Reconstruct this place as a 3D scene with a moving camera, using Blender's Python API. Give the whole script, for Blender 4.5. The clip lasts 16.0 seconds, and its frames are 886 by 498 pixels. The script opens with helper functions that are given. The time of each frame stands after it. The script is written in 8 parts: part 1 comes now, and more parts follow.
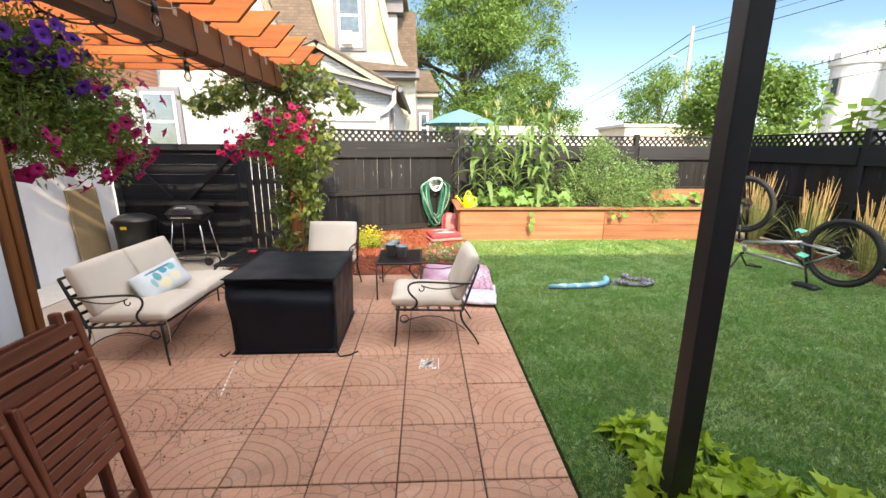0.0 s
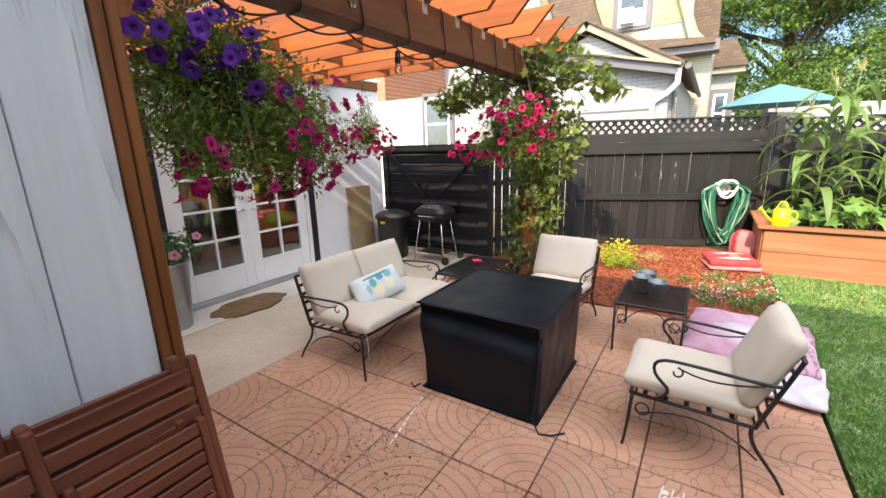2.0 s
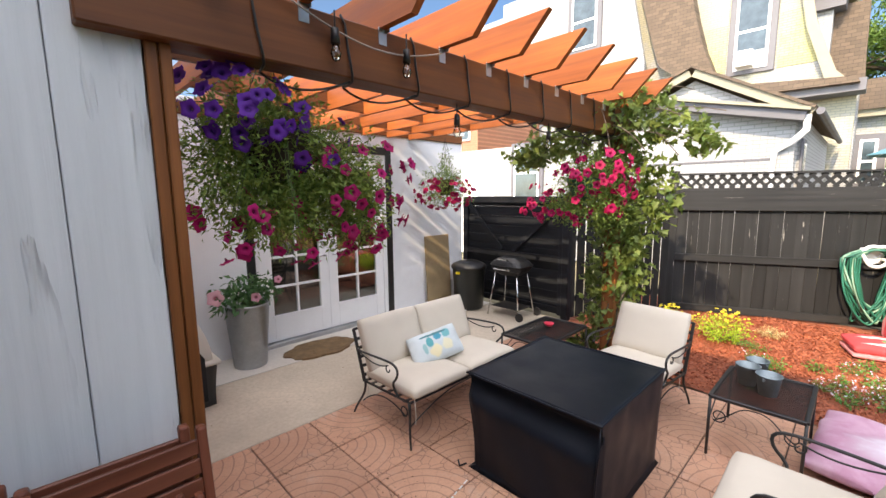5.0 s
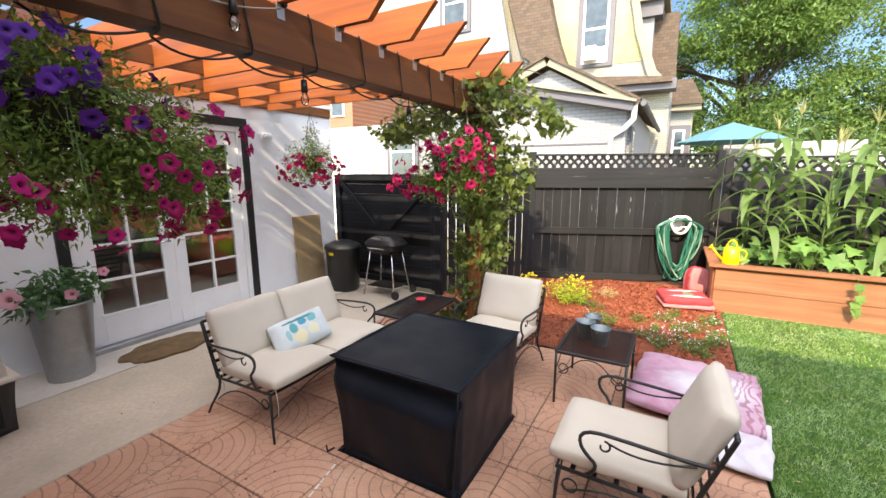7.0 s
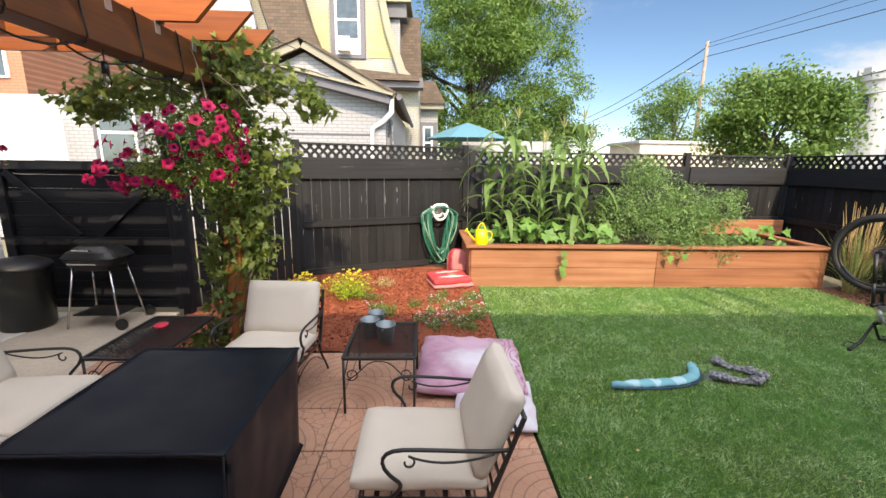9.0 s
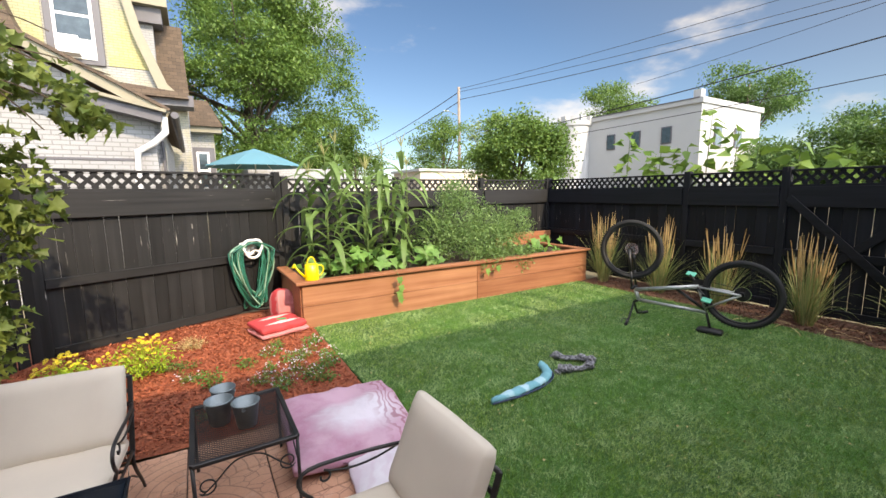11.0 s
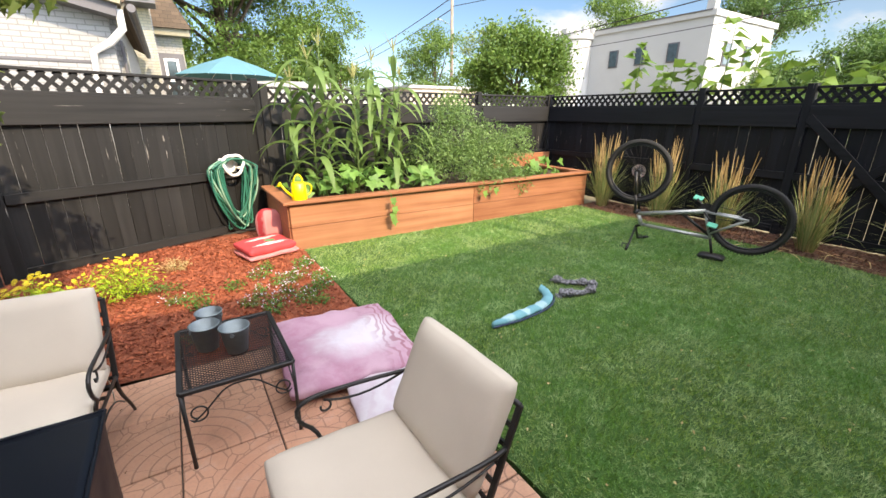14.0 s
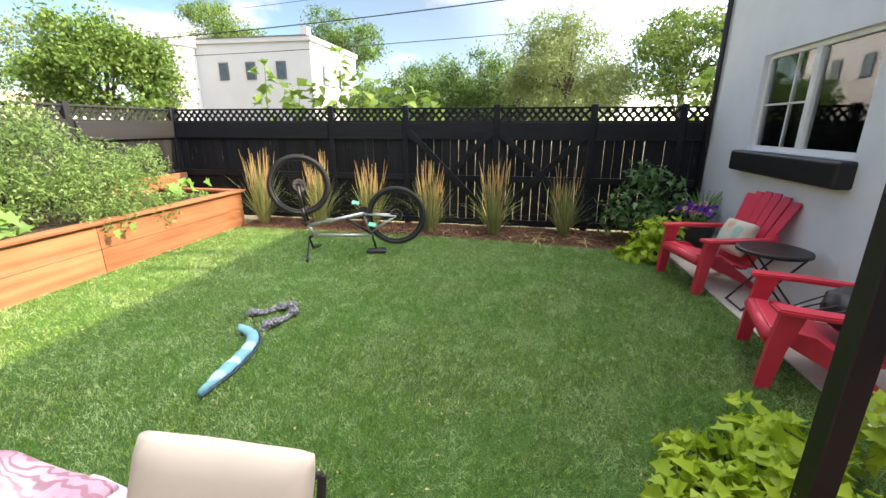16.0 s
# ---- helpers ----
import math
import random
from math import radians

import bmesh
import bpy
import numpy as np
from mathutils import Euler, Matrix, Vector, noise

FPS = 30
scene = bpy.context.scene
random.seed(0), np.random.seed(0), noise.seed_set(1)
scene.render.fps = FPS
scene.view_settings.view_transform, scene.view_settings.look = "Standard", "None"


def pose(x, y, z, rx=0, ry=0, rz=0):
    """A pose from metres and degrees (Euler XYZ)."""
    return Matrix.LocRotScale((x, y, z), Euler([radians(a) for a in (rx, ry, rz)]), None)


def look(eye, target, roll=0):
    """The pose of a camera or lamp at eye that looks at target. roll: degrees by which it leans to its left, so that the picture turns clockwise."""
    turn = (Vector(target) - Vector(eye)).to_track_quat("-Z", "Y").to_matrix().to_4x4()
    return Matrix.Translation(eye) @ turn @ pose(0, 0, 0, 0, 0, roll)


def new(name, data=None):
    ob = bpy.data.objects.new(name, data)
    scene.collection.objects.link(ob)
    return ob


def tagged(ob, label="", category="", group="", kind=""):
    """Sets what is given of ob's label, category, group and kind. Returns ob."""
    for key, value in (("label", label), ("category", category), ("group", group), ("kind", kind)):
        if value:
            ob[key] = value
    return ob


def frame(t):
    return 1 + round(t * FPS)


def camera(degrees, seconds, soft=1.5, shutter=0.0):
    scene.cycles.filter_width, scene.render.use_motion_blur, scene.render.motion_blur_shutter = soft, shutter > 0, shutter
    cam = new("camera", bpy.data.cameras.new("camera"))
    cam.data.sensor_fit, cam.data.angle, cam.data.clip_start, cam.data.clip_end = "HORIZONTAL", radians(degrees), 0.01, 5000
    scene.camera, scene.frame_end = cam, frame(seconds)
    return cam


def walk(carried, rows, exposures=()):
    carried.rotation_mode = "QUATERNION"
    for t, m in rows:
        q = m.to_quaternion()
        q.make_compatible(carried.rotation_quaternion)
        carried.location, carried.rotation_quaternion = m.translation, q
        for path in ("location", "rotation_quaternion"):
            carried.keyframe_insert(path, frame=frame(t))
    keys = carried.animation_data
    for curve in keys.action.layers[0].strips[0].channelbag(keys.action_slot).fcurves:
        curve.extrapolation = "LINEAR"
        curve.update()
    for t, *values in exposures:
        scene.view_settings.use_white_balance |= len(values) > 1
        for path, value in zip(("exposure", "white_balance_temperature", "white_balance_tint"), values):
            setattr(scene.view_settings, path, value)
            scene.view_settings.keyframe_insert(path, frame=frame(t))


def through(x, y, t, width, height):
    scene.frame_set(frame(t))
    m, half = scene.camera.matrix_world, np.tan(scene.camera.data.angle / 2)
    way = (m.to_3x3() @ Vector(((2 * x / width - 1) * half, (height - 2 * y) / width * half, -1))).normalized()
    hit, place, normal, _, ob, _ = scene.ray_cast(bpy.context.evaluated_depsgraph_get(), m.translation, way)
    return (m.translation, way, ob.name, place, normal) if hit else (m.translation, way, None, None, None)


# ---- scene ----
cam = camera(94.1, 16.0)
PATH = [
    (0, (0.130, -0.152, 1.658), (0.217, 1.790, 1.188), 0.3),
    (0.5, (0.111, 0.181, 1.695), (-0.043, 2.114, 1.203), -1.2),
    (1, (0.110, 0.412, 1.694), (-0.432, 2.275, 1.211), -1.9),
    (1.5, (0.172, 0.644, 1.700), (-0.676, 2.387, 1.206), -1.6),
    (2, (0.129, 0.882, 1.685), (-0.925, 2.511, 1.203), -1.5),
    (2.5, (0.088, 1.095, 1.700), (-1.156, 2.602, 1.274), -1.1),
    (3, (0.155, 1.229, 1.698), (-1.243, 2.617, 1.352), -0.9),
    (3.2, (0.208, 1.246, 1.711), (-1.246, 2.584, 1.402), -1.0),
    (5.3, (0.203, 1.165, 1.789), (-1.191, 2.573, 1.523), -0.5),
    (5.5, (0.205, 1.177, 1.779), (-1.156, 2.617, 1.505), -0.5),
    (6, (0.227, 1.210, 1.783), (-1.041, 2.728, 1.485), -0.2),
    (6.5, (0.250, 1.249, 1.762), (-0.892, 2.860, 1.446), -0.3),
    (7, (0.283, 1.304, 1.756), (-0.684, 3.015, 1.386), -0.1),
    (7.5, (0.314, 1.362, 1.755), (-0.409, 3.185, 1.366), 0.7),
    (8, (0.284, 1.422, 1.753), (-0.101, 3.343, 1.352), 1.2),
    (8.2, (0.246, 1.457, 1.760), (-0.022, 3.397, 1.349), 1.1),
    (10.3, (-0.053, 1.951, 1.694), (0.530, 3.828, 1.325), -0.0),
    (10.5, (-0.148, 2.004, 1.715), (0.552, 3.844, 1.363), -0.3),
    (11, (-0.294, 2.071, 1.719), (0.721, 3.772, 1.445), -0.8),
    (11.5, (-0.291, 2.079, 1.711), (0.935, 3.640, 1.464), -0.5),
    (12, (-0.271, 2.075, 1.703), (1.048, 3.550, 1.410), -0.2),
    (12.5, (-0.269, 2.068, 1.675), (1.064, 3.505, 1.278), -0.0),
    (13, (-0.289, 2.069, 1.652), (0.986, 3.529, 1.162), 0.2),
    (13.5, (-0.304, 2.132, 1.642), (0.898, 3.621, 1.059), 0.4),
    (14, (-0.243, 2.334, 1.622), (0.773, 3.939, 0.994), 0.2),
    (14.5, (-0.185, 2.477, 1.635), (0.894, 4.046, 1.023), 0.2),
    (15, (-0.189, 2.618, 1.634), (1.359, 3.737, 1.04), -0.9),
    (15.5, (-0.278, 2.621, 1.679), (1.516, 3.265, 1.073), -1.1),
    (16, (-0.287, 2.643, 1.663), (1.598, 2.991, 1.093), 0.1),
]
walk(cam, [(t, look(eye, target, roll)) for t, eye, target, roll in PATH], exposures=[(t, e, k, 12) for t, e, k in ((0, 1.98, 8350), (1.5, 1.76, 8150), (2, 1.82, 8150), (3, 1.86, 8050), (5.5, 1.86, 8050), (7, 1.80, 8050), (8, 1.38, 8050), (10.5, 1.48, 8050), (11, 1.38, 8050), (12.5, 1.42, 8050), (13.5, 1.65, 8250), (14.5, 1.66, 8300), (15.2, 1.76, 8550), (16, 2.15, 8700))])

# ---- light ----
SUN = Vector((-0.15, 1.0, -0.72)).normalized()
world = bpy.data.worlds.new("sky")
scene.world = world
world.use_nodes = True
wn, wl = world.node_tree.nodes, world.node_tree.links
sky = wn.new("ShaderNodeTexSky")
sky.sky_type, sky.sun_disc = "NISHITA", False
sky.sun_elevation, sky.sun_rotation = math.asin(-SUN.z), math.atan2(-SUN.x, -SUN.y)
sky.altitude = 1600
sky.air_density, sky.dust_density, sky.ozone_density = 1.0, 0.15, 3.5
wback = wn["Background"]
wback.inputs["Strength"].default_value = 0.15


def wmath(op, a, b=None, c=None):
    n = wn.new("ShaderNodeMath")
    n.operation = op
    for i, v in enumerate((a, b, c)):
        if v is None:
            continue
        if isinstance(v, (int, float)):
            n.inputs[i].default_value = v
        else:
            wl.new(v, n.inputs[i])
    return n.outputs[0]


# scattered fair-weather clouds over the whole sky
wtc = wn.new("ShaderNodeTexCoord")
wmap = wn.new("ShaderNodeMapping")
wmap.inputs["Scale"].default_value = (1.0, 1.0, 2.4)
wmap.inputs["Location"].default_value = (0.32, 0.55, 0.1)
wl.new(wtc.outputs["Generated"], wmap.inputs["Vector"])
wno = wn.new("ShaderNodeTexNoise")
wno.inputs["Scale"].default_value, wno.inputs["Detail"].default_value, wno.inputs["Roughness"].default_value = 3.1, 8, 0.55
wl.new(wmap.outputs[0], wno.inputs["Vector"])
wramp = wn.new("ShaderNodeMapRange")
wramp.interpolation_type = "SMOOTHSTEP"
wramp.inputs["From Min"].default_value, wramp.inputs["From Max"].default_value = 0.56, 0.72
wl.new(wno.outputs["Fac"], wramp.inputs["Value"])
wmix = wn.new("ShaderNodeMix")
wmix.data_type = "RGBA"
wl.new(wmath("MULTIPLY", wramp.outputs[0], 0.75), wmix.inputs["Factor"])
whue = wn.new("ShaderNodeHueSaturation")
whue.inputs["Saturation"].default_value, whue.inputs["Value"].default_value = 1.10, 1.04
wl.new(sky.outputs[0], whue.inputs["Color"])
wl.new(whue.outputs[0], wmix.inputs[6])
wmix.inputs[7].default_value = (6.2, 6.3, 6.6, 1)
# the haze is brightest round the sun and thins towards the far side of the sky
wdot = wn.new("ShaderNodeVectorMath")
wdot.operation = "DOT_PRODUCT"
wl.new(wtc.outputs["Generated"], wdot.inputs[0])
wdot.inputs[1].default_value = -SUN
wglow = wn.new("ShaderNodeMapRange")
wglow.interpolation_type = "SMOOTHSTEP"
wglow.inputs["From Min"].default_value, wglow.inputs["From Max"].default_value = 0.08, 0.85
wglow.inputs["To Min"].default_value, wglow.inputs["To Max"].default_value = 0.47, 4.7
wl.new(wdot.outputs["Value"], wglow.inputs["Value"])
whaze = wn.new("ShaderNodeVectorMath")
whaze.operation = "SCALE"
wwhite = wn.new("ShaderNodeMapRange")
wwhite.inputs["From Min"].default_value, wwhite.inputs["From Max"].default_value = -0.3, 0.7
wwhite.inputs["To Min"].default_value, wwhite.inputs["To Max"].default_value = 0.0, 0.65
wl.new(wdot.outputs["Value"], wwhite.inputs["Value"])
wveil = wn.new("ShaderNodeMix")
wveil.data_type = "RGBA"
wl.new(wwhite.outputs[0], wveil.inputs["Factor"])
wl.new(wmix.outputs[2], wveil.inputs[6])
wveil.inputs[7].default_value = (2.3, 2.22, 2.08, 1)
wl.new(wveil.outputs[2], whaze.inputs[0])
wl.new(wglow.outputs[0], whaze.inputs["Scale"])
wl.new(whaze.outputs[0], wback.inputs["Color"])

sun = new("sun", bpy.data.lights.new("sun", "SUN"))
sun.data.energy, sun.data.angle, sun.data.color = 2.2, radians(0.53), (1.0, 0.90, 0.74)
sun.matrix_world = look((0, 0, 0), SUN)


# ---- building helpers ----
def mesh_from(verts, faces, name="mesh"):
    me = bpy.data.meshes.new(name)
    me.from_pydata([tuple(v) for v in verts], [], faces)
    me.update()
    return me


def put(name, data, material, parent=None, label="", smooth=False):
    """Link a bmesh or a mesh as one object under a thing or a part."""
    if isinstance(data, bmesh.types.BMesh):
        me = bpy.data.meshes.new(name)
        data.to_mesh(me)
        data.free()
    else:
        me = data
    if material is not None and not me.materials:
        me.materials.append(material)
    if smooth:
        me.polygons.foreach_set("use_smooth", [True] * len(me.polygons))
    ob = new(name, me)
    if parent is not None:
        ob.parent = parent
    if label:
        ob["label"] = label
    return ob


part = put


def thing(name, label, category, at=(0, 0, 0), rz=0, group="", kind=""):
    ob = new(name)
    ob.empty_display_size = 0.1
    ob.matrix_basis = pose(*at, 0, 0, rz)
    return tagged(ob, label, category, group, kind)


def box(x0, x1, y0, y1, z0, z1, bev=0.0, seg=1, bm=None):
    bm = bm or bmesh.new()
    r = bmesh.ops.create_cube(bm, size=1, matrix=Matrix.Translation(((x0 + x1) / 2, (y0 + y1) / 2, (z0 + z1) / 2)) @ Matrix.Diagonal((abs(x1 - x0), abs(y1 - y0), abs(z1 - z0), 1)))
    if bev:
        es = list({e for v in r["verts"] for e in v.link_edges})
        bmesh.ops.bevel(bm, geom=es, offset=bev, segments=seg, affect="EDGES", profile=0.5)
    return bm


def obox(a, b, w, h, bev=0.0, bm=None, up=(0, 0, 1), seg=1):
    """A bar from a to b, w wide and h deep (h along up)."""
    a, b = Vector(a), Vector(b)
    d = b - a
    y = d.normalized()
    x = y.cross(Vector(up))
    if x.length < 1e-5:
        x = Vector((1, 0, 0))
    x.normalize()
    z = x.cross(y)
    m = Matrix((x, y, z)).transposed().to_4x4()
    m.translation = (a + b) / 2
    bm = bm or bmesh.new()
    r = bmesh.ops.create_cube(bm, size=1, matrix=m @ Matrix.Diagonal((w, d.length, h, 1)))
    if bev:
        es = list({e for v in r["verts"] for e in v.link_edges})
        bmesh.ops.bevel(bm, geom=es, offset=bev, segments=seg, affect="EDGES", profile=0.5)
    return bm


def tube(points, r, n=8, bm=None, closed=False, r2=None):
    """A round bar along a line of points, its radius running from r to r2."""
    bm = bm or bmesh.new()
    P = [Vector(p) for p in points]
    rings = []
    for i, p in enumerate(P):
        if closed:
            d = P[(i + 1) % len(P)] - P[i - 1]
        else:
            d = P[min(i + 1, len(P) - 1)] - P[max(i - 1, 0)]
        d.normalize()
        x = d.cross(Vector((0.13, 0.21, 0.97)))
        if x.length < 0.15:
            x = d.cross(Vector((1, 0, 0)))
        x.normalize()
        y = d.cross(x)
        rr = r if r2 is None else r + (r2 - r) * i / (len(P) - 1)
        rings.append([bm.verts.new(p + x * rr * math.cos(2 * math.pi * k / n) + y * rr * math.sin(2 * math.pi * k / n)) for k in range(n)])
    m = len(rings)
    for i in range(m if closed else m - 1):
        A, B = rings[i], rings[(i + 1) % m]
        off = 0
        if closed and i == m - 1:
            off = min(range(n), key=lambda o: (A[0].co - B[o].co).length)
        for k in range(n):
            bm.faces.new((A[k], A[(k + 1) % n], B[(k + 1 + off) % n], B[(k + off) % n]))
    if not closed:
        bm.faces.new(rings[0][::-1])
        bm.faces.new(rings[-1])
    return bm


def bez(a, b, c, d, n=10):
    a, b, c, d = map(Vector, (a, b, c, d))
    return [a * (1 - t) ** 3 + b * 3 * t * (1 - t) ** 2 + c * 3 * t * t * (1 - t) + d * t ** 3 for t in (i / n for i in range(n + 1))]


def lathe(profile, n=32, bm=None, centre=(0, 0)):
    bm = bm or bmesh.new()
    rings = [[bm.verts.new((centre[0] + r * math.cos(2 * math.pi * k / n), centre[1] + r * math.sin(2 * math.pi * k / n), z)) for k in range(n)] for r, z in profile]
    for A, B in zip(rings, rings[1:]):
        for k in range(n):
            bm.faces.new((A[k], A[(k + 1) % n], B[(k + 1) % n], B[k]))
    if profile[0][0] > 1e-4:
        bm.faces.new(rings[0][::-1])
    if profile[-1][0] > 1e-4:
        bm.faces.new(rings[-1])
    return bm


def prism(pts, axis, lo, hi, bm=None):
    """A flat outline given in the two other axes, drawn out along an axis."""
    bm = bm or bmesh.new()

    def at(p, v):
        q = list(p)
        q.insert("xyz".index(axis), v)
        return q

    A = [bm.verts.new(at(p, lo)) for p in pts]
    B = [bm.verts.new(at(p, hi)) for p in pts]
    n = len(pts)
    bm.faces.new(A)
    bm.faces.new(B[::-1])
    for i in range(n):
        bm.faces.new((A[i], B[i], B[(i + 1) % n], A[(i + 1) % n]))
    bmesh.ops.recalc_face_normals(bm, faces=bm.faces[:])
    return bm


def cushion(sx, sy, sz, n=14, puff=0.16, seed=0, sag=0.0):
    """A stuffed cushion centred on its middle, with rounded edges, a slight crown and soft dents."""
    bm = bmesh.new()
    bmesh.ops.create_cube(bm, size=2)
    bmesh.ops.subdivide_edges(bm, edges=bm.edges[:], cuts=n, use_grid_fill=True)
    for v in bm.verts:
        x, y, z = v.co
        rx, ry, rz = 0.10 / sx, 0.10 / sy, 0.75 * 0.10 / sz
        def soft(u, w1, w2, k):
            return u * (1 - k * 0.16 * (w1 ** 8 + w2 ** 8))
        ex, ey = abs(x) ** 6, abs(y) ** 6
        nx = x * (1 - 0.035 * abs(z) ** 3 - 0.02 * abs(y) ** 8)
        ny = y * (1 - 0.035 * abs(z) ** 3 - 0.02 * abs(x) ** 8)
        nz = z * (1 + puff * (1 - x * x) * (1 - y * y) - 0.42 * max(ex, ey) ** 1.5 - 0.1 * ex * ey)
        co = Vector((nx * sx / 2, ny * sy / 2, nz * sz / 2))
        co.z -= sag * (1 - x * x) * (1 - y * y) if z > 0 else 0
        co += 0.006 * noise.noise_vector(co * 6 + Vector((seed * 3.1, seed, 0)))
        v.co = co
    return bm


def grid_sheet(x0, x1, y0, y1, nx, ny, height):
    V = [(x0 + (x1 - x0) * i / nx, y0 + (y1 - y0) * j / ny) for j in range(ny + 1) for i in range(nx + 1)]
    F = [(j * (nx + 1) + i, j * (nx + 1) + i + 1, (j + 1) * (nx + 1) + i + 1, (j + 1) * (nx + 1) + i) for j in range(ny) for i in range(nx)]
    return mesh_from([(x, y, height(x, y)) for x, y in V], F)


# ---- materials ----
class Nodes:
    def __init__(self, name):
        self.m = bpy.data.materials.new(name)
        self.m.use_nodes = True
        self.t = self.m.node_tree
        self.b = self.t.nodes["Principled BSDF"]
        self.out = self.t.nodes["Material Output"]
        self.tc = self.t.nodes.new("ShaderNodeTexCoord")

    def node(self, kind, **inputs):
        n = self.t.nodes.new(kind)
        for k, v in inputs.items():
            self.set(n.inputs[k.replace("_", " ")], v)
        return n

    def set(self, socket, v):
        if isinstance(v, bpy.types.NodeSocket):
            self.t.links.new(v, socket)
        else:
            socket.default_value = v

    def math(self, op, a, b=0.0, c=0.0):
        n = self.t.nodes.new("ShaderNodeMath")
        n.operation = op
        for i, v in enumerate((a, b, c)):
            self.set(n.inputs[i], v)
        return n.outputs[0]

    def noise(self, scale, detail=4, rough=0.55, vec=None):
        n = self.node("ShaderNodeTexNoise", Scale=scale, Detail=detail, Roughness=rough)
        self.t.links.new(vec or self.tc.outputs["Object"], n.inputs["Vector"])
        return n.outputs["Fac"]

    def stretch(self, sx, sy, sz, src="Object"):
        n = self.node("ShaderNodeMapping", Scale=(sx, sy, sz))
        self.t.links.new(self.tc.outputs[src], n.inputs["Vector"])
        return n.outputs[0]

    def ramp(self, fac, stops):
        n = self.t.nodes.new("ShaderNodeValToRGB")
        e = n.color_ramp.elements
        while len(e) < len(stops):
            e.new(0.5)
        for i, (p, c) in enumerate(stops):
            e[i].position, e[i].color = p, (*c, 1)
        self.set(n.inputs[0], fac)
        return n.outputs[0]

    def mix(self, fac, a, b, blend="MIX"):
        n = self.t.nodes.new("ShaderNodeMix")
        n.data_type, n.blend_type = "RGBA", blend
        self.set(n.inputs["Factor"], fac)
        for i, v in ((6, a), (7, b)):
            self.set(n.inputs[i], v if isinstance(v, bpy.types.NodeSocket) else (*v, 1))
        return n.outputs[2]

    def range(self, v, a, b, c=0.0, d=1.0):
        n = self.node("ShaderNodeMapRange", From_Min=a, From_Max=b, To_Min=c, To_Max=d)
        self.set(n.inputs["Value"], v)
        return n.outputs[0]

    def bump(self, height, strength=0.3, distance=0.01, after=None):
        n = self.node("ShaderNodeBump", Strength=strength, Distance=distance, Height=height)
        if after is not None:
            self.t.links.new(after, n.inputs["Normal"])
        self.t.links.new(n.outputs[0], self.b.inputs["Normal"])
        return n.outputs[0]

    def done(self, colour, rough=0.6, metal=0.0, spec=0.5):
        self.set(self.b.inputs["Base Color"], colour if isinstance(colour, bpy.types.NodeSocket) else (*colour, 1))
        self.set(self.b.inputs["Roughness"], rough)
        self.b.inputs["Metallic"].default_value = metal
        self.b.inputs["Specular IOR Level"].default_value = spec
        return self.m


def shade(c, k):
    return tuple(min(1, v * k) for v in c)


def plain(name, col, rough=0.6, metal=0.0, var=0.18, scale=3.0, fine=60.0, bump=0.15, depth=0.004, spec=0.5, own=0.0):
    """A surface with mottling at two scales, fine relief and uneven gloss."""
    n = Nodes(name)
    big, small = n.noise(scale), n.noise(fine, 3)
    c = n.mix(n.range(big, 0.3, 0.7), shade(col, 1 - var), shade(col, 1 + var))
    c = n.mix(n.math("MULTIPLY", n.range(small, 0.35, 0.65), 0.4), c, shade(col, 1 - 1.3 * var))
    if own:
        r = n.node("ShaderNodeObjectInfo").outputs["Random"]
        hs = n.node("ShaderNodeHueSaturation", Color=c, Value=n.range(r, 0, 1, 1 - own, 1 + own))
        c = hs.outputs[0]
    n.bump(n.math("ADD", small, n.math("MULTIPLY", big, 0.5)), bump, depth)
    return n.done(c, n.range(big, 0.3, 0.7, max(0.03, rough - 0.08), min(1, rough + 0.08)), metal, spec)


def wood(name, dark, light, axis="x", rough=0.6, grain=26.0, bump=0.25, own=0.15, knots=True, spec=0.3, chips=0.0):
    n = Nodes(name)
    s = [grain, grain, grain]
    s["xyz".index(axis)] = grain * 0.045
    v = n.stretch(*s)
    r = n.node("ShaderNodeObjectInfo").outputs["Random"]
    off = n.node("ShaderNodeVectorMath", )
    off.operation = "ADD"
    n.set(off.inputs[0], v)
    n.set(off.inputs[1], n.node("ShaderNodeCombineXYZ", X=n.math("MULTIPLY", r, 37.0), Y=n.math("MULTIPLY", r, 91.0)).outputs[0])
    g = n.noise(1.0, 6, 0.6, off.outputs[0])
    big = n.noise(1.6, 3)
    c = n.ramp(n.math("ADD", n.math("MULTIPLY", g, 0.8), n.math("MULTIPLY", big, 0.2)), [(0.3, dark), (0.52, tuple((a + b) / 2 for a, b in zip(dark, light))), (0.72, light)])
    if knots:
        w = n.node("ShaderNodeTexVoronoi", Scale=0.16)
        n.set(w.inputs["Vector"], off.outputs[0])
        k = n.range(w.outputs["Distance"], 0.03, 0.12, 1, 0)
        c = n.mix(n.math("MULTIPLY", k, 0.7), c, shade(dark, 0.45))
    if chips:
        # paint flaked off in short pale streaks along the grain
        w = n.noise(2.4, 2, 0.5, off.outputs[0])
        st = n.math("MULTIPLY", n.range(w, 0.70, 0.74), n.range(n.noise(3.2, 3), 0.50, 0.60))
        c = n.mix(n.math("MULTIPLY", st, chips), c, (0.42, 0.40, 0.36))
    hs = n.node("ShaderNodeHueSaturation", Color=c, Value=n.range(r, 0, 1, 1 - own, 1 + own))
    n.bump(g, bump, 0.004)
    return n.done(hs.outputs[0], n.range(g, 0.3, 0.7, rough - 0.1, rough + 0.12), 0, spec)


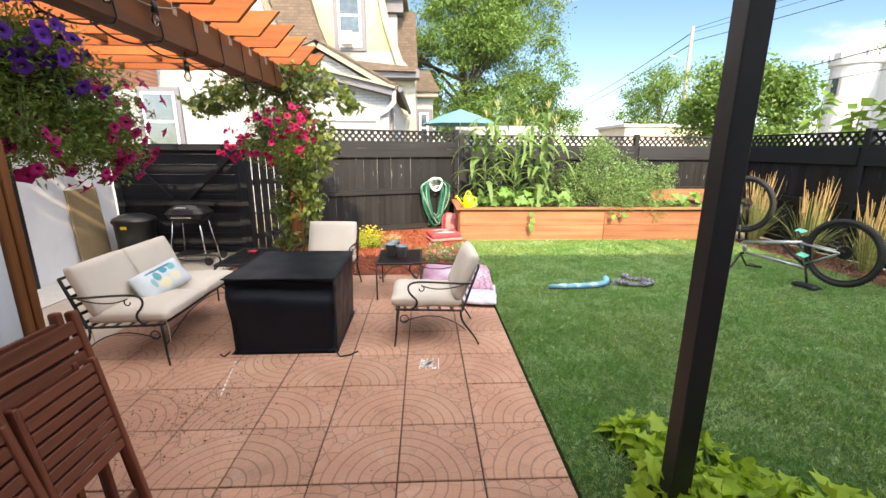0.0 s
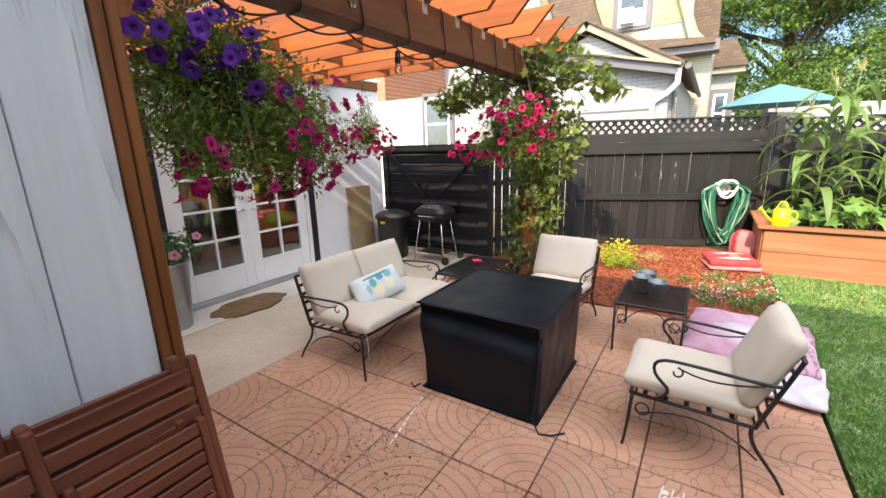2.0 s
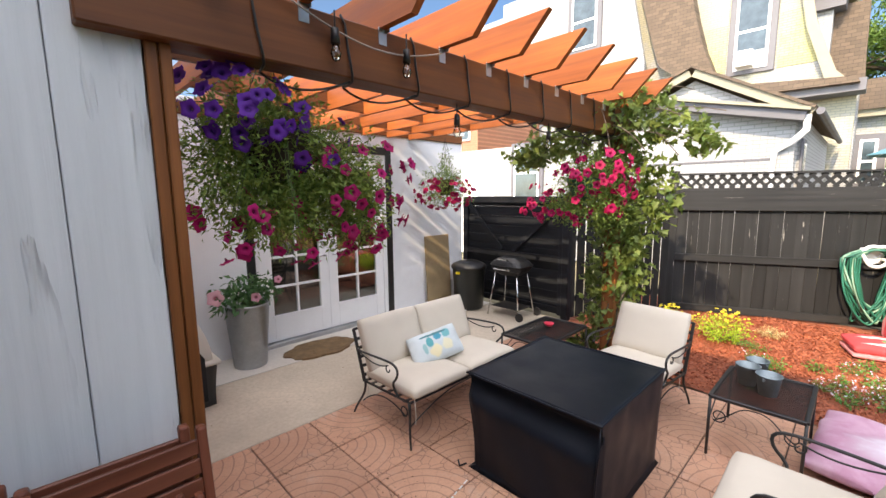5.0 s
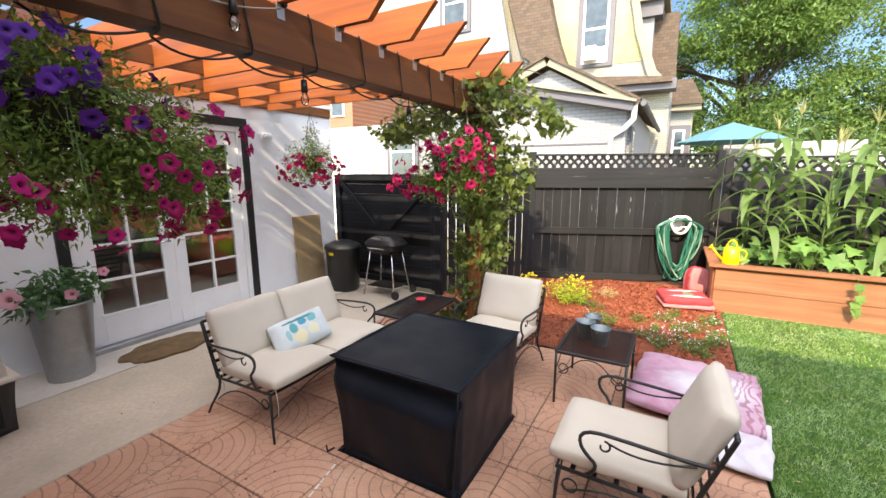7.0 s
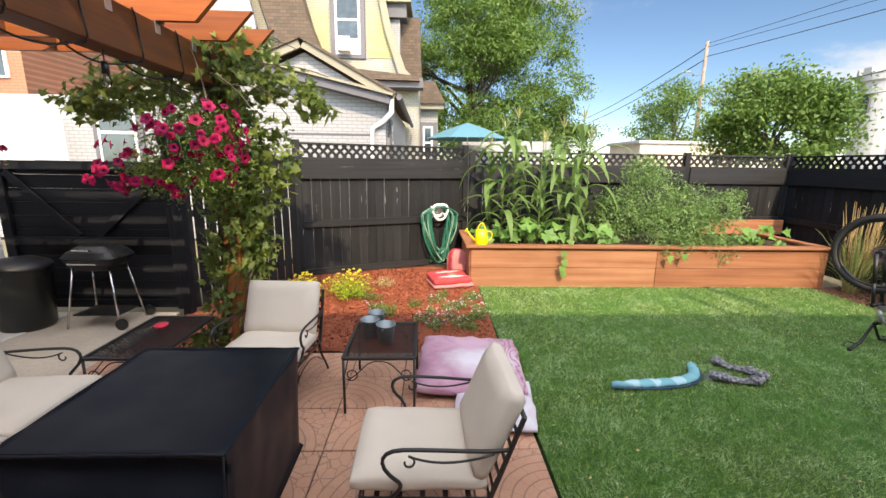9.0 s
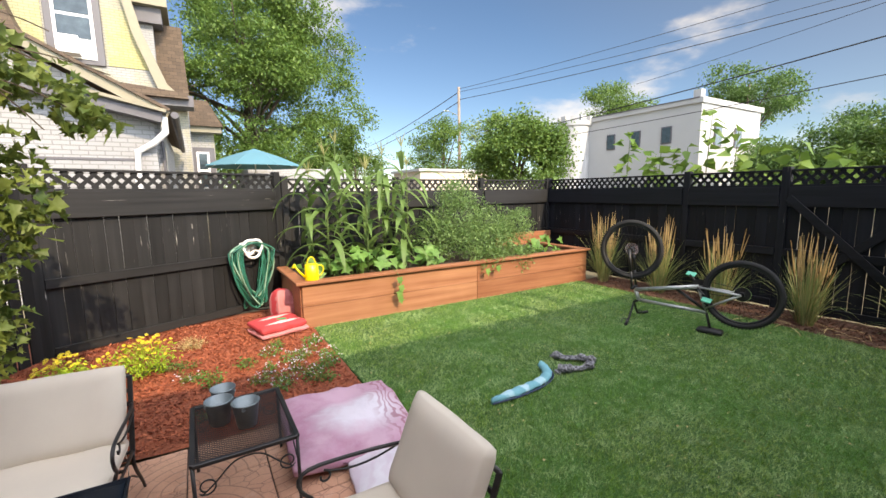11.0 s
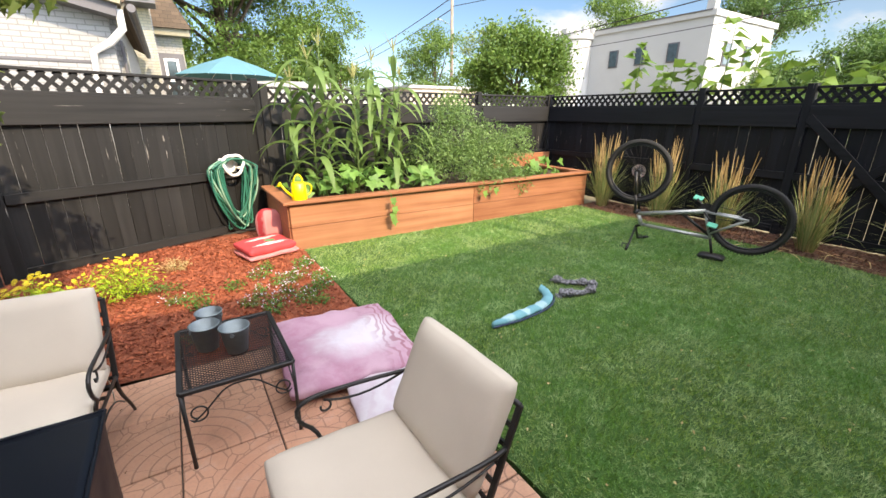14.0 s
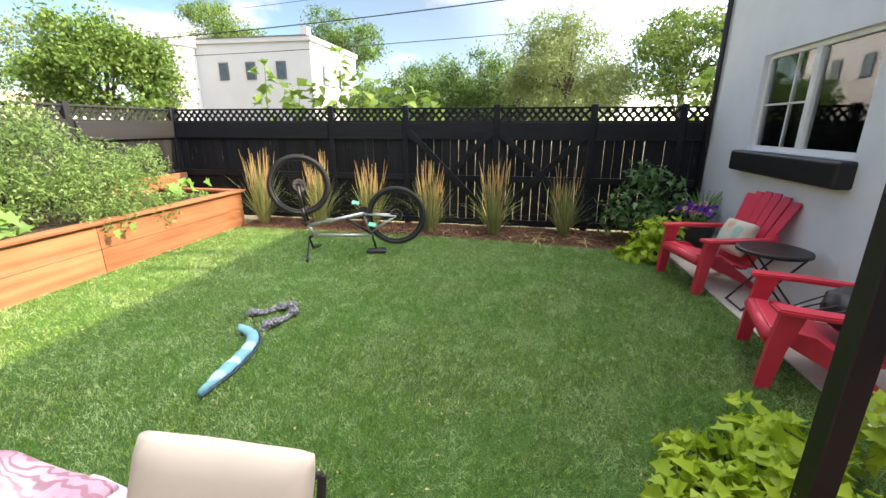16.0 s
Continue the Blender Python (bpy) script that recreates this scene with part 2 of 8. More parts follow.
def leafy(name, dark, light, rough=0.5, through=0.35, scale=4.0):
    """Leaves: colour varies leaf by leaf, and light shines through them."""
    n = Nodes(name)
    r = n.node("ShaderNodeNewGeometry").outputs["Random Per Island"]
    c = n.mix(r, dark, light)
    c = n.mix(n.math("MULTIPLY", n.range(n.noise(scale, 2), 0.35, 0.65), 0.35), c, shade(dark, 0.8))
    n.done(c, rough, 0, 0.4)
    tr = n.node("ShaderNodeBsdfTranslucent", Color=n.mix(0.5, c, light))
    mx = n.node("ShaderNodeMixShader", Fac=through)
    n.t.links.new(n.b.outputs[0], mx.inputs[1])
    n.t.links.new(tr.outputs[0], mx.inputs[2])
    n.t.links.new(mx.outputs[0], n.out.inputs[0])
    return n.m


def paver_material():
    n = Nodes("stamped_red_concrete")
    sep = n.node("ShaderNodeSeparateXYZ")
    n.t.links.new(n.tc.outputs["Object"], sep.inputs[0])
    x, y = n.math("ADD", sep.outputs[0], 0.225), n.math("ADD", sep.outputs[1], 0.225)
    d = n.math("SQRT", n.math("ADD", n.math("MULTIPLY", x, x), n.math("MULTIPLY", y, y)))
    wob = n.math("MULTIPLY", n.math("SUBTRACT", n.noise(9.0, 2), 0.5), 0.012)
    d = n.math("ADD", d, wob)
    q = n.math("DIVIDE", d, 0.066)
    ring = n.math("FLOOR", q)
    f = n.math("FRACT", q)
    g1 = n.math("LESS_THAN", n.math("ABSOLUTE", n.math("SUBTRACT", f, 0.5)), 0.43)
    a = n.math("ARCTAN2", y, x)
    cuts = n.math("FRACT", n.math("ADD", n.math("MULTIPLY", a, n.math("ADD", n.math("MULTIPLY", ring, 0.62), 0.6)), n.math("MULTIPLY", ring, 0.37)))
    g2 = n.math("GREATER_THAN", n.math("MULTIPLY", cuts, n.math("ADD", n.math("MULTIPLY", ring, 0.3), 0.6)), 0.035)
    fan = n.math("MULTIPLY", g1, g2)
    vo = n.node("ShaderNodeTexVoronoi", Scale=11.0)
    vo.feature = "DISTANCE_TO_EDGE"
    n.set(vo.inputs["Vector"], n.stretch(1, 1.5, 1))
    cob = n.math("GREATER_THAN", vo.outputs["Distance"], 0.035)
    infan = n.math("LESS_THAN", d, 0.40)
    face = n.math("ADD", n.math("MULTIPLY", fan, infan), n.math("MULTIPLY", cob, n.math("SUBTRACT", 1.0, infan)))
    r = n.node("ShaderNodeObjectInfo").outputs["Random"]
    geo = n.node("ShaderNodeNewGeometry").outputs["Position"]
    big, small = n.noise(1.3, 5, 0.6, geo), n.noise(70.0, 3, 0.6, geo)
    c = n.mix(n.range(big, 0.3, 0.7), (0.44, 0.215, 0.135), (0.60, 0.350, 0.232))
    c = n.mix(n.math("MULTIPLY", n.range(small, 0.45, 0.75), 0.35), c, (0.30, 0.18, 0.14))
    dust = n.range(n.noise(5.0, 6, 0.7, geo), 0.56, 0.72)
    c = n.mix(n.math("MULTIPLY", dust, 0.3), c, (0.52, 0.44, 0.38))
    soil = n.range(n.noise(2.1, 6, 0.72, geo), 0.54, 0.70)
    c = n.mix(n.math("MULTIPLY", soil, 0.4), c, (0.20, 0.115, 0.08))
    c = n.mix(n.math("MULTIPLY", n.math("SUBTRACT", 1.0, face), 0.50), c, (0.15, 0.085, 0.064))
    hs = n.node("ShaderNodeHueSaturation", Color=c, Value=n.range(r, 0, 1, 0.9, 1.1))
    b1 = n.bump(small, 0.25, 0.004)
    n.bump(face, 0.6, 0.004, b1)
    return n.done(hs.outputs[0], n.range(big, 0.3, 0.7, 0.6, 0.8), 0, 0.4)


def shingle_material():
    n = Nodes("brown_shingles")
    br = n.node("ShaderNodeTexBrick", Scale=1.0, Mortar_Size=0.005, Brick_Width=0.22, Row_Height=0.11, Color1=(0.125, 0.085, 0.056, 1), Color2=(0.075, 0.050, 0.034, 1), Mortar=(0.03, 0.022, 0.017, 1))
    n.set(br.inputs["Vector"], n.node("ShaderNodeMapping", Rotation=(radians(90), 0, 0), Vector=n.tc.outputs["Object"]).outputs[0])
    c = n.mix(n.math("MULTIPLY", n.noise(2.0), 0.5), br.outputs["Color"], (0.10, 0.072, 0.052))
    n.bump(n.math("SUBTRACT", 1.0, br.outputs["Fac"]), 0.6, 0.02)
    return n.done(c, 0.85)


def painted_brick(name, col, wear, amount=0.0):
    n = Nodes(name)
    br = n.node("ShaderNodeTexBrick", Scale=1.0, Mortar_Size=0.009, Brick_Width=0.215, Row_Height=0.075)
    v = n.node("ShaderNodeMapping", Rotation=(radians(90), 0, 0), Vector=n.tc.outputs["Object"])
    n.set(br.inputs["Vector"], v.outputs[0])
    big = n.noise(0.5, 5)
    c = n.mix(n.range(big, 0.35, 0.65), shade(col, 0.9), col)
    c = n.mix(n.math("MULTIPLY", n.range(n.noise(0.8, 6, 0.7), 0.45, 0.55), amount), c, wear)
    c = n.mix(n.math("MULTIPLY", br.outputs["Fac"], 0.6), c, shade(col, 0.45))
    n.bump(n.math("ADD", n.math("SUBTRACT", 1.0, br.outputs["Fac"]), n.math("MULTIPLY", n.noise(25.0), 0.8)), 0.5, 0.012)
    return n.done(c, 0.7)


def siding_material():
    n = Nodes("pale_blue_grained_siding")
    g = n.noise(1.0, 5, 0.6, n.stretch(14, 14, 0.7))
    w = n.node("ShaderNodeTexWave", Scale=4.0, Distortion=7.0, Detail=3.0, Detail_Scale=0.8)
    n.set(w.inputs["Vector"], n.stretch(3.0, 3.0, 0.35))
    groove = n.math("MULTIPLY", n.range(w.outputs["Fac"], 0.72, 0.98), n.range(n.noise(1.7, 3), 0.42, 0.60))
    h = n.math("SUBTRACT", n.math("MULTIPLY", g, 0.5), n.math("MULTIPLY", groove, 0.7))
    c = n.mix(n.range(g, 0.3, 0.7), (0.60, 0.63, 0.65), (0.70, 0.73, 0.75))
    c = n.mix(n.math("MULTIPLY", groove, 0.30), c, (0.34, 0.36, 0.38))
    n.bump(h, 1.0, 0.02)
    return n.done(c, 0.5)


def glass_material(name, tint=(0.9, 0.95, 0.95), clear=0.8):
    n = Nodes(name)
    n.t.nodes.remove(n.b)
    gl = n.node("ShaderNodeBsdfGlossy", Color=(1, 1, 1, 1), Roughness=0.02)
    tr = n.node("ShaderNodeBsdfTransparent", Color=(*tint, 1))
    fr = n.node("ShaderNodeFresnel", IOR=1.5)
    mx = n.node("ShaderNodeMixShader")
    n.t.links.new(n.math("MINIMUM", n.math("ADD", n.math("MULTIPLY", fr.outputs[0], 1.0), 0.05), 1.0), mx.inputs[0])
    n.t.links.new(tr.outputs[0], mx.inputs[1])
    n.t.links.new(gl.outputs[0], mx.inputs[2])
    n.t.links.new(mx.outputs[0], n.out.inputs[0])
    return n.m


PAVER = paver_material()
CONCRETE = plain("grey_concrete", (0.64, 0.59, 0.52), 0.8, var=0.16, scale=1.6, fine=45, bump=0.25)
STUCCO = plain("pale_grey_stucco", (0.80, 0.80, 0.81), 0.8, var=0.06, scale=2.0, fine=90, bump=0.35, depth=0.006)
STUCCO_BLUE = plain("pale_blue_stucco", (0.76, 0.79, 0.84), 0.8, var=0.06, scale=2.0, fine=90, bump=0.35, depth=0.006)
SIDING = siding_material()
FENCE = wood("black_stained_fence", (0.0038, 0.0044, 0.0060), (0.0135, 0.0150, 0.0195), "z", 0.55, 20, 0.4, 0.3, False, 0.25, 0.5)
FENCE_H = wood("black_stained_rail", (0.0045, 0.0052, 0.0068), (0.0145, 0.0160, 0.0205), "x", 0.5, 20, 0.35, 0.2, False, 0.25)
FENCE_GREY = wood("weathered_black_fence", (0.0055, 0.0055, 0.0057), (0.023, 0.0228, 0.0230), "z", 0.65, 18, 0.5, 0.3, False, 0.3, 0.9)
FENCE_GREY_H = wood("weathered_black_rail", (0.0075, 0.0074, 0.0076), (0.028, 0.0275, 0.0275), "x", 0.6, 18, 0.4, 0.2, False, 0.3, 0.6)
BLACK_PAINT = plain("black_paint", (0.012, 0.012, 0.013), 0.45, var=0.2, fine=40)
IRON = plain("black_wrought_iron", (0.018, 0.017, 0.017), 0.42, var=0.3, fine=120, bump=0.2, depth=0.001)
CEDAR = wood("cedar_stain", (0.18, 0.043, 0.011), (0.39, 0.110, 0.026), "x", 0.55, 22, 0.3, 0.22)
# beam, ledger and blocking get a darker tone than the rafters
CEDAR_Y = wood("darker_cedar", (0.105, 0.034, 0.012), (0.22, 0.078, 0.026), "y", 0.5, 22, 0.3, 0.12)
CEDAR_Z = wood("cedar_stain_post", (0.14, 0.045, 0.014), (0.34, 0.125, 0.038), "z", 0.5, 22, 0.3, 0.12)
PLANTER = wood("redwood_planter", (0.22, 0.078, 0.038), (0.44, 0.195, 0.100), "x", 0.6, 14, 0.35, 0.14)
PLANTER_PALE = wood("sun_bleached_redwood", (0.25, 0.095, 0.045), (0.50, 0.245, 0.130), "x", 0.65, 12, 0.4, 0.16)
TEAK = wood("red_brown_teak", (0.11, 0.032, 0.018), (0.25, 0.080, 0.045), "x", 0.42, 22, 0.15, 0.1, False)
TEAK_Z = wood("red_brown_teak_rail", (0.11, 0.032, 0.018), (0.24, 0.075, 0.042), "z", 0.42, 22, 0.15, 0.1, False)
WHITE = plain("white_paint", (0.80, 0.80, 0.79), 0.4, var=0.04, fine=80, bump=0.05)
TRIM_GREY = plain("grey_window_trim", (0.105, 0.10, 0.11), 0.6, var=0.08)
TRIM_CREAM = plain("cream_trim", (0.24, 0.215, 0.15), 0.6, var=0.1)
GLASS = glass_material("window_glass")
GLASS.use_backface_culling = False
# dark wall colour that stands for the lack of light indoors
ROOM_SHADE = plain("room_wall_painted_dim", (0.10, 0.085, 0.07), 0.8)
GALV = plain("galvanised_steel", (0.42, 0.44, 0.45), 0.38, 0.85, var=0.14, scale=9, fine=40, bump=0.08)
ZINC = plain("weathered_zinc", (0.22, 0.27, 0.29), 0.5, 0.55, var=0.18, scale=12, fine=60, bump=0.1)
CHROME = plain("chrome", (0.75, 0.75, 0.76), 0.15, 1.0, var=0.05)
VINYL = plain("black_vinyl", (0.0085, 0.0115, 0.0175), 0.40, var=0.15, scale=5, fine=300, bump=0.12, depth=0.0015, spec=0.16)
LINEN = plain("beige_canvas", (0.61, 0.545, 0.455), 0.9, var=0.05, scale=3, fine=420, bump=0.25, depth=0.001, spec=0.2)
RED_PLASTIC = plain("red_plastic", (0.66, 0.040, 0.075), 0.42, var=0.06, fine=200, bump=0.05, depth=0.001)
BLACK_PLASTIC = plain("black_plastic", (0.018, 0.018, 0.019), 0.4, var=0.15, fine=150, bump=0.1, depth=0.001)
RUBBER = plain("black_rubber", (0.022, 0.022, 0.022), 0.75, var=0.2, fine=120)
YELLOW = plain("yellow_paint", (0.78, 0.60, 0.015), 0.35, var=0.05)
TEAL = plain("teal_canvas", (0.075, 0.20, 0.25), 0.85, var=0.06, fine=200)
PEBBLE_SOIL = plain("dark_soil", (0.06, 0.042, 0.03), 0.95, var=0.4, scale=8, fine=40, bump=0.9, depth=0.02)
SHINGLE = shingle_material()
BRICK_WHITE = painted_brick("white_painted_brick", (0.33, 0.33, 0.33), (0.75, 0.66, 0.25), 0.0)
BRICK_FLAKE = painted_brick("flaking_white_brick", (0.31, 0.305, 0.295), (0.34, 0.31, 0.16), 0.5)
BRICK_YELLOW = painted_brick("pale_yellow_brick", (0.37, 0.345, 0.15), (0.33, 0.33, 0.30), 0.35)
BRICK_RED = painted_brick("orange_brick", (0.42, 0.18, 0.10), (0.3, 0.1, 0.06), 0.3)

# ---- ground ----
tagged(put("ground", grid_sheet(-400, 400, -400, 400, 40, 40, lambda x, y: -0.06), plain("dry_earth", (0.20, 0.17, 0.10), 0.95, var=0.3, scale=0.3)), "bare earth reaching away beyond the yard", "ground", kind="structure")
tagged(put("subgrade", box(-2.72, 0.88, -1.1, 5.23, -0.05, -0.012), plain("joint_sand", (0.10, 0.07, 0.055), 0.95)), "dark sandy bed between the patio slabs", "floor", kind="structure")
SLABM = plain("tan_concrete", (0.54, 0.45, 0.35), 0.85, var=0.22, scale=1.3, fine=30, bump=0.3)
tagged(put("step", box(-4.5, -3.90, 1.42, 6.24, 0.001, 0.012, 0.004), CONCRETE), "paler worn concrete strip along the wall", "floor", kind="structure")
slab = tagged(put("floor", box(-4.5, -2.724, 1.42, 6.3, -0.05, 0.0, 0.006), SLABM), "stained tan concrete slab before the french doors", "floor", kind="structure")
tagged(put("pavement", box(1.7, 6.73, -0.1, 0.62, -0.05, 0.004, 0.006), CONCRETE), "narrow concrete strip along the house wall", "pavement", kind="structure")

# ---- the house: shed wall, window wall, roof ----
HT = 4.5
def wall(name, bm, mat, label):
    return tagged(put(name, bm, mat), label, "wall", kind="structure")

# west wall with the opening for the french doors
bm = box(-4.75, -4.5, 1.3, 2.84, -0.05, 2.68)
box(-4.75, -4.5, 4.66, 6.22, -0.05, 2.68, bm=bm)
box(-4.75, -4.5, 2.84, 4.66, 2.30, 2.68, bm=bm)
wall("wall_west", bm, STUCCO, "pale grey stucco wall with sun stripes")
tagged(put("trim", box(-4.80, -4.46, 1.3, 6.25, 2.68, 2.73, 0.005), WHITE), "white metal cap along the wall top", "wall cap", kind="structure")
# added box behind the doors, its indoor shade put into the dark walls
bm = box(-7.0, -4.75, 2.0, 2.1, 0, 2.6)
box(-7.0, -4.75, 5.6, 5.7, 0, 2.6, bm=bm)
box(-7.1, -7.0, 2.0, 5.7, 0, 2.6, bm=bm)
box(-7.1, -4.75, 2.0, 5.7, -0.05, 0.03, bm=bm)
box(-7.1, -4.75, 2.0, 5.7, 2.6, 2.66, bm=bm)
wall("wall_room", bm, ROOM_SHADE, "added room box behind the french doors, dimness put into its wall colour")

bm = box(-4.5, -1.604, 1.30, 1.42, -0.05, 3.1)
wall("wall_shed_north", bm, STUCCO, "plain pale end wall beside the slab")
sw = thing("wall_shed", "pale blue grained panel siding with narrow grooves", "wall", (0, 0, 0), kind="structure")
y, step = 1.469, 0.235
while y > -1.6:
    part("panel", box(-1.60, -1.5, max(y - step, -1.6), y, -0.05, 3.1, 0.004), SIDING, sw)
    y, step = y - step - 0.003, 0.40
part("backing", box(-1.70, -1.604, -1.6, 1.29, -0.05, 3.09), TRIM_GREY, sw)
wall("wall_back", box(-1.5, 1.7, -1.8, -1.6, -0.05, HT), STUCCO, "plain house wall behind the patio")
wall("wall_return", box(1.6, 1.7, -1.6, -0.4, -0.05, HT), STUCCO_BLUE, "short return of the house wall")
WX0, WX1, WZ0, WZ1 = 3.80, 5.56, 1.40, 2.46
bm = box(1.6, WX0, -0.4, -0.1, -0.05, HT)
box(WX1, 6.69, -0.4, -0.1, -0.05, HT, bm=bm)
box(WX0, WX1, -0.4, -0.1, -0.05, WZ0, bm=bm)
box(WX0, WX1, -0.4, -0.1, WZ1, HT, bm=bm)
wall("wall_south", bm, STUCCO_BLUE, "pale blue grey stucco house wall")
wall("wall_east_return", box(6.46, 6.69, -8.0, -0.4, -0.05, HT), STUCCO_BLUE, "plain side of the house")
# added box behind the window, coloured dark for the shade inside
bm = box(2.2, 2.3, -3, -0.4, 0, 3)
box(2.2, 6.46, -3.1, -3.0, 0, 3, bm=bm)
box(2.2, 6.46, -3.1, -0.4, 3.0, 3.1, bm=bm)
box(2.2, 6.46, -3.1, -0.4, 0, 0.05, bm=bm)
wall("wall_inner_room", bm, ROOM_SHADE, "added room box behind the window, dimness put into its wall colour")
tagged(put("roof", box(-4.8, 6.75, -8.0, -0.1, HT, HT + 0.06, 0.005), SHINGLE), "flat house roof edge", "roof", kind="structure")
vent = thing("vent_pipe", "thin metal vent pipe on the house roof", "vent pipe", (4.86, -0.6, HT + 0.06))
part("pipe", tube([(0, 0, 0), (0, 0, 0.95)], 0.05), GALV, vent)
down = thing("downpipe", "black downpipe at the house corner", "downpipe", (6.66, -0.055, 0))
part("pipe", tube([(0, 0, 0.12), (0, 0, HT)], 0.035, 10), BLACK_PAINT, down, smooth=True)
for z in (0.6, 2.0, 3.4):
    part("bracket", lathe([(0.043, z), (0.043, z + 0.03)], 12), BLACK_PAINT, down)

# ---- fences ----
def fence_run(name, a, b, top, posts, mats, label, gap=0.006, braces=()):
    """A board fence from a to b: posts at given distances, wide top rail, mid and bottom rails, boards and a lattice band."""
    wood_v, wood_h = mats
    a, b = Vector((*a, 0)), Vector((*b, 0))
    L = (b - a).length
    ang = math.degrees(math.atan2(b.y - a.y, b.x - a.x))
    f = thing(name, label, "fence", a, ang, kind="structure")
    k = top / 1.97
    for d in posts:
        part("post", box(d - 0.05, d + 0.05, -0.03, 0.07, -0.05, top + 0.035, 0.006), wood_v, f)
    edges = sorted(set(posts))
    for p, q in zip(edges, edges[1:]):
        p, q = p + 0.05, q - 0.05
        part("top_cap", box(p, q, -0.015, 0.055, top - 0.03, top, 0.004), wood_h, f)
        part("lattice_rail", box(p, q, -0.03, 0.05, 1.735 * k, 1.765 * k, 0.003), wood_h, f)
        part("top_rail", box(p, q, -0.055, 0.0, 1.46 * k, 1.735 * k, 0.004), wood_h, f)
        part("mid_rail", box(p, q, -0.045, 0.0, 0.77, 0.87, 0.004), wood_h, f)
        part("bottom_rail", box(p, q, -0.04, 0.0, 0.03, 0.13, 0.004), wood_h, f)
        z0, z1 = 1.765 * k, top - 0.03
        h = z1 - z0
        bmA = obox((-h / 2, 0.010, -h / 2), (h / 2, 0.010, h / 2), 0.008, 0.040, up=(-1, 0, 1))
        bmB = obox((h / 2, 0.022, -h / 2), (-h / 2, 0.022, h / 2), 0.008, 0.040, up=(1, 0, 1))
        mA, mB = bpy.data.meshes.new("slat"), bpy.data.meshes.new("slat")
        bmA.to_mesh(mA), bmB.to_mesh(mB)
        n = max(1, round((q - p - h) / 0.125))
        for i in range(n + 1):
            x = p + h / 2 + (q - p - h) * i / n
            for me in (mA, mB):
                o = part("lattice_slat", me, wood_v, f)
                o.location = (x, 0, (z0 + z1) / 2)
        w = 0.14
        gp = gap if not callable(gap) else gap(p)
        m = max(1, round((q - p) / (w + gp)))
        step = (q - p) / m
        me = None
        for i in range(m):
            if me is None:
                bmm = box(-(step - gp) / 2, (step - gp) / 2, 0.004, 0.022, 0.02, 1.73 * k, 0.002)
                me = bpy.data.meshes.new("board")
                bmm.to_mesh(me)
            o = part("board", me, wood_v, f)
            o.location = (p + step * (i + 0.5), random.uniform(-0.003, 0.003), random.uniform(-0.01, 0.01))
            o.rotation_euler = (0, random.uniform(-0.003, 0.003), 0)
    for p, q in braces:
        part("brace", obox((p + 0.06, -0.045, 0.2), (q - 0.06, -0.045, 1.58), 0.10, 0.03, 0.003, up=(0, 1, 0)), wood_h, f)
        part("brace", obox((p + 0.06, -0.052, 1.58), (q - 0.06, -0.052, 0.2), 0.10, 0.03, 0.003, up=(0, 1, 0)), wood_h, f)
    return f


FN = fence_run("fence_north_west", (-1.75, 7.80), (0.80, 8.85), 2.02, (0.0, 2.757), (FENCE_GREY, FENCE_GREY_H), "weathered black board fence with a lattice top", gap=0.003)
FN2 = fence_run("fence_north", (0.86, 8.87), (6.70, 9.06), 1.96, (0.06, 1.98, 3.92, 5.84), (FENCE_GREY, FENCE_GREY_H), "weathered dark board fence with lattice behind the planter", gap=0.003)
FE = fence_run("fence_east", (6.73, 9.06), (6.75, -0.75), 1.96, (0.0, 3.14, 4.48, 6.0, 7.50, 8.78, 9.75), (FENCE, FENCE_H), "black stained board fence with gates and lattice top", gap=lambda p: 0.002 if p < 4.3 else 0.006, braces=((4.48, 6.0), (6.0, 7.5)))

# dark picket fence between the gate and the board fence, seen through the vine
pk = thing("picket_fence", "dark picket fence with gaps behind the vine", "fence", (-2.60, 6.30, 0), math.degrees(math.atan2(1.50, 0.85)), kind="structure")
for i in range(12):
    part("picket", box(0.02 + i * 0.14, 0.135 + i * 0.14, 0.0, 0.02, 0.03, 1.80, 0.003), FENCE_GREY, pk)
for z in (0.25, 1.1, 1.7):
    part("rail", box(0.0, 1.70, 0.02, 0.055, z, z + 0.08, 0.003), FENCE_GREY_H, pk)

# wide gate at the end of the slab
gt = thing("gate", "black plank gate with diagonal braces, sun stripes on it", "gate", (-4.48, 6.25, 0), kind="structure")
for i in range(11):
    part("plank", box(0.02, 1.86, 0.02, 0.042, 0.09 + i * 0.148, 0.09 + i * 0.148 + 0.1465, 0.003), FENCE_H, gt)
for x in (0.0, 1.78):
    part("stile", box(x, x + 0.10, -0.02, 0.018, 0.06, 1.71, 0.003), FENCE, gt)
part("rail", box(0.1, 1.78, -0.02, 0.018, 0.80, 0.89, 0.003), FENCE_H, gt)
part("rail", box(0.1, 1.78, -0.02, 0.018, 1.62, 1.71, 0.003), FENCE_H, gt)
part("rail", box(0.1, 1.78, -0.02, 0.018, 0.08, 0.17, 0.003), FENCE_H, gt)
part("brace", obox((0.12, -0.005, 1.60), (0.80, -0.005, 0.90), 0.08, 0.024, 0.002, up=(0, 1, 0)), FENCE_H, gt)
part("brace", obox((1.76, -0.005, 1.60), (1.00, -0.005, 0.90), 0.08, 0.024, 0.002, up=(0, 1, 0)), FENCE_H, gt)
tagged(put("gate_post", box(-2.64, -2.54, 6.22, 6.32, -0.05, 1.75, 0.006), FENCE), "black post beside the plank gate", "post")

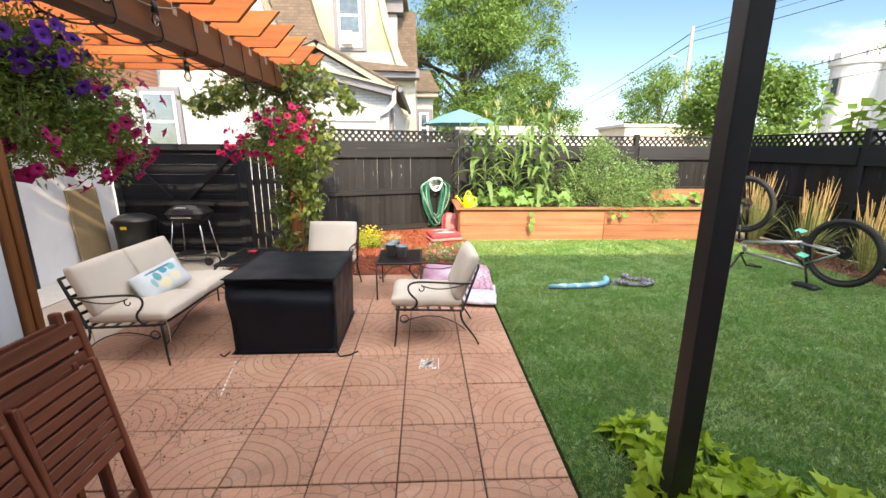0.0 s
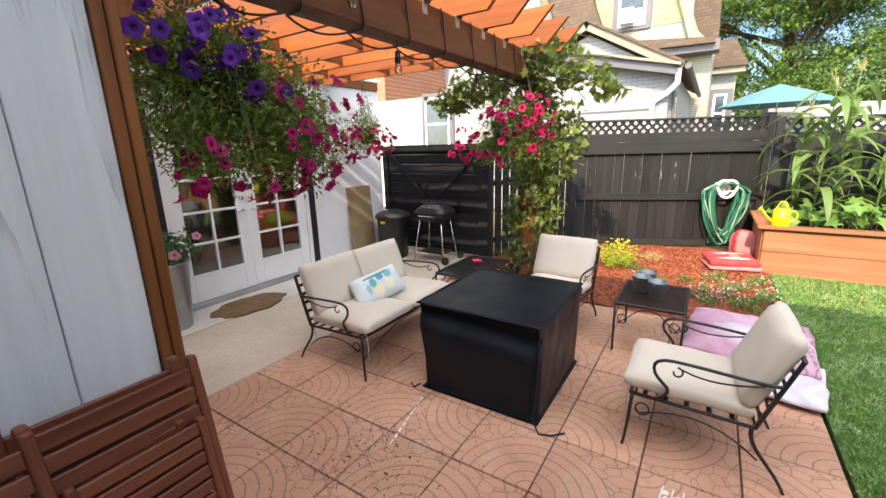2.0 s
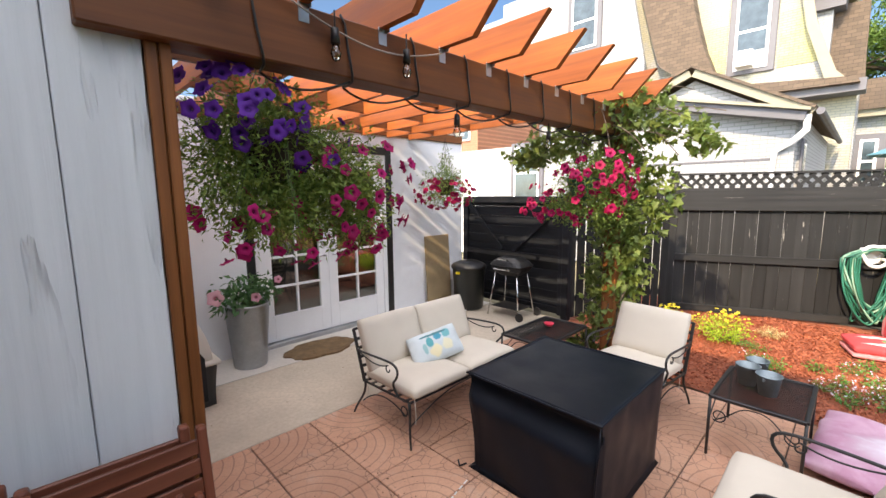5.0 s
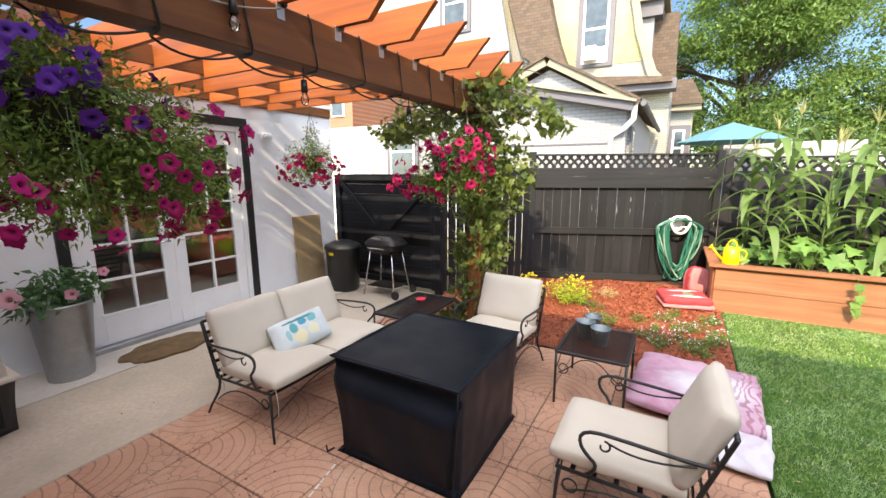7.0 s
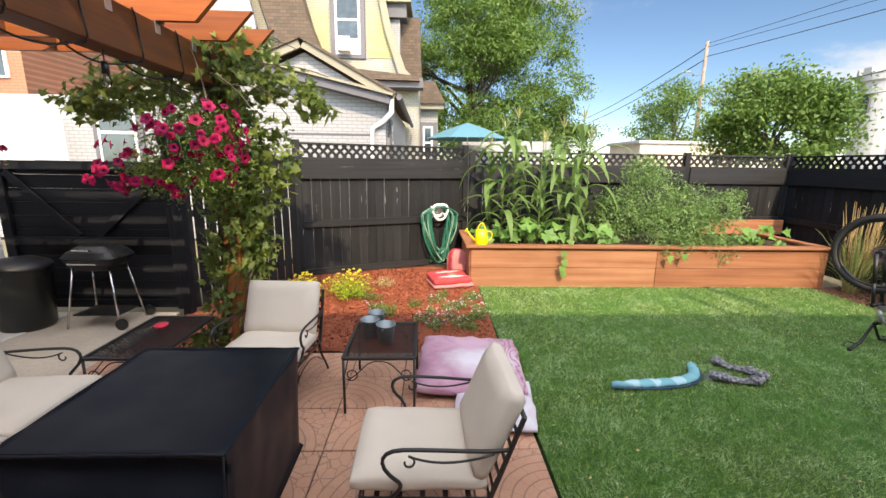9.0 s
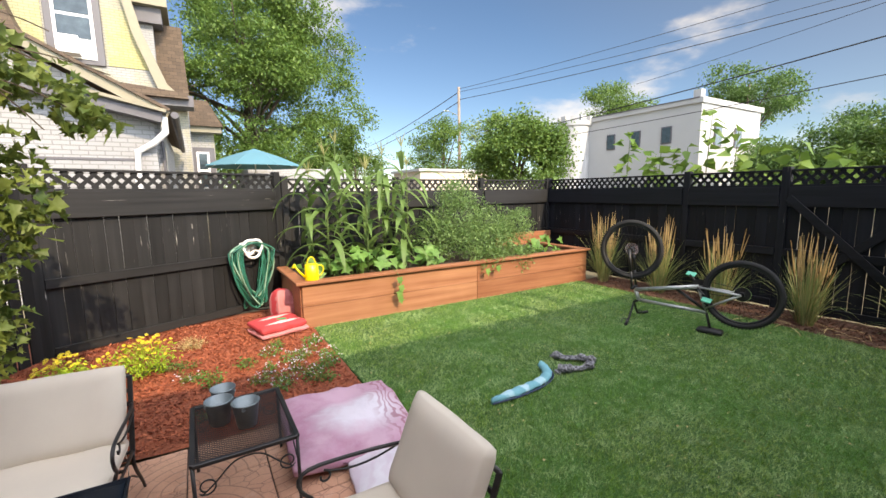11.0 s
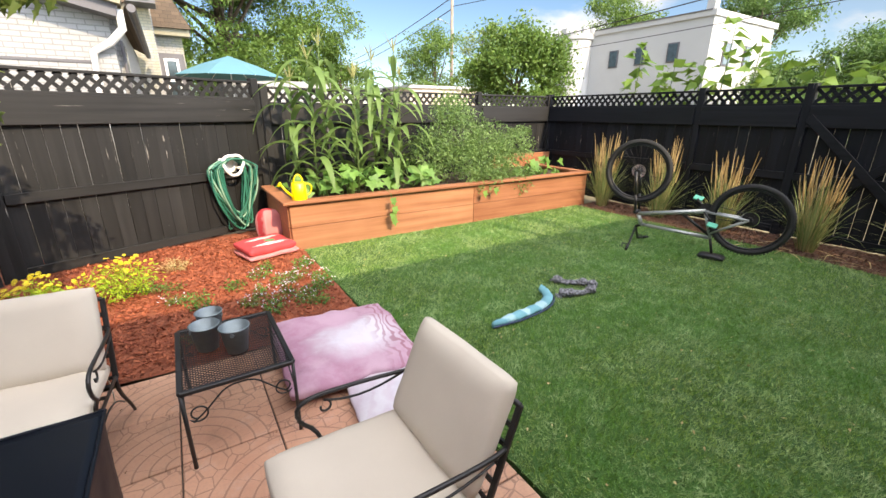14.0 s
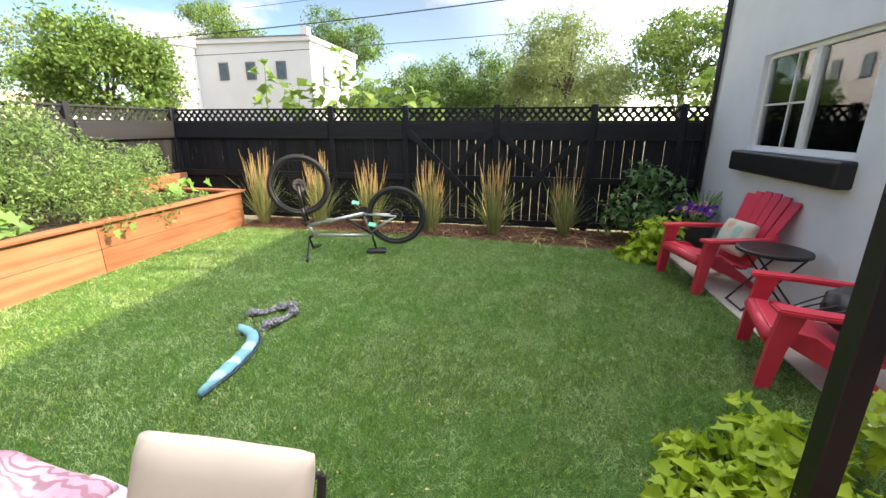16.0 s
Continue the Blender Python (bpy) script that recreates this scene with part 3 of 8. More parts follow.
# ---- french doors ----
fd = thing("door_1", "pair of white french doors with small panes, closed", "door", (-4.5, 2.84, 0), 90, kind="structure")
# local: x along the wall to the north, y to the west (into the wall)
part("trim", box(-0.09, 0.0, -0.03, 0.02, 0.0, 2.40, 0.004), BLACK_PAINT, fd, "black outer casing")
part("trim", box(1.82, 1.91, -0.03, 0.02, 0.0, 2.40, 0.004), BLACK_PAINT, fd, "black outer casing")
part("trim", box(0.0, 1.82, -0.03, 0.02, 2.30, 2.40, 0.004), BLACK_PAINT, fd, "black outer casing")
part("jamb", box(0.0, 0.06, -0.012, 0.15, 0.03, 2.30, 0.003), WHITE, fd)
part("jamb", box(1.76, 1.82, -0.012, 0.15, 0.03, 2.30, 0.003), WHITE, fd)
part("jamb", box(0.06, 1.76, -0.012, 0.15, 2.23, 2.30, 0.003), WHITE, fd)
part("threshold", box(0.0, 1.82, -0.06, 0.2, 0.0, 0.06, 0.006), GALV, fd, "grey metal threshold")
for k in range(2):
    x0 = 0.063 + k * 0.848
    x1 = x0 + 0.846
    leaf = part("door_leaf", box(x0, x0 + 0.125, 0.01, 0.055, 0.065, 2.225, 0.003), WHITE, fd)
    part("stile", box(x1 - 0.125, x1, 0.01, 0.055, 0.065, 2.225, 0.003), WHITE, leaf)
    part("rail", box(x0 + 0.125, x1 - 0.125, 0.01, 0.055, 0.065, 0.36, 0.003), WHITE, leaf)
    part("rail", box(x0 + 0.125, x1 - 0.125, 0.01, 0.055, 2.10, 2.225, 0.003), WHITE, leaf)
    gx0, gx1, gz0, gz1 = x0 + 0.125, x1 - 0.125, 0.36, 2.10
    for i in (1,):
        xm = gx0 + (gx1 - gx0) * i / 2
        part("glazing_bar", box(xm - 0.012, xm + 0.012, 0.006, 0.05, gz0, gz1, 0.002), WHITE, leaf)
    for i in range(1, 5):
        zm = gz0 + (gz1 - gz0) * i / 5
        for h in range(2):
            xa = gx0 + (gx1 - gx0) * h / 2 + 0.012 * h
            part("glazing_bar", box(xa, xa + (gx1 - gx0) / 2 - 0.012, 0.008, 0.05, zm - 0.012, zm + 0.012, 0.002), WHITE, leaf)
    gp = part("pane", box(gx0, gx1, 0.028, 0.034, gz0, gz1), GLASS, leaf)
    for zz in (gz0, gz1 - 0.02):
        part("bead", box(gx0 - 0.02, gx1 + 0.02, 0.0, 0.012, zz - 0.01, zz + 0.02, 0.003), WHITE, leaf)
    hx = x1 - 0.06 if k == 0 else x0 + 0.06
    part("handle", tube([(hx, 0.01, 1.02), (hx, -0.04, 1.02), (hx + (-0.10 if k == 0 else 0.10), -0.045, 1.02)], 0.010, 8), CHROME, leaf, "chrome lever handle", smooth=True)
    part("lock", lathe([(0.028, 0), (0.028, 0.012), (0.012, 0.02)], 16), CHROME, leaf).matrix_basis = pose(hx, 0.008, 1.16, 90)

# ---- window in the south wall ----
wn1 = thing("window_1", "white sliding window over a black sill", "window", (WX0, -0.1, WZ0), kind="structure")
W, H = WX1 - WX0, WZ1 - WZ0
for nm, bx in (("window_frame", (0, 0.05, -0.12, -0.05, 0, H)), ("window_frame", (W - 0.05, W, -0.12, -0.05, 0, H)), ("window_frame", (0.05, W - 0.05, -0.12, -0.05, 0, 0.05)), ("window_frame", (0.05, W - 0.05, -0.12, -0.05, H - 0.05, H)), ("window_frame", (W / 2 - 0.04, W / 2 + 0.04, -0.125, -0.045, 0.05, H - 0.05))):
    part(nm, box(*bx, 0.004), WHITE, wn1)
part("glazing_bar", box(W / 2 + 0.34, W / 2 + 0.36, -0.10, -0.07, 0.05, H - 0.05), WHITE, wn1)
part("glazing_bar", box(W / 2 + 0.04, W - 0.05, -0.10, -0.07, 0.5, 0.52), WHITE, wn1)
part("pane", box(0.05, W / 2 - 0.04, -0.092, -0.086, 0.05, H - 0.05), GLASS, wn1)
part("pane", box(W / 2 + 0.04, W - 0.05, -0.080, -0.074, 0.05, H - 0.05), GLASS, wn1)
part("window_sill", box(-0.06, W + 0.08, -0.09, 0.14, -0.25, -0.012, 0.03, 3), BLACK_PAINT, wn1, "thick black painted sill")

# ---- pergola ----
pg = thing("pergola", "cedar stained wooden pergola with angled rafters", "pergola", (0, 0, 0), kind="structure")
part("beam", box(-1.585, -1.43, 1.30, 5.32, 2.29, 2.53, 0.006), CEDAR_Y, pg, "darker brown main beam")
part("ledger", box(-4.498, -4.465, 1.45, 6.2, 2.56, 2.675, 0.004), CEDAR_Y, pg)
part("post", box(-1.57, -1.44, 5.12, 5.25, -0.05, 2.29, 0.006), CEDAR_Z, pg)
part("post", box(-1.60, -1.485, 1.472, 1.509, -0.05, 2.29, 0.004), CEDAR_Z, pg, "brown door casing post")
part("post", box(-1.60, -1.480, 1.512, 1.548, -0.05, 2.29, 0.004), CEDAR_Z, pg, "brown door casing post")
RY = [1.62 + 0.385 * i for i in range(10)]
raft = bmesh.new()
prism([(-4.46, 2.535), (-1.20, 2.535), (-1.02, 2.72), (-4.46, 2.72)], "y", -0.019, 0.019, raft)
rme = bpy.data.meshes.new("rafter")
raft.to_mesh(rme)
hg = box(-1.43, -1.426, -0.022, 0.022, 2.465, 2.54)
box(-1.43, -1.40, 0.019, 0.022, 2.52, 2.60, bm=hg)
hme = bpy.data.meshes.new("hanger")
hg.to_mesh(hme)
for y in RY:
    part("rafter", rme, CEDAR, pg).location = (0, y, 0)
    part("bracket", hme, GALV, pg, "galvanised rafter tie").location = (0, y, 0)
bl = None
for i, x in enumerate((-3.95, -3.3, -2.65, -2.05)):
    for y0, y1 in zip(RY, RY[1:]):
        if bl is None:
            b0 = box(-0.019, 0.019, 0.02, 0.365, 2.56, 2.70)
            bl = bpy.data.meshes.new("blocking")
            b0.to_mesh(bl)
        if random.random() < 0.75:
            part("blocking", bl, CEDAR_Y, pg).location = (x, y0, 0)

# black porch post and its beam to the house
pp = thing("porch_post", "black painted square porch post with beam", "post", (1.285, 1.405, 0))
part("post", box(-0.047, 0.047, -0.047, 0.047, -0.05, 2.62, 0.005), BLACK_PAINT, pp)
part("beam", box(-0.06, 0.06, -1.52, 0.06, 2.62, 2.80, 0.005), BLACK_PAINT, pp)

# ---- raised planter ----
pl = thing("raised_planter", "long redwood plank planter filled with vegetables", "planter", (0, 0, 0), kind="structure")
for z0, z1 in ((0.0, 0.285), (0.29, 0.575)):
    for x0, x1, wood_kind in ((0.78, 3.49, PLANTER_PALE), (3.495, 6.06, PLANTER)):
        part("plank", box(x0, x1, 7.36, 7.40, z0, z1, 0.005), wood_kind, pl)
    part("plank", box(0.76, 0.80, 7.405, 8.72, z0, z1, 0.005), PLANTER, pl)
    part("plank", box(6.02, 6.06, 7.405, 8.95, z0, z1, 0.005), PLANTER, pl)
part("cap", box(0.70, 6.10, 7.30, 7.46, 0.58, 0.618, 0.006), PLANTER, pl)
part("cap", box(0.70, 0.86, 7.465, 8.72, 0.58, 0.618, 0.006), PLANTER, pl)
part("cap", box(5.95, 6.10, 7.465, 8.95, 0.58, 0.618, 0.006), PLANTER, pl)
part("plank", box(5.1, 6.66, 8.90, 8.94, 0.55, 0.82, 0.005), PLANTER, pl)
part("soil", grid_sheet(0.86, 6.0, 7.46, 8.9, 60, 18, lambda x, y: 0.54 + 0.03 * noise.noise((x * 3, y * 3, 0))), PEBBLE_SOIL, pl)

# ---- lawn and mulch ----
LAWN = plain("turf_backing", (0.042, 0.120, 0.018), 0.9, var=0.3, scale=1.1, fine=130, bump=0.9, depth=0.015)
lawn = tagged(put("lawn", prism([(0.895, 1.42), (0.895, 7.355), (5.85, 7.355), (5.92, 5.0), (5.80, 3.0), (5.55, 1.2), (4.9, 0.63), (1.7, 0.63), (1.3, 1.2)], "z", -0.05, 0.004), LAWN), "green artificial turf lawn", "lawn", kind="structure")
MULCH = plain("red_bark_mulch", (0.30, 0.085, 0.040), 0.9, var=0.3, scale=6, fine=40, bump=0.9, depth=0.02)
def mulch_h(x, y):
    return 0.004 + 0.022 * noise.noise((x * 3.1, y * 3.1, 3)) + 0.012 * noise.noise((x * 11, y * 11, 1))
tagged(put("mulch_bed", grid_sheet(-2.6, 0.885, 5.235, 8.6, 70, 70, mulch_h), MULCH), "red bark mulch bed", "mulch", kind="structure")
OLD_MULCH = plain("old_bark_mulch", (0.13, 0.065, 0.04), 0.95, var=0.35, scale=6, fine=40, bump=0.9, depth=0.02)
tagged(put("mulch_strip", grid_sheet(5.5, 6.72, 0.63, 7.36, 24, 130, lambda x, y: mulch_h(x, y) - 0.02 * (x < 5.9)), OLD_MULCH), "brown bark strip under the fence", "mulch", kind="structure")

# ---- iron garden furniture ----
def curl(c, r, turns, plane, start=0.0, shrink=0.35, n=22):
    """A scroll of wire round c; plane gives its two axes."""
    u, v = Vector(plane[0]), Vector(plane[1])
    out = []
    for i in range(n + 1):
        t = i / n
        a = start + turns * 2 * math.pi * t
        rr = r * (1 - (1 - shrink) * t)
        out.append(Vector(c) + u * rr * math.cos(a) + v * rr * math.sin(a))
    return out


def iron_seat(name, W, cushions, label, at, rz, group, back=(-0.275, 0.600, 0.42)):
    """A wrought iron seat, its front to +y, with loose seat and back cushions."""
    t = thing(name, label, "chair" if cushions == 1 else "sofa", at, rz, group)
    hw = W / 2
    part("seat_frame", tube([(-hw, 0.29, 0.335), (hw, 0.29, 0.335), (hw, -0.27, 0.315), (-hw, -0.27, 0.315)], 0.011, 6, closed=True), IRON, t)
    for i in range(5):
        y = -0.18 + i * 0.1
        part("seat_slat", box(-hw, hw, y - 0.012, y + 0.012, 0.318, 0.324), IRON, t)
    for s in (-1, 1):
        x = s * hw
        part("leg", tube(bez((x, 0.28, 0.33), (x, 0.29, 0.22), (x * 1.02, 0.29, 0.12), (x * 1.03, 0.31, 0.0), 6), 0.0105, 7, r2=0.008), IRON, t, smooth=True)
        part("leg", tube(bez((x, -0.26, 0.32), (x, -0.24, 0.2), (x, -0.36, 0.14), (x * 1.02, -0.42, 0.0), 8), 0.011, 7, r2=0.008), IRON, t, smooth=True)
        part("back_post", obox((x, -0.27, 0.31), (x, -0.405, 0.71), 0.024, 0.016, 0.003, up=(0, 1, 0)), IRON, t)
        xa = s * (hw + 0.025)
        arm = bez((x, -0.355, 0.56), (xa, -0.30, 0.555), (xa, -0.05, 0.585), (xa, 0.10, 0.585), 8) + bez((xa, 0.10, 0.585), (xa, 0.22, 0.585), (xa, 0.20, 0.50), (xa, 0.14, 0.45), 7)[1:] + bez((xa, 0.14, 0.45), (x, 0.09, 0.40), (x, 0.12, 0.36), (x, 0.16, 0.335), 6)[1:]
        part("armrest", tube(arm, 0.009, 7), IRON, t, smooth=True)
        part("arm_scroll", tube(bez((xa, -0.28, 0.555), (xa, -0.1, 0.50), (xa, 0.0, 0.52), (xa, 0.08, 0.555), 8) + curl((xa, 0.08, 0.525), 0.03, 0.8, ((0, 1, 0), (0, 0, 1)), math.pi / 2, 0.5, 12)[1:], 0.005, 6), IRON, t, smooth=True)
        part("side_scroll", tube(curl((x, 0.225, 0.25), 0.035, -1.1, ((0, 1, 0), (0, 0, 1)), 0.0, 1.0, 16)[::-1] + bez((x, 0.24, 0.22), (x, 0.05, 0.30), (x, -0.12, 0.30), (x, -0.30, 0.14), 10), 0.0048, 6), IRON, t, smooth=True)
    part("back_rail", tube([(-hw, -0.404, 0.705), (hw, -0.404, 0.705)], 0.011, 7), IRON, t, smooth=True)
    for i in range(5):
        k = 0.12 + 0.17 * i
        y, z = -0.27 - 0.135 * k, 0.31 + 0.40 * k
        part("back_slat", box(-hw, hw, y - 0.004, y + 0.004, z - 0.012, z + 0.012), IRON, t)
    part("front_scroll", tube(bez((-hw, 0.29, 0.16), (-hw * 0.5, 0.29, 0.30), (-hw * 0.3, 0.29, 0.315), (0, 0.29, 0.315), 8) + bez((0, 0.29, 0.315), (hw * 0.3, 0.29, 0.315), (hw * 0.5, 0.29, 0.30), (hw, 0.29, 0.16), 8)[1:], 0.005, 6), IRON, t, smooth=True)
    cw = W / cushions
    for i in range(cushions):
        cx = -hw + cw * (i + 0.5)
        o = part("seat_cushion", cushion(cw - 0.008, 0.60, 0.115, 12, 0.10, i + 1), LINEN, t, smooth=True)
        o.matrix_basis = pose(cx, 0.035, 0.388, 2)
        o = part("back_cushion", cushion(cw - 0.008, back[2], 0.125, 12, 0.12, i + 5), LINEN, t, smooth=True)
        o.matrix_basis = pose(cx, back[0], back[1], 112)
    for s in (-1, 1):
        x = s * (hw - 0.03)
        part("tie", tube(bez((x, -0.24, 0.36), (x + 0.01, -0.28, 0.32), (x - 0.01, -0.27, 0.27), (x, -0.26, 0.17), 6), 0.0035, 5), LINEN, t, "pale cloth cushion tie")
        part("tie", tube(bez((x, 0.30, 0.36), (x + 0.01, 0.32, 0.32), (x - 0.01, 0.31, 0.25), (x, 0.31, 0.17), 6), 0.0035, 5), LINEN, t, "pale cloth cushion tie")
    return t


iron_seat("garden_sofa", 1.17, 2, "black iron loveseat with beige canvas cushions", (-2.18, 3.47, 0), -90, "patio seats")
iron_seat("garden_chair", 0.55, 1, "black iron armchair with beige cushions by the lawn", (0.17, 3.42, 0), 91, "patio seats", (-0.300, 0.605, 0.43))
iron_seat("garden_chair", 0.58, 1, "black iron armchair with beige cushions by the mulch", (-1.01, 4.53, 0), 176, "patio seats")


def pillow_print(name, base, blots):
    n = Nodes(name)
    c = n.mix(n.range(n.noise(8.0), 0.4, 0.6), base, shade(base, 0.9))
    sep = n.node("ShaderNodeSeparateXYZ")
    n.t.links.new(n.tc.outputs["Object"], sep.inputs[0])
    wob = n.math("MULTIPLY", n.math("SUBTRACT", n.noise(18.0, 4), 0.5), 0.09)
    for x, y, rx, ry, col in blots:
        dx = n.math("DIVIDE", n.math("SUBTRACT", sep.outputs[0], x), rx)
        dy = n.math("DIVIDE", n.math("SUBTRACT", sep.outputs[1], y), ry)
        d = n.math("ADD", n.math("SQRT", n.math("ADD", n.math("MULTIPLY", dx, dx), n.math("MULTIPLY", dy, dy))), n.math("MULTIPLY", wob, 12.0))
        c = n.mix(n.range(d, 0.8, 1.05, 1, 0), c, col)
    n.bump(n.noise(300.0, 2), 0.2, 0.001)
    return n.done(c, 0.85, 0, 0.25)


PRINT = pillow_print("lemon_print_cloth", (0.62, 0.68, 0.69), [(-0.02, -0.05, 0.055, 0.05, (0.78, 0.70, 0.45)), (0.09, -0.03, 0.045, 0.05, (0.74, 0.70, 0.50)), (-0.05, 0.03, 0.03, 0.05, (0.10, 0.38, 0.40)), (0.03, 0.06, 0.035, 0.03, (0.06, 0.30, 0.40)), (0.11, 0.06, 0.035, 0.04, (0.16, 0.44, 0.46)), (0.0, 0.085, 0.12, 0.012, (0.08, 0.22, 0.24)), (-0.10, -0.01, 0.02, 0.05, (0.30, 0.52, 0.52))])
tp = tagged(put("throw_pillow", cushion(0.43, 0.25, 0.10, 12, 0.5, 3), PRINT, smooth=True), "pale blue lemon print pillow on the loveseat", "pillow")
tp.matrix_basis = pose(-2.18, 3.40, 0.535, 55, -13, 68)
part("tag", box(-0.235, -0.215, -0.10, -0.06, -0.002, 0.002), WHITE, tp, "white sewn-in label")


def mesh_top(x0, x1, y0, y1, z, step=0.022):
    """Expanded metal: crossing thin strips within a frame."""
    bm = bmesh.new()
    s = x0 - (y1 - y0)
    while s < x1:
        a, b = max(x0, s), min(x1, s + (y1 - y0))
        if b - a > 0.01:
            obox((a, y0 + (a - s), z), (b, y0 + (b - s), z), 0.0045, 0.003, bm=bm)
            obox((a, y1 - (a - s), z), (b, y1 - (b - s), z), 0.0045, 0.003, bm=bm)
        s += step
    return bm


def iron_table(label, at, w, d, h):
    t = thing("side_table", label, "table", at, 0, "patio tables")
    hw, hd = w / 2, d / 2
    for a, b in (((-hw, -hd), (hw, -hd)), ((hw, -hd), (hw, hd)), ((hw, hd), (-hw, hd)), ((-hw, hd), (-hw, -hd))):
        part("top_frame", obox((*a, h - 0.012), (*b, h - 0.012), 0.026, 0.022, 0.003), IRON, t)
    part("mesh_top", mesh_top(-hw + 0.01, hw - 0.01, -hd + 0.01, hd - 0.01, h - 0.008), IRON, t, "expanded metal mesh")
    for sx in (-1, 1):
        for sy in (-1, 1):
            x, y = sx * hw, sy * hd
            part("leg", tube([(x, y, h - 0.02), (x, y, 0.0)], 0.0095, 8), IRON, t, smooth=True)
    for s in (-1, 1):
        y = s * hd
        path = curl((-hw + 0.055, y, h - 0.135), 0.045, 1.1, ((1, 0, 0), (0, 0, 1)), math.pi * 1.2, 0.6, 16)[::-1] + bez((-hw + 0.03, y, h - 0.175), (-hw * 0.4, y, h - 0.10), (-hw * 0.4, y, h - 0.03), (0, y, h - 0.035), 8) + bez((0, y, h - 0.035), (hw * 0.4, y, h - 0.03), (hw * 0.4, y, h - 0.10), (hw - 0.03, y, h - 0.175), 8)[1:] + curl((hw - 0.055, y, h - 0.135), 0.045, -1.1, ((1, 0, 0), (0, 0, 1)), -math.pi * 0.2, 0.6, 16)
        part("apron_scroll", tube(path, 0.0045, 6), IRON, t, smooth=True)
        x = s * hw
        path = bez((x, -hd, h - 0.17), (x, -hd * 0.4, h - 0.10), (x, -hd * 0.4, h - 0.035), (x, 0, h - 0.035), 8) + bez((x, 0, h - 0.035), (x, hd * 0.4, h - 0.035), (x, hd * 0.4, h - 0.10), (x, hd, h - 0.17), 8)[1:]
        part("apron_scroll", tube(path, 0.0045, 6), IRON, t, smooth=True)
    return t


iron_table("black iron mesh side table holding three pails", (-0.165, 4.59, 0), 0.49, 0.64, 0.43)
iron_table("black iron mesh side table by the vine post", (-1.93, 4.68, 0), 0.48, 0.78, 0.42)


def pail(at, s, tilt):
    t = thing("zinc_pail", "small grey zinc pail on the mesh table", "bucket", at, tilt, "zinc pails")
    part("body", lathe([(0.0, 0.002), (0.045 * s, 0.0), (0.062 * s, 0.115 * s), (0.066 * s, 0.118 * s), (0.066 * s, 0.124 * s), (0.061 * s, 0.124 * s), (0.043 * s, 0.008), (0.0, 0.008)], 28), ZINC, t, smooth=True)
    for k in (-1, 1):
        part("ear", lathe([(0.010, 0), (0.010, 0.005)], 10), ZINC, t).matrix_basis = pose(k * 0.062 * s, 0, 0.105 * s, 0, 90 * k, 0)
    return t


pail((-0.27, 4.62, 0.43), 1.14, 20)
pail((-0.14, 4.52, 0.43), 1.14, 75)
pail((-0.24, 4.79, 0.43), 1.08, -30)
dish = thing("ash_dish", "small red bowl on the far mesh table", "bowl", (-1.96, 4.80, 0.42))
part("bowl", lathe([(0.0, 0.0), (0.03, 0.0), (0.055, 0.03), (0.05, 0.03), (0.03, 0.008), (0, 0.008)], 18), RED_PLASTIC, dish, smooth=True)

# ---- covered fire table ----
fc = thing("covered_fire_table", "black vinyl cover over a square fire table", "covered table", (-1.035, 3.475, 0))
bm = bmesh.new()
bmesh.ops.create_cube(bm, size=2)
bmesh.ops.subdivide_edges(bm, edges=bm.edges[:], cuts=30, use_grid_fill=True)
for v in bm.verts:
    x, y, z = v.co
    t01 = (z + 1) / 2
    X, Y, Z = x * 0.435, y * 0.455, t01 * 0.652
    # slack folds on the upright faces, deepest below the seam of the front and leaning in to the hem
    side = max(abs(x), abs(y)) > 0.999 and abs(z) < 0.999
    if side:
        low = (1 - t01)
        Y += (0.045 * low * (1 if y > 0 else 0.3)) * y
        X *= 1 - 0.045 * low
        if y < -0.999:
            sl_ = 0.045 * x + 0.02 * noise.noise((x * 2, 3, 0))
            Y += float(np.interp(t01 + sl_, [0, 0.50, 0.68, 0.73, 0.80, 0.87, 0.93, 0.98, 1.0], [0.035, 0.006, -0.012, -0.004, 0.040, 0.078, 0.085, 0.03, 0.0])) * (1 - 0.55 * abs(x) ** 6)
            Y += 0.012 * math.sin(x * 5 + 2 * z) * low
        n1 = noise.noise((X * 4 + 3, Y * 4, Z * 1.6)) * 0.014 + noise.noise((X * 13, Y * 13, Z * 5)) * 0.002
        if abs(x) > 0.999:
            X += math.copysign(n1, x)
        else:
            Y += math.copysign(n1, y)
        if abs(x) > 0.9 and abs(y) > 0.9:
            k = 0.03 * low
            X -= math.copysign(k, x)
            Y -= math.copysign(k, y)
    elif z > 0:
        Z += 0.006 * noise.noise((X * 4, Y * 4, 7)) - 0.010 * (1 - x * x) * (1 - y * y)
    v.co = (X, Y, max(0.004, Z))
part("cover", bm, VINYL, fc, smooth=True)
rim = [(-0.44, -0.46, 0.652), (0.44, -0.46, 0.652), (0.44, 0.46, 0.652), (-0.44, 0.46, 0.652)]
path = []
for p, q in zip(rim, rim[1:] + rim[:1]):
    for i in range(10):
        w = i / 10
        path.append(Vector(p).lerp(Vector(q), w) + Vector((0, 0, 0.006 * noise.noise((p[0] + w * 5, p[1] * 3, 2)))))
part("seam", tube(path, 0.0065, 6, closed=True), VINYL, fc, "piped seam", smooth=True)
part("seam", tube([(0.436, -0.457, 0.65), (0.428, -0.46, 0.45), (0.42, -0.465, 0.25), (0.408, -0.465, 0.02)], 0.005, 6), VINYL, fc, smooth=True)
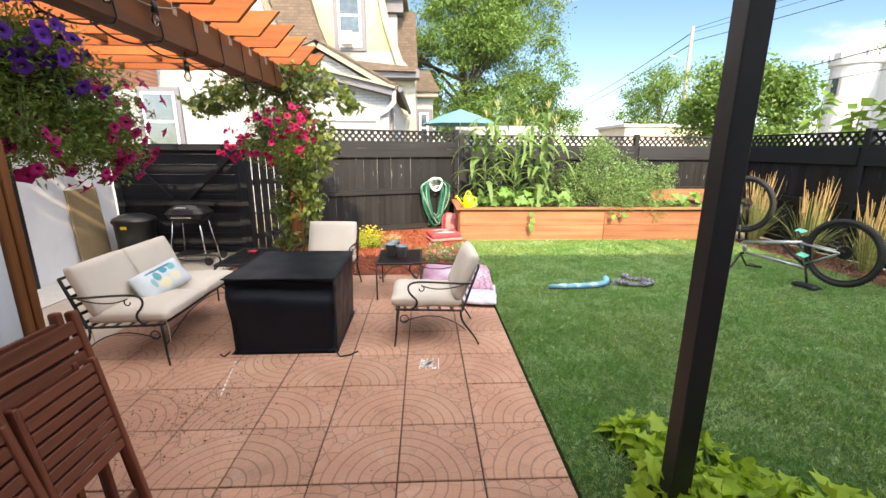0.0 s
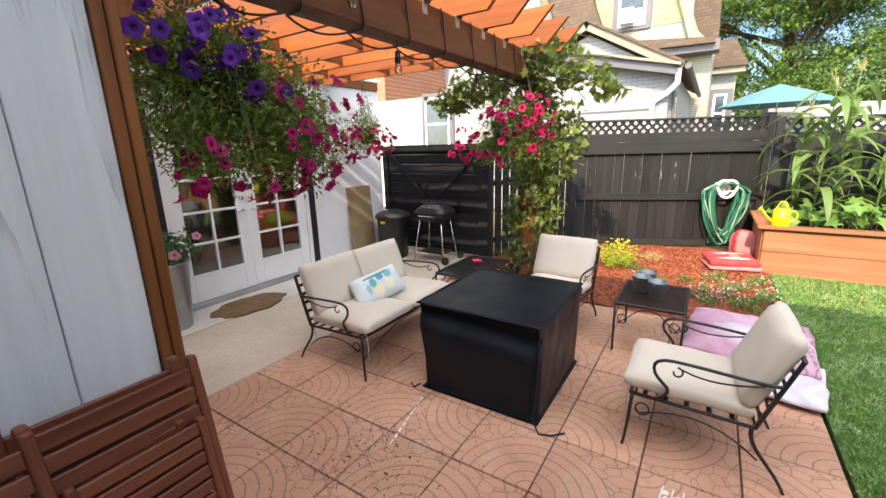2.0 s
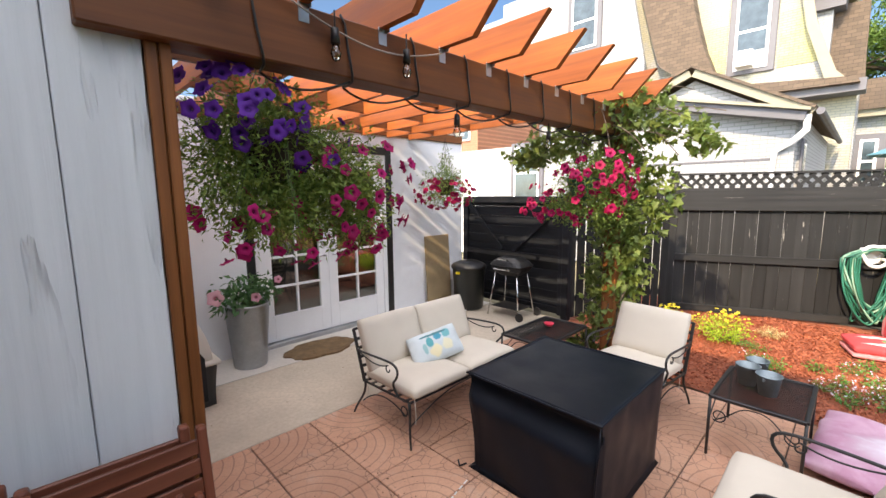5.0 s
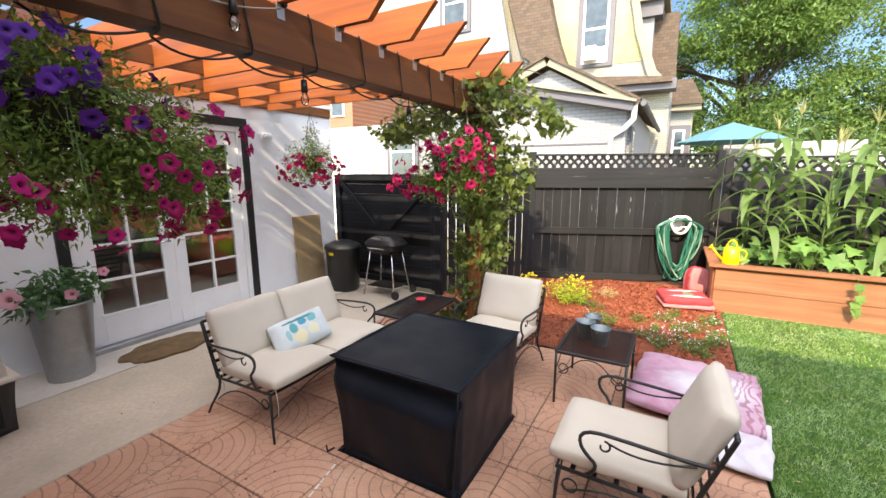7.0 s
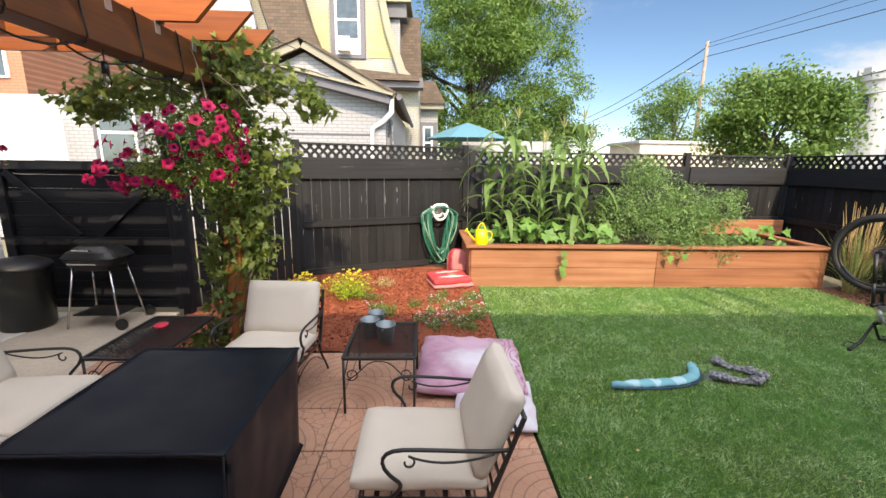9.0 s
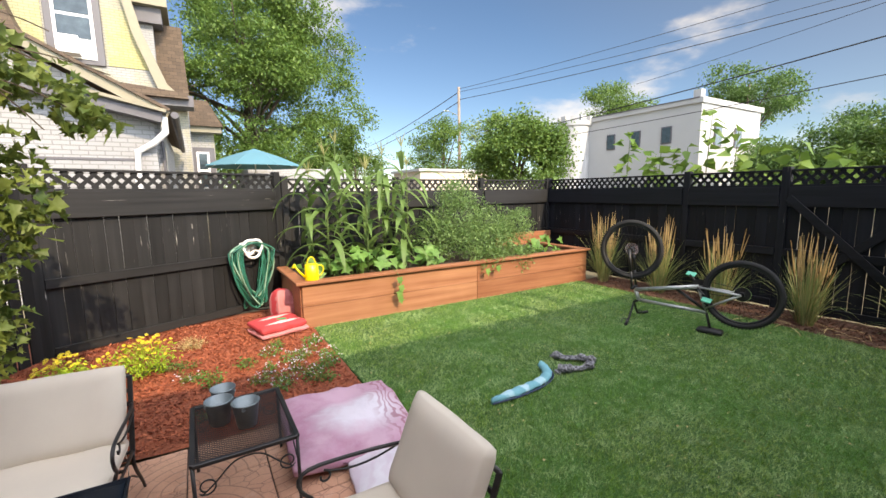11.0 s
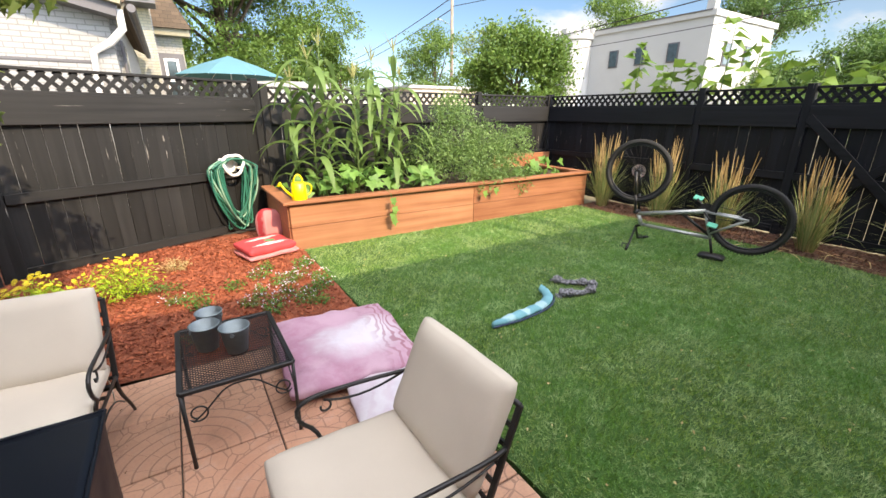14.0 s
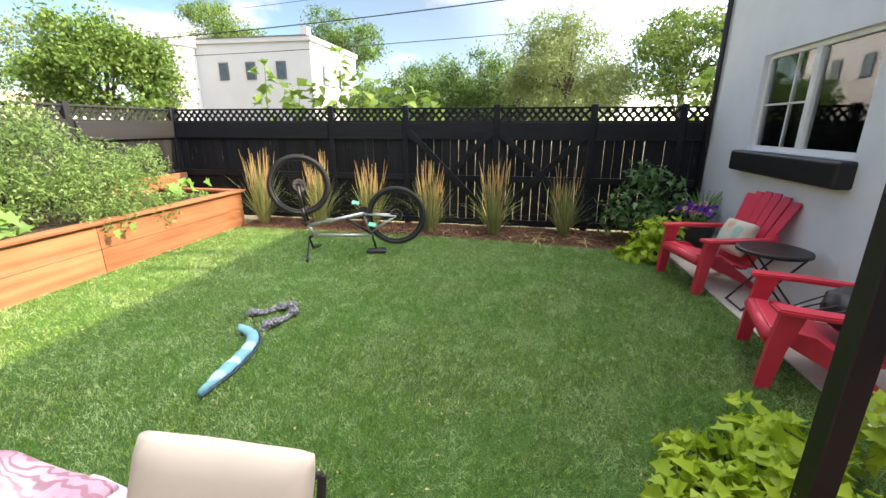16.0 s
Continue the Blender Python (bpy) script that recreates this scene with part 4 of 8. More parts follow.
part("strap", tube([(0.42, -0.49, 0.05), (0.47, -0.53, 0.012), (0.54, -0.50, 0.010), (0.60, -0.44, 0.010)], 0.006, 5), VINYL, fc, "loose tie strap")
part("strap", tube([(-0.42, -0.49, 0.05), (-0.47, -0.50, 0.012), (-0.52, -0.46, 0.010)], 0.006, 5), VINYL, fc, "loose tie strap")

# ---- big dog pillows by the lawn ----
def tiedye(name, a, b, c):
    n = Nodes(name)
    w = n.noise(3.2, 5, 0.6)
    w2 = n.node("ShaderNodeTexWave", Scale=2.4, Distortion=14.0, Detail=3.0, Detail_Scale=1.3)
    n.t.links.new(n.tc.outputs["Object"], w2.inputs["Vector"])
    col = n.mix(n.range(w, 0.42, 0.58), a, b)
    col = n.mix(n.math("MULTIPLY", n.range(w2.outputs["Fac"], 0.5, 1.0), 0.22), col, c)
    n.bump(n.noise(14.0, 4), 0.4, 0.02)
    return n.done(col, 0.8, 0, 0.3)


def faded_print():
    """Washed pink cloth with a pale faded patch and marbled swirls beside it."""
    n = Nodes("pink_washed_cloth")
    w = n.noise(3.2, 5, 0.6)
    sep = n.node("ShaderNodeSeparateXYZ")
    n.t.links.new(n.tc.outputs["Object"], sep.inputs[0])
    dx = n.math("DIVIDE", n.math("SUBTRACT", sep.outputs[0], 0.13), 0.36)
    dy = n.math("DIVIDE", n.math("SUBTRACT", sep.outputs[1], -0.06), 0.30)
    d = n.math("ADD", n.math("SQRT", n.math("ADD", n.math("MULTIPLY", dx, dx), n.math("MULTIPLY", dy, dy))), n.math("MULTIPLY", n.math("SUBTRACT", w, 0.5), 1.6))
    sw = n.node("ShaderNodeTexWave", Scale=5.0, Distortion=16.0, Detail=2.0, Detail_Scale=1.0)
    n.t.links.new(n.tc.outputs["Object"], sw.inputs["Vector"])
    c = n.mix(n.range(w, 0.40, 0.60), (0.40, 0.205, 0.285), (0.50, 0.325, 0.40))
    c = n.mix(n.range(d, 0.45, 1.05, 0.92, 0), c, (0.62, 0.59, 0.64))
    east = n.math("MULTIPLY", n.range(sep.outputs[0], 0.16, 0.30), n.range(sw.outputs["Fac"], 0.62, 0.85))
    c = n.mix(n.math("MULTIPLY", east, 0.75), c, (0.30, 0.12, 0.16))
    n.bump(n.noise(14.0, 4), 0.4, 0.02)
    return n.done(c, 0.8, 0, 0.3)


PINK = faded_print()
PINK2 = tiedye("white_printed_bag", (0.54, 0.49, 0.54), (0.60, 0.58, 0.61), (0.42, 0.24, 0.34))
def floor_pillow(name, sx, sy, sz, m, mat, label, seed):
    bm = cushion(sx, sy, sz, 26, 0.35, seed)
    for v in bm.verts:
        v.co.z += (0.03 * noise.noise((v.co.x * 4, v.co.y * 4, seed)) + 0.012 * noise.noise((v.co.x * 11 + v.co.y * 5, v.co.y * 4, seed + 3))) * (1 if v.co.z > 0 else 0.15)
        w = max(abs(v.co.x) / (sx / 2), abs(v.co.y) / (sy / 2))
        v.co.x *= 1 + 0.03 * noise.noise((v.co.y * 7, seed, 0))
        v.co.y *= 1 + 0.03 * noise.noise((v.co.x * 7, seed, 4))
    lo = min(v.co.z for v in bm.verts)
    for v in bm.verts:
        v.co.z -= lo
    o = tagged(put(name, bm, mat, smooth=True), label, "floor pillow")
    o.matrix_basis = m
    return o


floor_pillow("floor_pillow", 0.86, 0.94, 0.11, pose(0.53, 4.86, 0.004, 0, 0, -4), PINK, "large mottled pink floor pillow on the slabs", 2)
floor_pillow("soil_bag", 0.56, 0.62, 0.06, pose(0.66, 4.32, 0.004, 0, 0, -8), PINK2, "flat white and pink printed sack", 8)

# ---- folding chairs leaning on the shed wall ----
def folded_chair(at, rz, lean, group):
    t = thing("folding_chair", "red-brown slatted wooden folding chair, folded against the wall", "folding chair", at, rz, group)
    t.matrix_basis = pose(*at, 0, 0, rz) @ pose(0, 0, 0, lean)
    for s in (-1, 1):
        x = s * 0.215
        o = box(x - 0.016, x + 0.016, -0.012, 0.030, 0.0, 1.02, 0.010, 2)
        part("back_post", o, TEAK_Z, t)
        x2 = s * 0.175
        part("leg", box(x2 - 0.013, x2 + 0.013, -0.055, -0.016, 0.0, 0.82, 0.009, 2), TEAK_Z, t)
        part("hinge", lathe([(0.009, -0.02), (0.009, 0.02)], 10), CHROME, t).matrix_basis = pose(x - s * 0.02, -0.014, 0.46, 0, 90, 0)
    for i in range(7):
        z = 0.955 - i * 0.066
        part("back_slat", box(-0.2, 0.2, -0.004, 0.014, z - 0.026, z + 0.026, 0.004), TEAK, t)
    for i in range(8):
        z = 0.785 - i * 0.052
        part("seat_slat", box(-0.162, 0.162, -0.048, -0.030, z - 0.021, z + 0.021, 0.004), TEAK, t)
        for s in (-1, 1):
            part("pin", tube([(s * 0.160, -0.039, z), (s * 0.166, -0.039, z)], 0.006, 6), GALV, t)
    part("stretcher", box(-0.2, 0.2, 0.0, 0.018, 0.12, 0.16, 0.004), TEAK, t)
    return t


for k, (x, y, r, l) in enumerate(((-1.26, 1.23, 89, -4.5), (-1.15, 1.28, 91, -9), (-1.06, 0.86, 93, -12))):
    folded_chair((x, y, 0.002), r, l, "folded chairs")

# ---- the slab: pot, mat, kennel, bin, grill ----
pot = thing("tall_planter", "tall galvanised steel pot with a pink hibiscus", "plant pot", (-4.19, 2.62, 0))
part("pot", lathe([(0.0, 0.0), (0.155, 0.0), (0.16, 0.01), (0.217, 0.66), (0.227, 0.665), (0.227, 0.68), (0.212, 0.68), (0.200, 0.60), (0.0, 0.60)], 40), GALV, pot, smooth=True)
part("soil", lathe([(0.0, 0.612), (0.198, 0.605)], 20), PEBBLE_SOIL, pot)
MATM = plain("coir_mat", (0.20, 0.12, 0.055), 0.95, var=0.35, scale=14, fine=160, bump=0.9, depth=0.01)
bm = bmesh.new()
ring = []
for i in range(48):
    a = 2 * math.pi * i / 48
    r = 1 + 0.05 * math.sin(6 * a) + 0.03 * math.sin(11 * a)
    ring.append((0.25 * r * math.cos(a), 0.42 * r * math.sin(a)))
prism(ring, "z", 0.0, 0.022, bm)
dm = tagged(put("door_mat", bm, MATM), "oval brown coir mat before the french doors", "mat")
dm.matrix_basis = pose(-4.08, 3.36, 0.001)

BEIGE = plain("beige_plastic", (0.58, 0.52, 0.44), 0.5, var=0.06, fine=150)
kn = thing("pet_carrier", "beige and black plastic pet carrier with open front", "pet carrier", (-3.90, 1.86, 0), 0)
def shell(z0, z1, bulge, n=10):
    bm = bmesh.new()
    bmesh.ops.create_cube(bm, size=2)
    bmesh.ops.subdivide_edges(bm, edges=bm.edges[:], cuts=n, use_grid_fill=True)
    for v in bm.verts:
        x, y, z = v.co
        t = (z + 1) / 2
        w = 1 - bulge * t ** 2
        m = max(abs(x), abs(y))
        q = (x * x + y * y) ** 0.5
        k = 1 if q < 1e-6 else (m / q) ** 0.16
        v.co = (x * 0.36 * w * k, y * 0.26 * w * k, z0 + (z1 - z0) * t)
    return bm
part("base_shell", shell(0.0, 0.38, -0.10), BLACK_PLASTIC, kn, "black lower shell", smooth=True)
part("top_shell", shell(0.385, 0.72, 0.30), BEIGE, kn, "beige upper shell", smooth=True)
part("rim", box(-0.40, 0.40, -0.30, 0.30, 0.365, 0.40, 0.015, 2), BEIGE, kn)
# solid black block; the shade inside the carrier is put into its colour
part("opening", prism([(-0.17, 0.08), (0.17, 0.08), (0.17, 0.45), (0.11, 0.55), (-0.11, 0.55), (-0.17, 0.45)], "x", 0.355, 0.412), plain("carrier_inside_shade", (0.008, 0.008, 0.008), 0.9), kn, "black block standing for the shaded door opening")

BAG = plain("green_black_plastic", (0.012, 0.014, 0.013), 0.35, var=0.2, fine=60)
tb = thing("trash_bin", "black plastic bin with a closed lid", "bin", (-4.02, 5.86, 0))
part("body", lathe([(0.0, 0.0), (0.21, 0.0), (0.225, 0.03), (0.25, 0.60), (0.26, 0.62), (0.26, 0.64), (0.0, 0.64)], 28), BAG, tb, smooth=True)
part("lid", lathe([(0.272, 0.63), (0.272, 0.66), (0.25, 0.69), (0.15, 0.735), (0.0, 0.75)], 28), BLACK_PLASTIC, tb, smooth=True)
part("label", box(-0.03, 0.05, -0.262, -0.252, 0.56, 0.60), YELLOW, tb, "small yellow sticker")
pnl = thing("cardboard_panel", "warped tan board leaning on the wall", "board", (-4.42, 5.62, 0))
bm = box(-0.01, 0.012, -0.26, 0.26, 0.0, 1.12, 0.006)
part("panel", bm, plain("tan_board", (0.34, 0.24, 0.13), 0.85, var=0.2), pnl).matrix_basis = pose(0, 0, 0, 0, -3.5, 0)

gr = thing("kettle_grill", "black square charcoal grill on steel legs", "grill", (-3.30, 5.98, 0))
def pan(z0, z1, a, b):
    bm = bmesh.new()
    rings = []
    for z, w, d in ((z0, a * 0.55, a * 0.40), ((z0 + z1) / 2, a * 0.9, a * 0.66), (z1, b, b * 0.72)):
        ring = []
        for k in range(24):
            t = 2 * math.pi * k / 24
            c, s = math.cos(t), math.sin(t)
            ring.append(bm.verts.new((w * math.copysign(abs(c) ** 0.4, c), d * math.copysign(abs(s) ** 0.4, s), z)))
        rings.append(ring)
    for A, B in zip(rings, rings[1:]):
        for k in range(24):
            bm.faces.new((A[k], A[(k + 1) % 24], B[(k + 1) % 24], B[k]))
    bm.faces.new(rings[0][::-1])
    bm.faces.new(rings[-1])
    bmesh.ops.recalc_face_normals(bm, faces=bm.faces[:])
    return bm
part("bowl", pan(0.60, 0.74, 0.27, 0.28), BLACK_PAINT, gr, smooth=False)
lid = part("lid", pan(-0.86, -0.745, 0.26, 0.285), BLACK_PAINT, gr)
lid.matrix_basis = Matrix.Diagonal((1, 1, -1, 1))
part("lid_handle", tube([(-0.08, -0.17, 0.82), (-0.08, -0.22, 0.84), (0.08, -0.22, 0.84), (0.08, -0.17, 0.82)], 0.008, 6), CHROME, gr)
part("bowl_handle", tube([(-0.14, -0.19, 0.70), (-0.14, -0.23, 0.70), (0.14, -0.23, 0.70), (0.14, -0.19, 0.70)], 0.008, 6), CHROME, gr)
for sx in (-1, 1):
    for sy in (-1, 1):
        part("leg", tube([(sx * 0.18, sy * 0.12, 0.66), (sx * 0.27, sy * 0.20, 0.0)], 0.011, 8), CHROME, gr, "chromed tube leg", smooth=True)
part("shelf", box(-0.23, 0.23, -0.16, 0.16, 0.13, 0.14), IRON, gr)
for s in (-1, 1):
    part("wheel", lathe([(0.0, -0.012), (0.06, -0.012), (0.06, 0.012), (0, 0.012)], 20), BLACK_PLASTIC, gr).matrix_basis = pose(0.30, s * 0.22, 0.06, 90)

# small fittings on the west wall
lt = thing("wall_lamp", "small white round wall lamp", "lamp", (-4.5, 5.0, 2.20))
part("base", lathe([(0.05, 0), (0.05, 0.02), (0.03, 0.03)], 18), WHITE, lt).matrix_basis = pose(0, 0, 0, 0, 90, 0)
part("head", lathe([(0.03, 0.03), (0.045, 0.05), (0.045, 0.12), (0.0, 0.125)], 18), WHITE, lt, smooth=True).matrix_basis = pose(0, 0, 0, 0, 90, 0)

# ---- string lights on the beam ----
sl = thing("string_lights", "black festoon cable with clear bulbs wound round the beam", "string lights", (-1.42, 1.6, 2.4))
GBULB = glass_material("bulb_glass", (0.9, 0.85, 0.75))
for i in range(9):
    y = 0.20 + i * 0.385
    wrap = [(0.0, y - 0.02, 0.134), (0.002, y, 0.10), (0.002, y + 0.012, 0.0), (0.002, y + 0.03, -0.10), (-0.02, y + 0.04, -0.124), (-0.10, y + 0.06, -0.124), (-0.165, y + 0.08, -0.118), (-0.172, y + 0.10, 0.0), (-0.172, y + 0.12, 0.12)]
    part("cable", tube(wrap, 0.0055, 6), BLACK_PLASTIC, sl, smooth=True)
    if i < 8:
        part("cable", tube(bez((-0.15, y + 0.07, -0.12), (-0.11, y + 0.16, -0.20), (-0.07, y + 0.28, -0.19), (-0.03, y + 0.42, -0.122), 10), 0.0055, 6), BLACK_PLASTIC, sl, smooth=True)
part("cord", tube(bez((0.02, 0.15, 0.20), (0.03, 0.55, 0.02), (0.03, 0.75, -0.04), (0.02, 1.15, 0.10), 14), 0.004, 5), plain("grey_cord", (0.30, 0.26, 0.22), 0.5), sl, smooth=True)
for y, x in ((0.52, 0.03), (0.90, 0.03), (1.35, -0.07), (2.35, -0.08)):
    so = part("socket", lathe([(0.0, 0.03), (0.016, 0.03), (0.019, -0.03), (0.0, -0.03)], 12), BLACK_PLASTIC, sl, smooth=True)
    z = 0.03 if x > 0 else -0.20
    so.location = (x, y, z)
    part("wire", tube([(0, 0, 0.03), (0, 0, 0.10)], 0.004, 5), BLACK_PLASTIC, so)
    part("bulb", lathe([(0.0, -0.10), (0.014, -0.095), (0.024, -0.07), (0.012, -0.03)], 14), GBULB, so, "clear glass bulb", smooth=True)

# ---- garden hose, sacks, watering can ----
HOSE = plain("green_hose", (0.020, 0.150, 0.100), 0.42, var=0.25, fine=90)
HOSE2 = plain("pale_hose", (0.24, 0.40, 0.30), 0.45, var=0.2, fine=90)
fdir = Vector((2.55, 1.05, 0)).normalized()
fnor = Vector((fdir.y, -fdir.x, 0))
hp = Vector((-1.75, 7.80, 0)) + fdir * 2.20 + fnor * 0.06
hs = thing("garden_hose", "coiled green hose hung on a white wall holder", "hose", hp)
HZ = 0.90


def rounded_triangle(rx, rz, out, z, n=36):
    ring = []
    for i in range(n):
        a = 2 * math.pi * i / n
        k = 1 + 0.16 * math.sin(3 * a)
        ring.append(fdir * (rx * math.cos(a) * k * (1 - 0.22 * math.sin(a))) + Vector((0, 0, z + rz * math.sin(a) * k)) + fnor * out)
    return ring


part("holder", tube(rounded_triangle(0.135, 0.125, 0.15, HZ + 0.07), 0.020, 8, closed=True), WHITE, hs, "white plastic hose holder", smooth=True)
part("holder_rim", tube(rounded_triangle(0.095, 0.085, 0.03, HZ + 0.06), 0.022, 8, closed=True), WHITE, hs, smooth=True)
for dx, dz in ((-0.11, 0.0), (0.11, 0.0), (0.0, 0.16)):
    part("arm", tube([fdir * dx * 0.75 + fnor * 0.03 + Vector((0, 0, HZ + 0.01 + dz * 0.85)), fdir * dx + fnor * 0.15 + Vector((0, 0, HZ + 0.01 + dz))], 0.020, 7), WHITE, hs, smooth=True)
part("back", box(-0.11, 0.11, -0.012, 0.012, HZ - 0.05, HZ + 0.14, 0.006), WHITE, hs).rotation_euler = (0, 0, math.atan2(fdir.y, fdir.x))
rnd = random.Random(4)
for i in range(17):
    w, low, dn = rnd.uniform(0.14, 0.33), rnd.uniform(0.05, 0.30), 0.035 + 0.0085 * i
    sh, lean = rnd.uniform(-0.07, 0.07), rnd.uniform(-0.10, 0.10)
    loop = []
    for k in range(44):
        a = 2 * math.pi * k / 44
        up = math.sin(a)
        z = HZ + 0.02 + 0.12 * up if up > 0 else HZ + 0.02 + (HZ - low) * up
        wide = 1 - 0.35 * up if up > 0 else (1 - 0.45 * up * up)
        loop.append(fdir * (w * math.cos(a) * wide + sh * max(0, -up) + lean * max(0, -up) * math.cos(a * 2)) + fnor * (dn + 0.012 * math.sin(3 * a + i)) + Vector((0, 0, z)))
    part("loop", tube(loop, 0.0115, 7, closed=True), HOSE2 if i % 5 == 4 else HOSE, hs, smooth=True)
part("hose_end", tube(bez(fnor * 0.06 + Vector((0, 0, 0.45)) - fdir * 0.1, fnor * 0.08 - fdir * 0.2 + Vector((0, 0, 0.2)), fnor * 0.12 - fdir * 0.1 + Vector((0, 0, 0.03)), fnor * 0.1 + fdir * 0.2 + Vector((0, 0, 0.03))), 0.0105, 7), BLACK_PLASTIC, hs, smooth=True)

SACK = pillow_print("red_printed_sack", (0.46, 0.055, 0.06), [(0.0, 0.07, 0.2, 0.04, (0.60, 0.44, 0.42)), (0.0, -0.13, 0.22, 0.03, (0.62, 0.50, 0.48)), (0.03, -0.05, 0.07, 0.035, (0.05, 0.26, 0.10))])
SACK2 = pillow_print("pale_sack", (0.54, 0.20, 0.20), [(0.0, 0.0, 0.2, 0.08, (0.50, 0.05, 0.06)), (0.05, -0.16, 0.3, 0.03, (0.62, 0.40, 0.38))])
def sack(label, m, sx, sy, sz, mat, seed):
    bm = cushion(sx, sy, sz, 18, 0.3, seed)
    lo = min(v.co.z for v in bm.verts)
    for v in bm.verts:
        v.co.z = (v.co.z - lo) + 0.012 * noise.noise((v.co.x * 9, v.co.y * 9, seed)) * (v.co.z > 0)
    o = tagged(put("mulch_sack", bm, mat, smooth=True), label, "sack", "mulch sacks")
    o.matrix_basis = m
sack("pale red plastic sack lying on the mulch", pose(0.48, 7.42, 0.01, 0, 0, 15), 0.60, 0.46, 0.06, SACK2, 1)
sack("red plastic mulch sack with printed panel, lying", pose(0.47, 7.43, 0.058, 4, 0, 17), 0.57, 0.44, 0.10, SACK, 2)
sack("crumpled clear red plastic bag by the planter", pose(0.61, 7.84, 0.02, -14, 8, 24), 0.25, 0.22, 0.34, SACK2, 5)

wc = thing("watering_can", "bright yellow metal watering can on the planter edge", "watering can", (0.93, 7.44, 0.618), 8)
part("body", lathe([(0.0, 0.0), (0.09, 0.0), (0.092, 0.006), (0.082, 0.20), (0.075, 0.205), (0.0, 0.205)], 28), YELLOW, wc, smooth=True)
part("spout", tube([(-0.08, 0, 0.04), (-0.15, 0, 0.11), (-0.215, 0, 0.20)], 0.016, 10, r2=0.012), YELLOW, wc, smooth=True)
part("rose", lathe([(0.012, 0), (0.034, 0.03), (0.030, 0.036), (0, 0.038)], 18), YELLOW, wc, smooth=True).matrix_basis = pose(-0.205, 0, 0.185, 0, -52, 0)
part("handle", tube(bez((0.08, 0, 0.18), (0.20, 0, 0.20), (0.17, 0, 0.05), (0.088, 0, 0.04), 10), 0.008, 8), YELLOW, wc, smooth=True)
part("top_handle", tube(bez((-0.055, 0, 0.20), (-0.05, 0, 0.33), (0.05, 0, 0.33), (0.055, 0, 0.20), 10), 0.008, 8), YELLOW, wc, smooth=True)

# ---- foliage helpers ----
def leaf_cloud(pos, nrm, tang, length, width, fold=0.25, curl_down=0.2, shape="oval"):
    """Many leaves as one mesh: each a folded, curved blade of two or more quads."""
    pos, nrm, tang = (np.asarray(v, float) for v in (pos, nrm, tang))
    n = len(pos)
    tang = tang - nrm * (tang * nrm).sum(1, keepdims=True)
    tang /= np.linalg.norm(tang, axis=1, keepdims=True) + 1e-9
    nrm = nrm / (np.linalg.norm(nrm, axis=1, keepdims=True) + 1e-9)
    side = np.cross(nrm, tang)
    L = np.broadcast_to(np.asarray(length, float).reshape(-1, 1), (n, 1))
    Wd = np.broadcast_to(np.asarray(width, float).reshape(-1, 1), (n, 1))
    if shape == "oval":
        prof = [(0.0, 0.0, 0), (0.35, 0.5, 1), (0.35, -0.5, 1), (0.4, 0.0, 0), (1.0, 0.0, 0)]
        faces = [(0, 3, 1), (0, 2, 3), (3, 4, 1), (2, 4, 3)]
    elif shape == "lobed":
        prof = [(0.0, 0, 0), (0.05, 0.45, 1), (0.42, 0.30, 0.6), (0.55, 0.52, 1), (0.62, 0.2, 0.4), (1.0, 0, 0), (0.62, -0.2, 0.4), (0.55, -0.52, 1), (0.42, -0.30, 0.6), (0.05, -0.45, 1), (0.45, 0, 0)]
        faces = [(10, 0, 1), (10, 1, 2), (10, 2, 3), (10, 3, 4), (10, 4, 5), (10, 5, 6), (10, 6, 7), (10, 7, 8), (10, 8, 9), (10, 9, 0)]
    else:
        prof = [(0.0, 0.5, 1), (0.0, -0.5, 1), (1.0, 0.0, 0)]
        faces = [(0, 1, 2)]
    V = np.zeros((n, len(prof), 3))
    for i, (u, w, e) in enumerate(prof):
        V[:, i] = pos + tang * (L * u) + side * (Wd * w) + nrm * (Wd * fold * e * abs(w) * 2 - L * curl_down * u * u)
    F = np.array(faces)
    idx = (np.arange(n) * len(prof))[:, None, None] + F[None]
    me = bpy.data.meshes.new("leaves")
    nv, nf = n * len(prof), n * len(F)
    me.vertices.add(nv)
    me.vertices.foreach_set("co", V.reshape(-1))
    me.loops.add(nf * 3)
    me.loops.foreach_set("vertex_index", idx.reshape(-1).astype(np.int32))
    me.polygons.add(nf)
    me.polygons.foreach_set("loop_start", np.arange(0, nf * 3, 3, dtype=np.int32))
    me.update(calc_edges=True)
    return me


RNG = np.random.default_rng(7)


def rand_dirs(n, up=0.0):
    v = RNG.normal(size=(n, 3))
    v[:, 2] += up
    return v / np.linalg.norm(v, axis=1, keepdims=True)


def blob_points(n, blobs, shell=0.55):
    """Points in the outer part of several lumps, each (x, y, z, rx, ry, rz)."""
    B = np.array(blobs, float)
    w = B[:, 3] * B[:, 4] + B[:, 4] * B[:, 5] + B[:, 3] * B[:, 5]
    k = RNG.choice(len(B), n, p=w / w.sum())
    d = rand_dirs(n)
    r = (shell + (1 - shell) * RNG.random(n)) * (0.85 + 0.3 * RNG.random(n))
    return B[k, :3] + d * B[k, 3:] * r[:, None], d


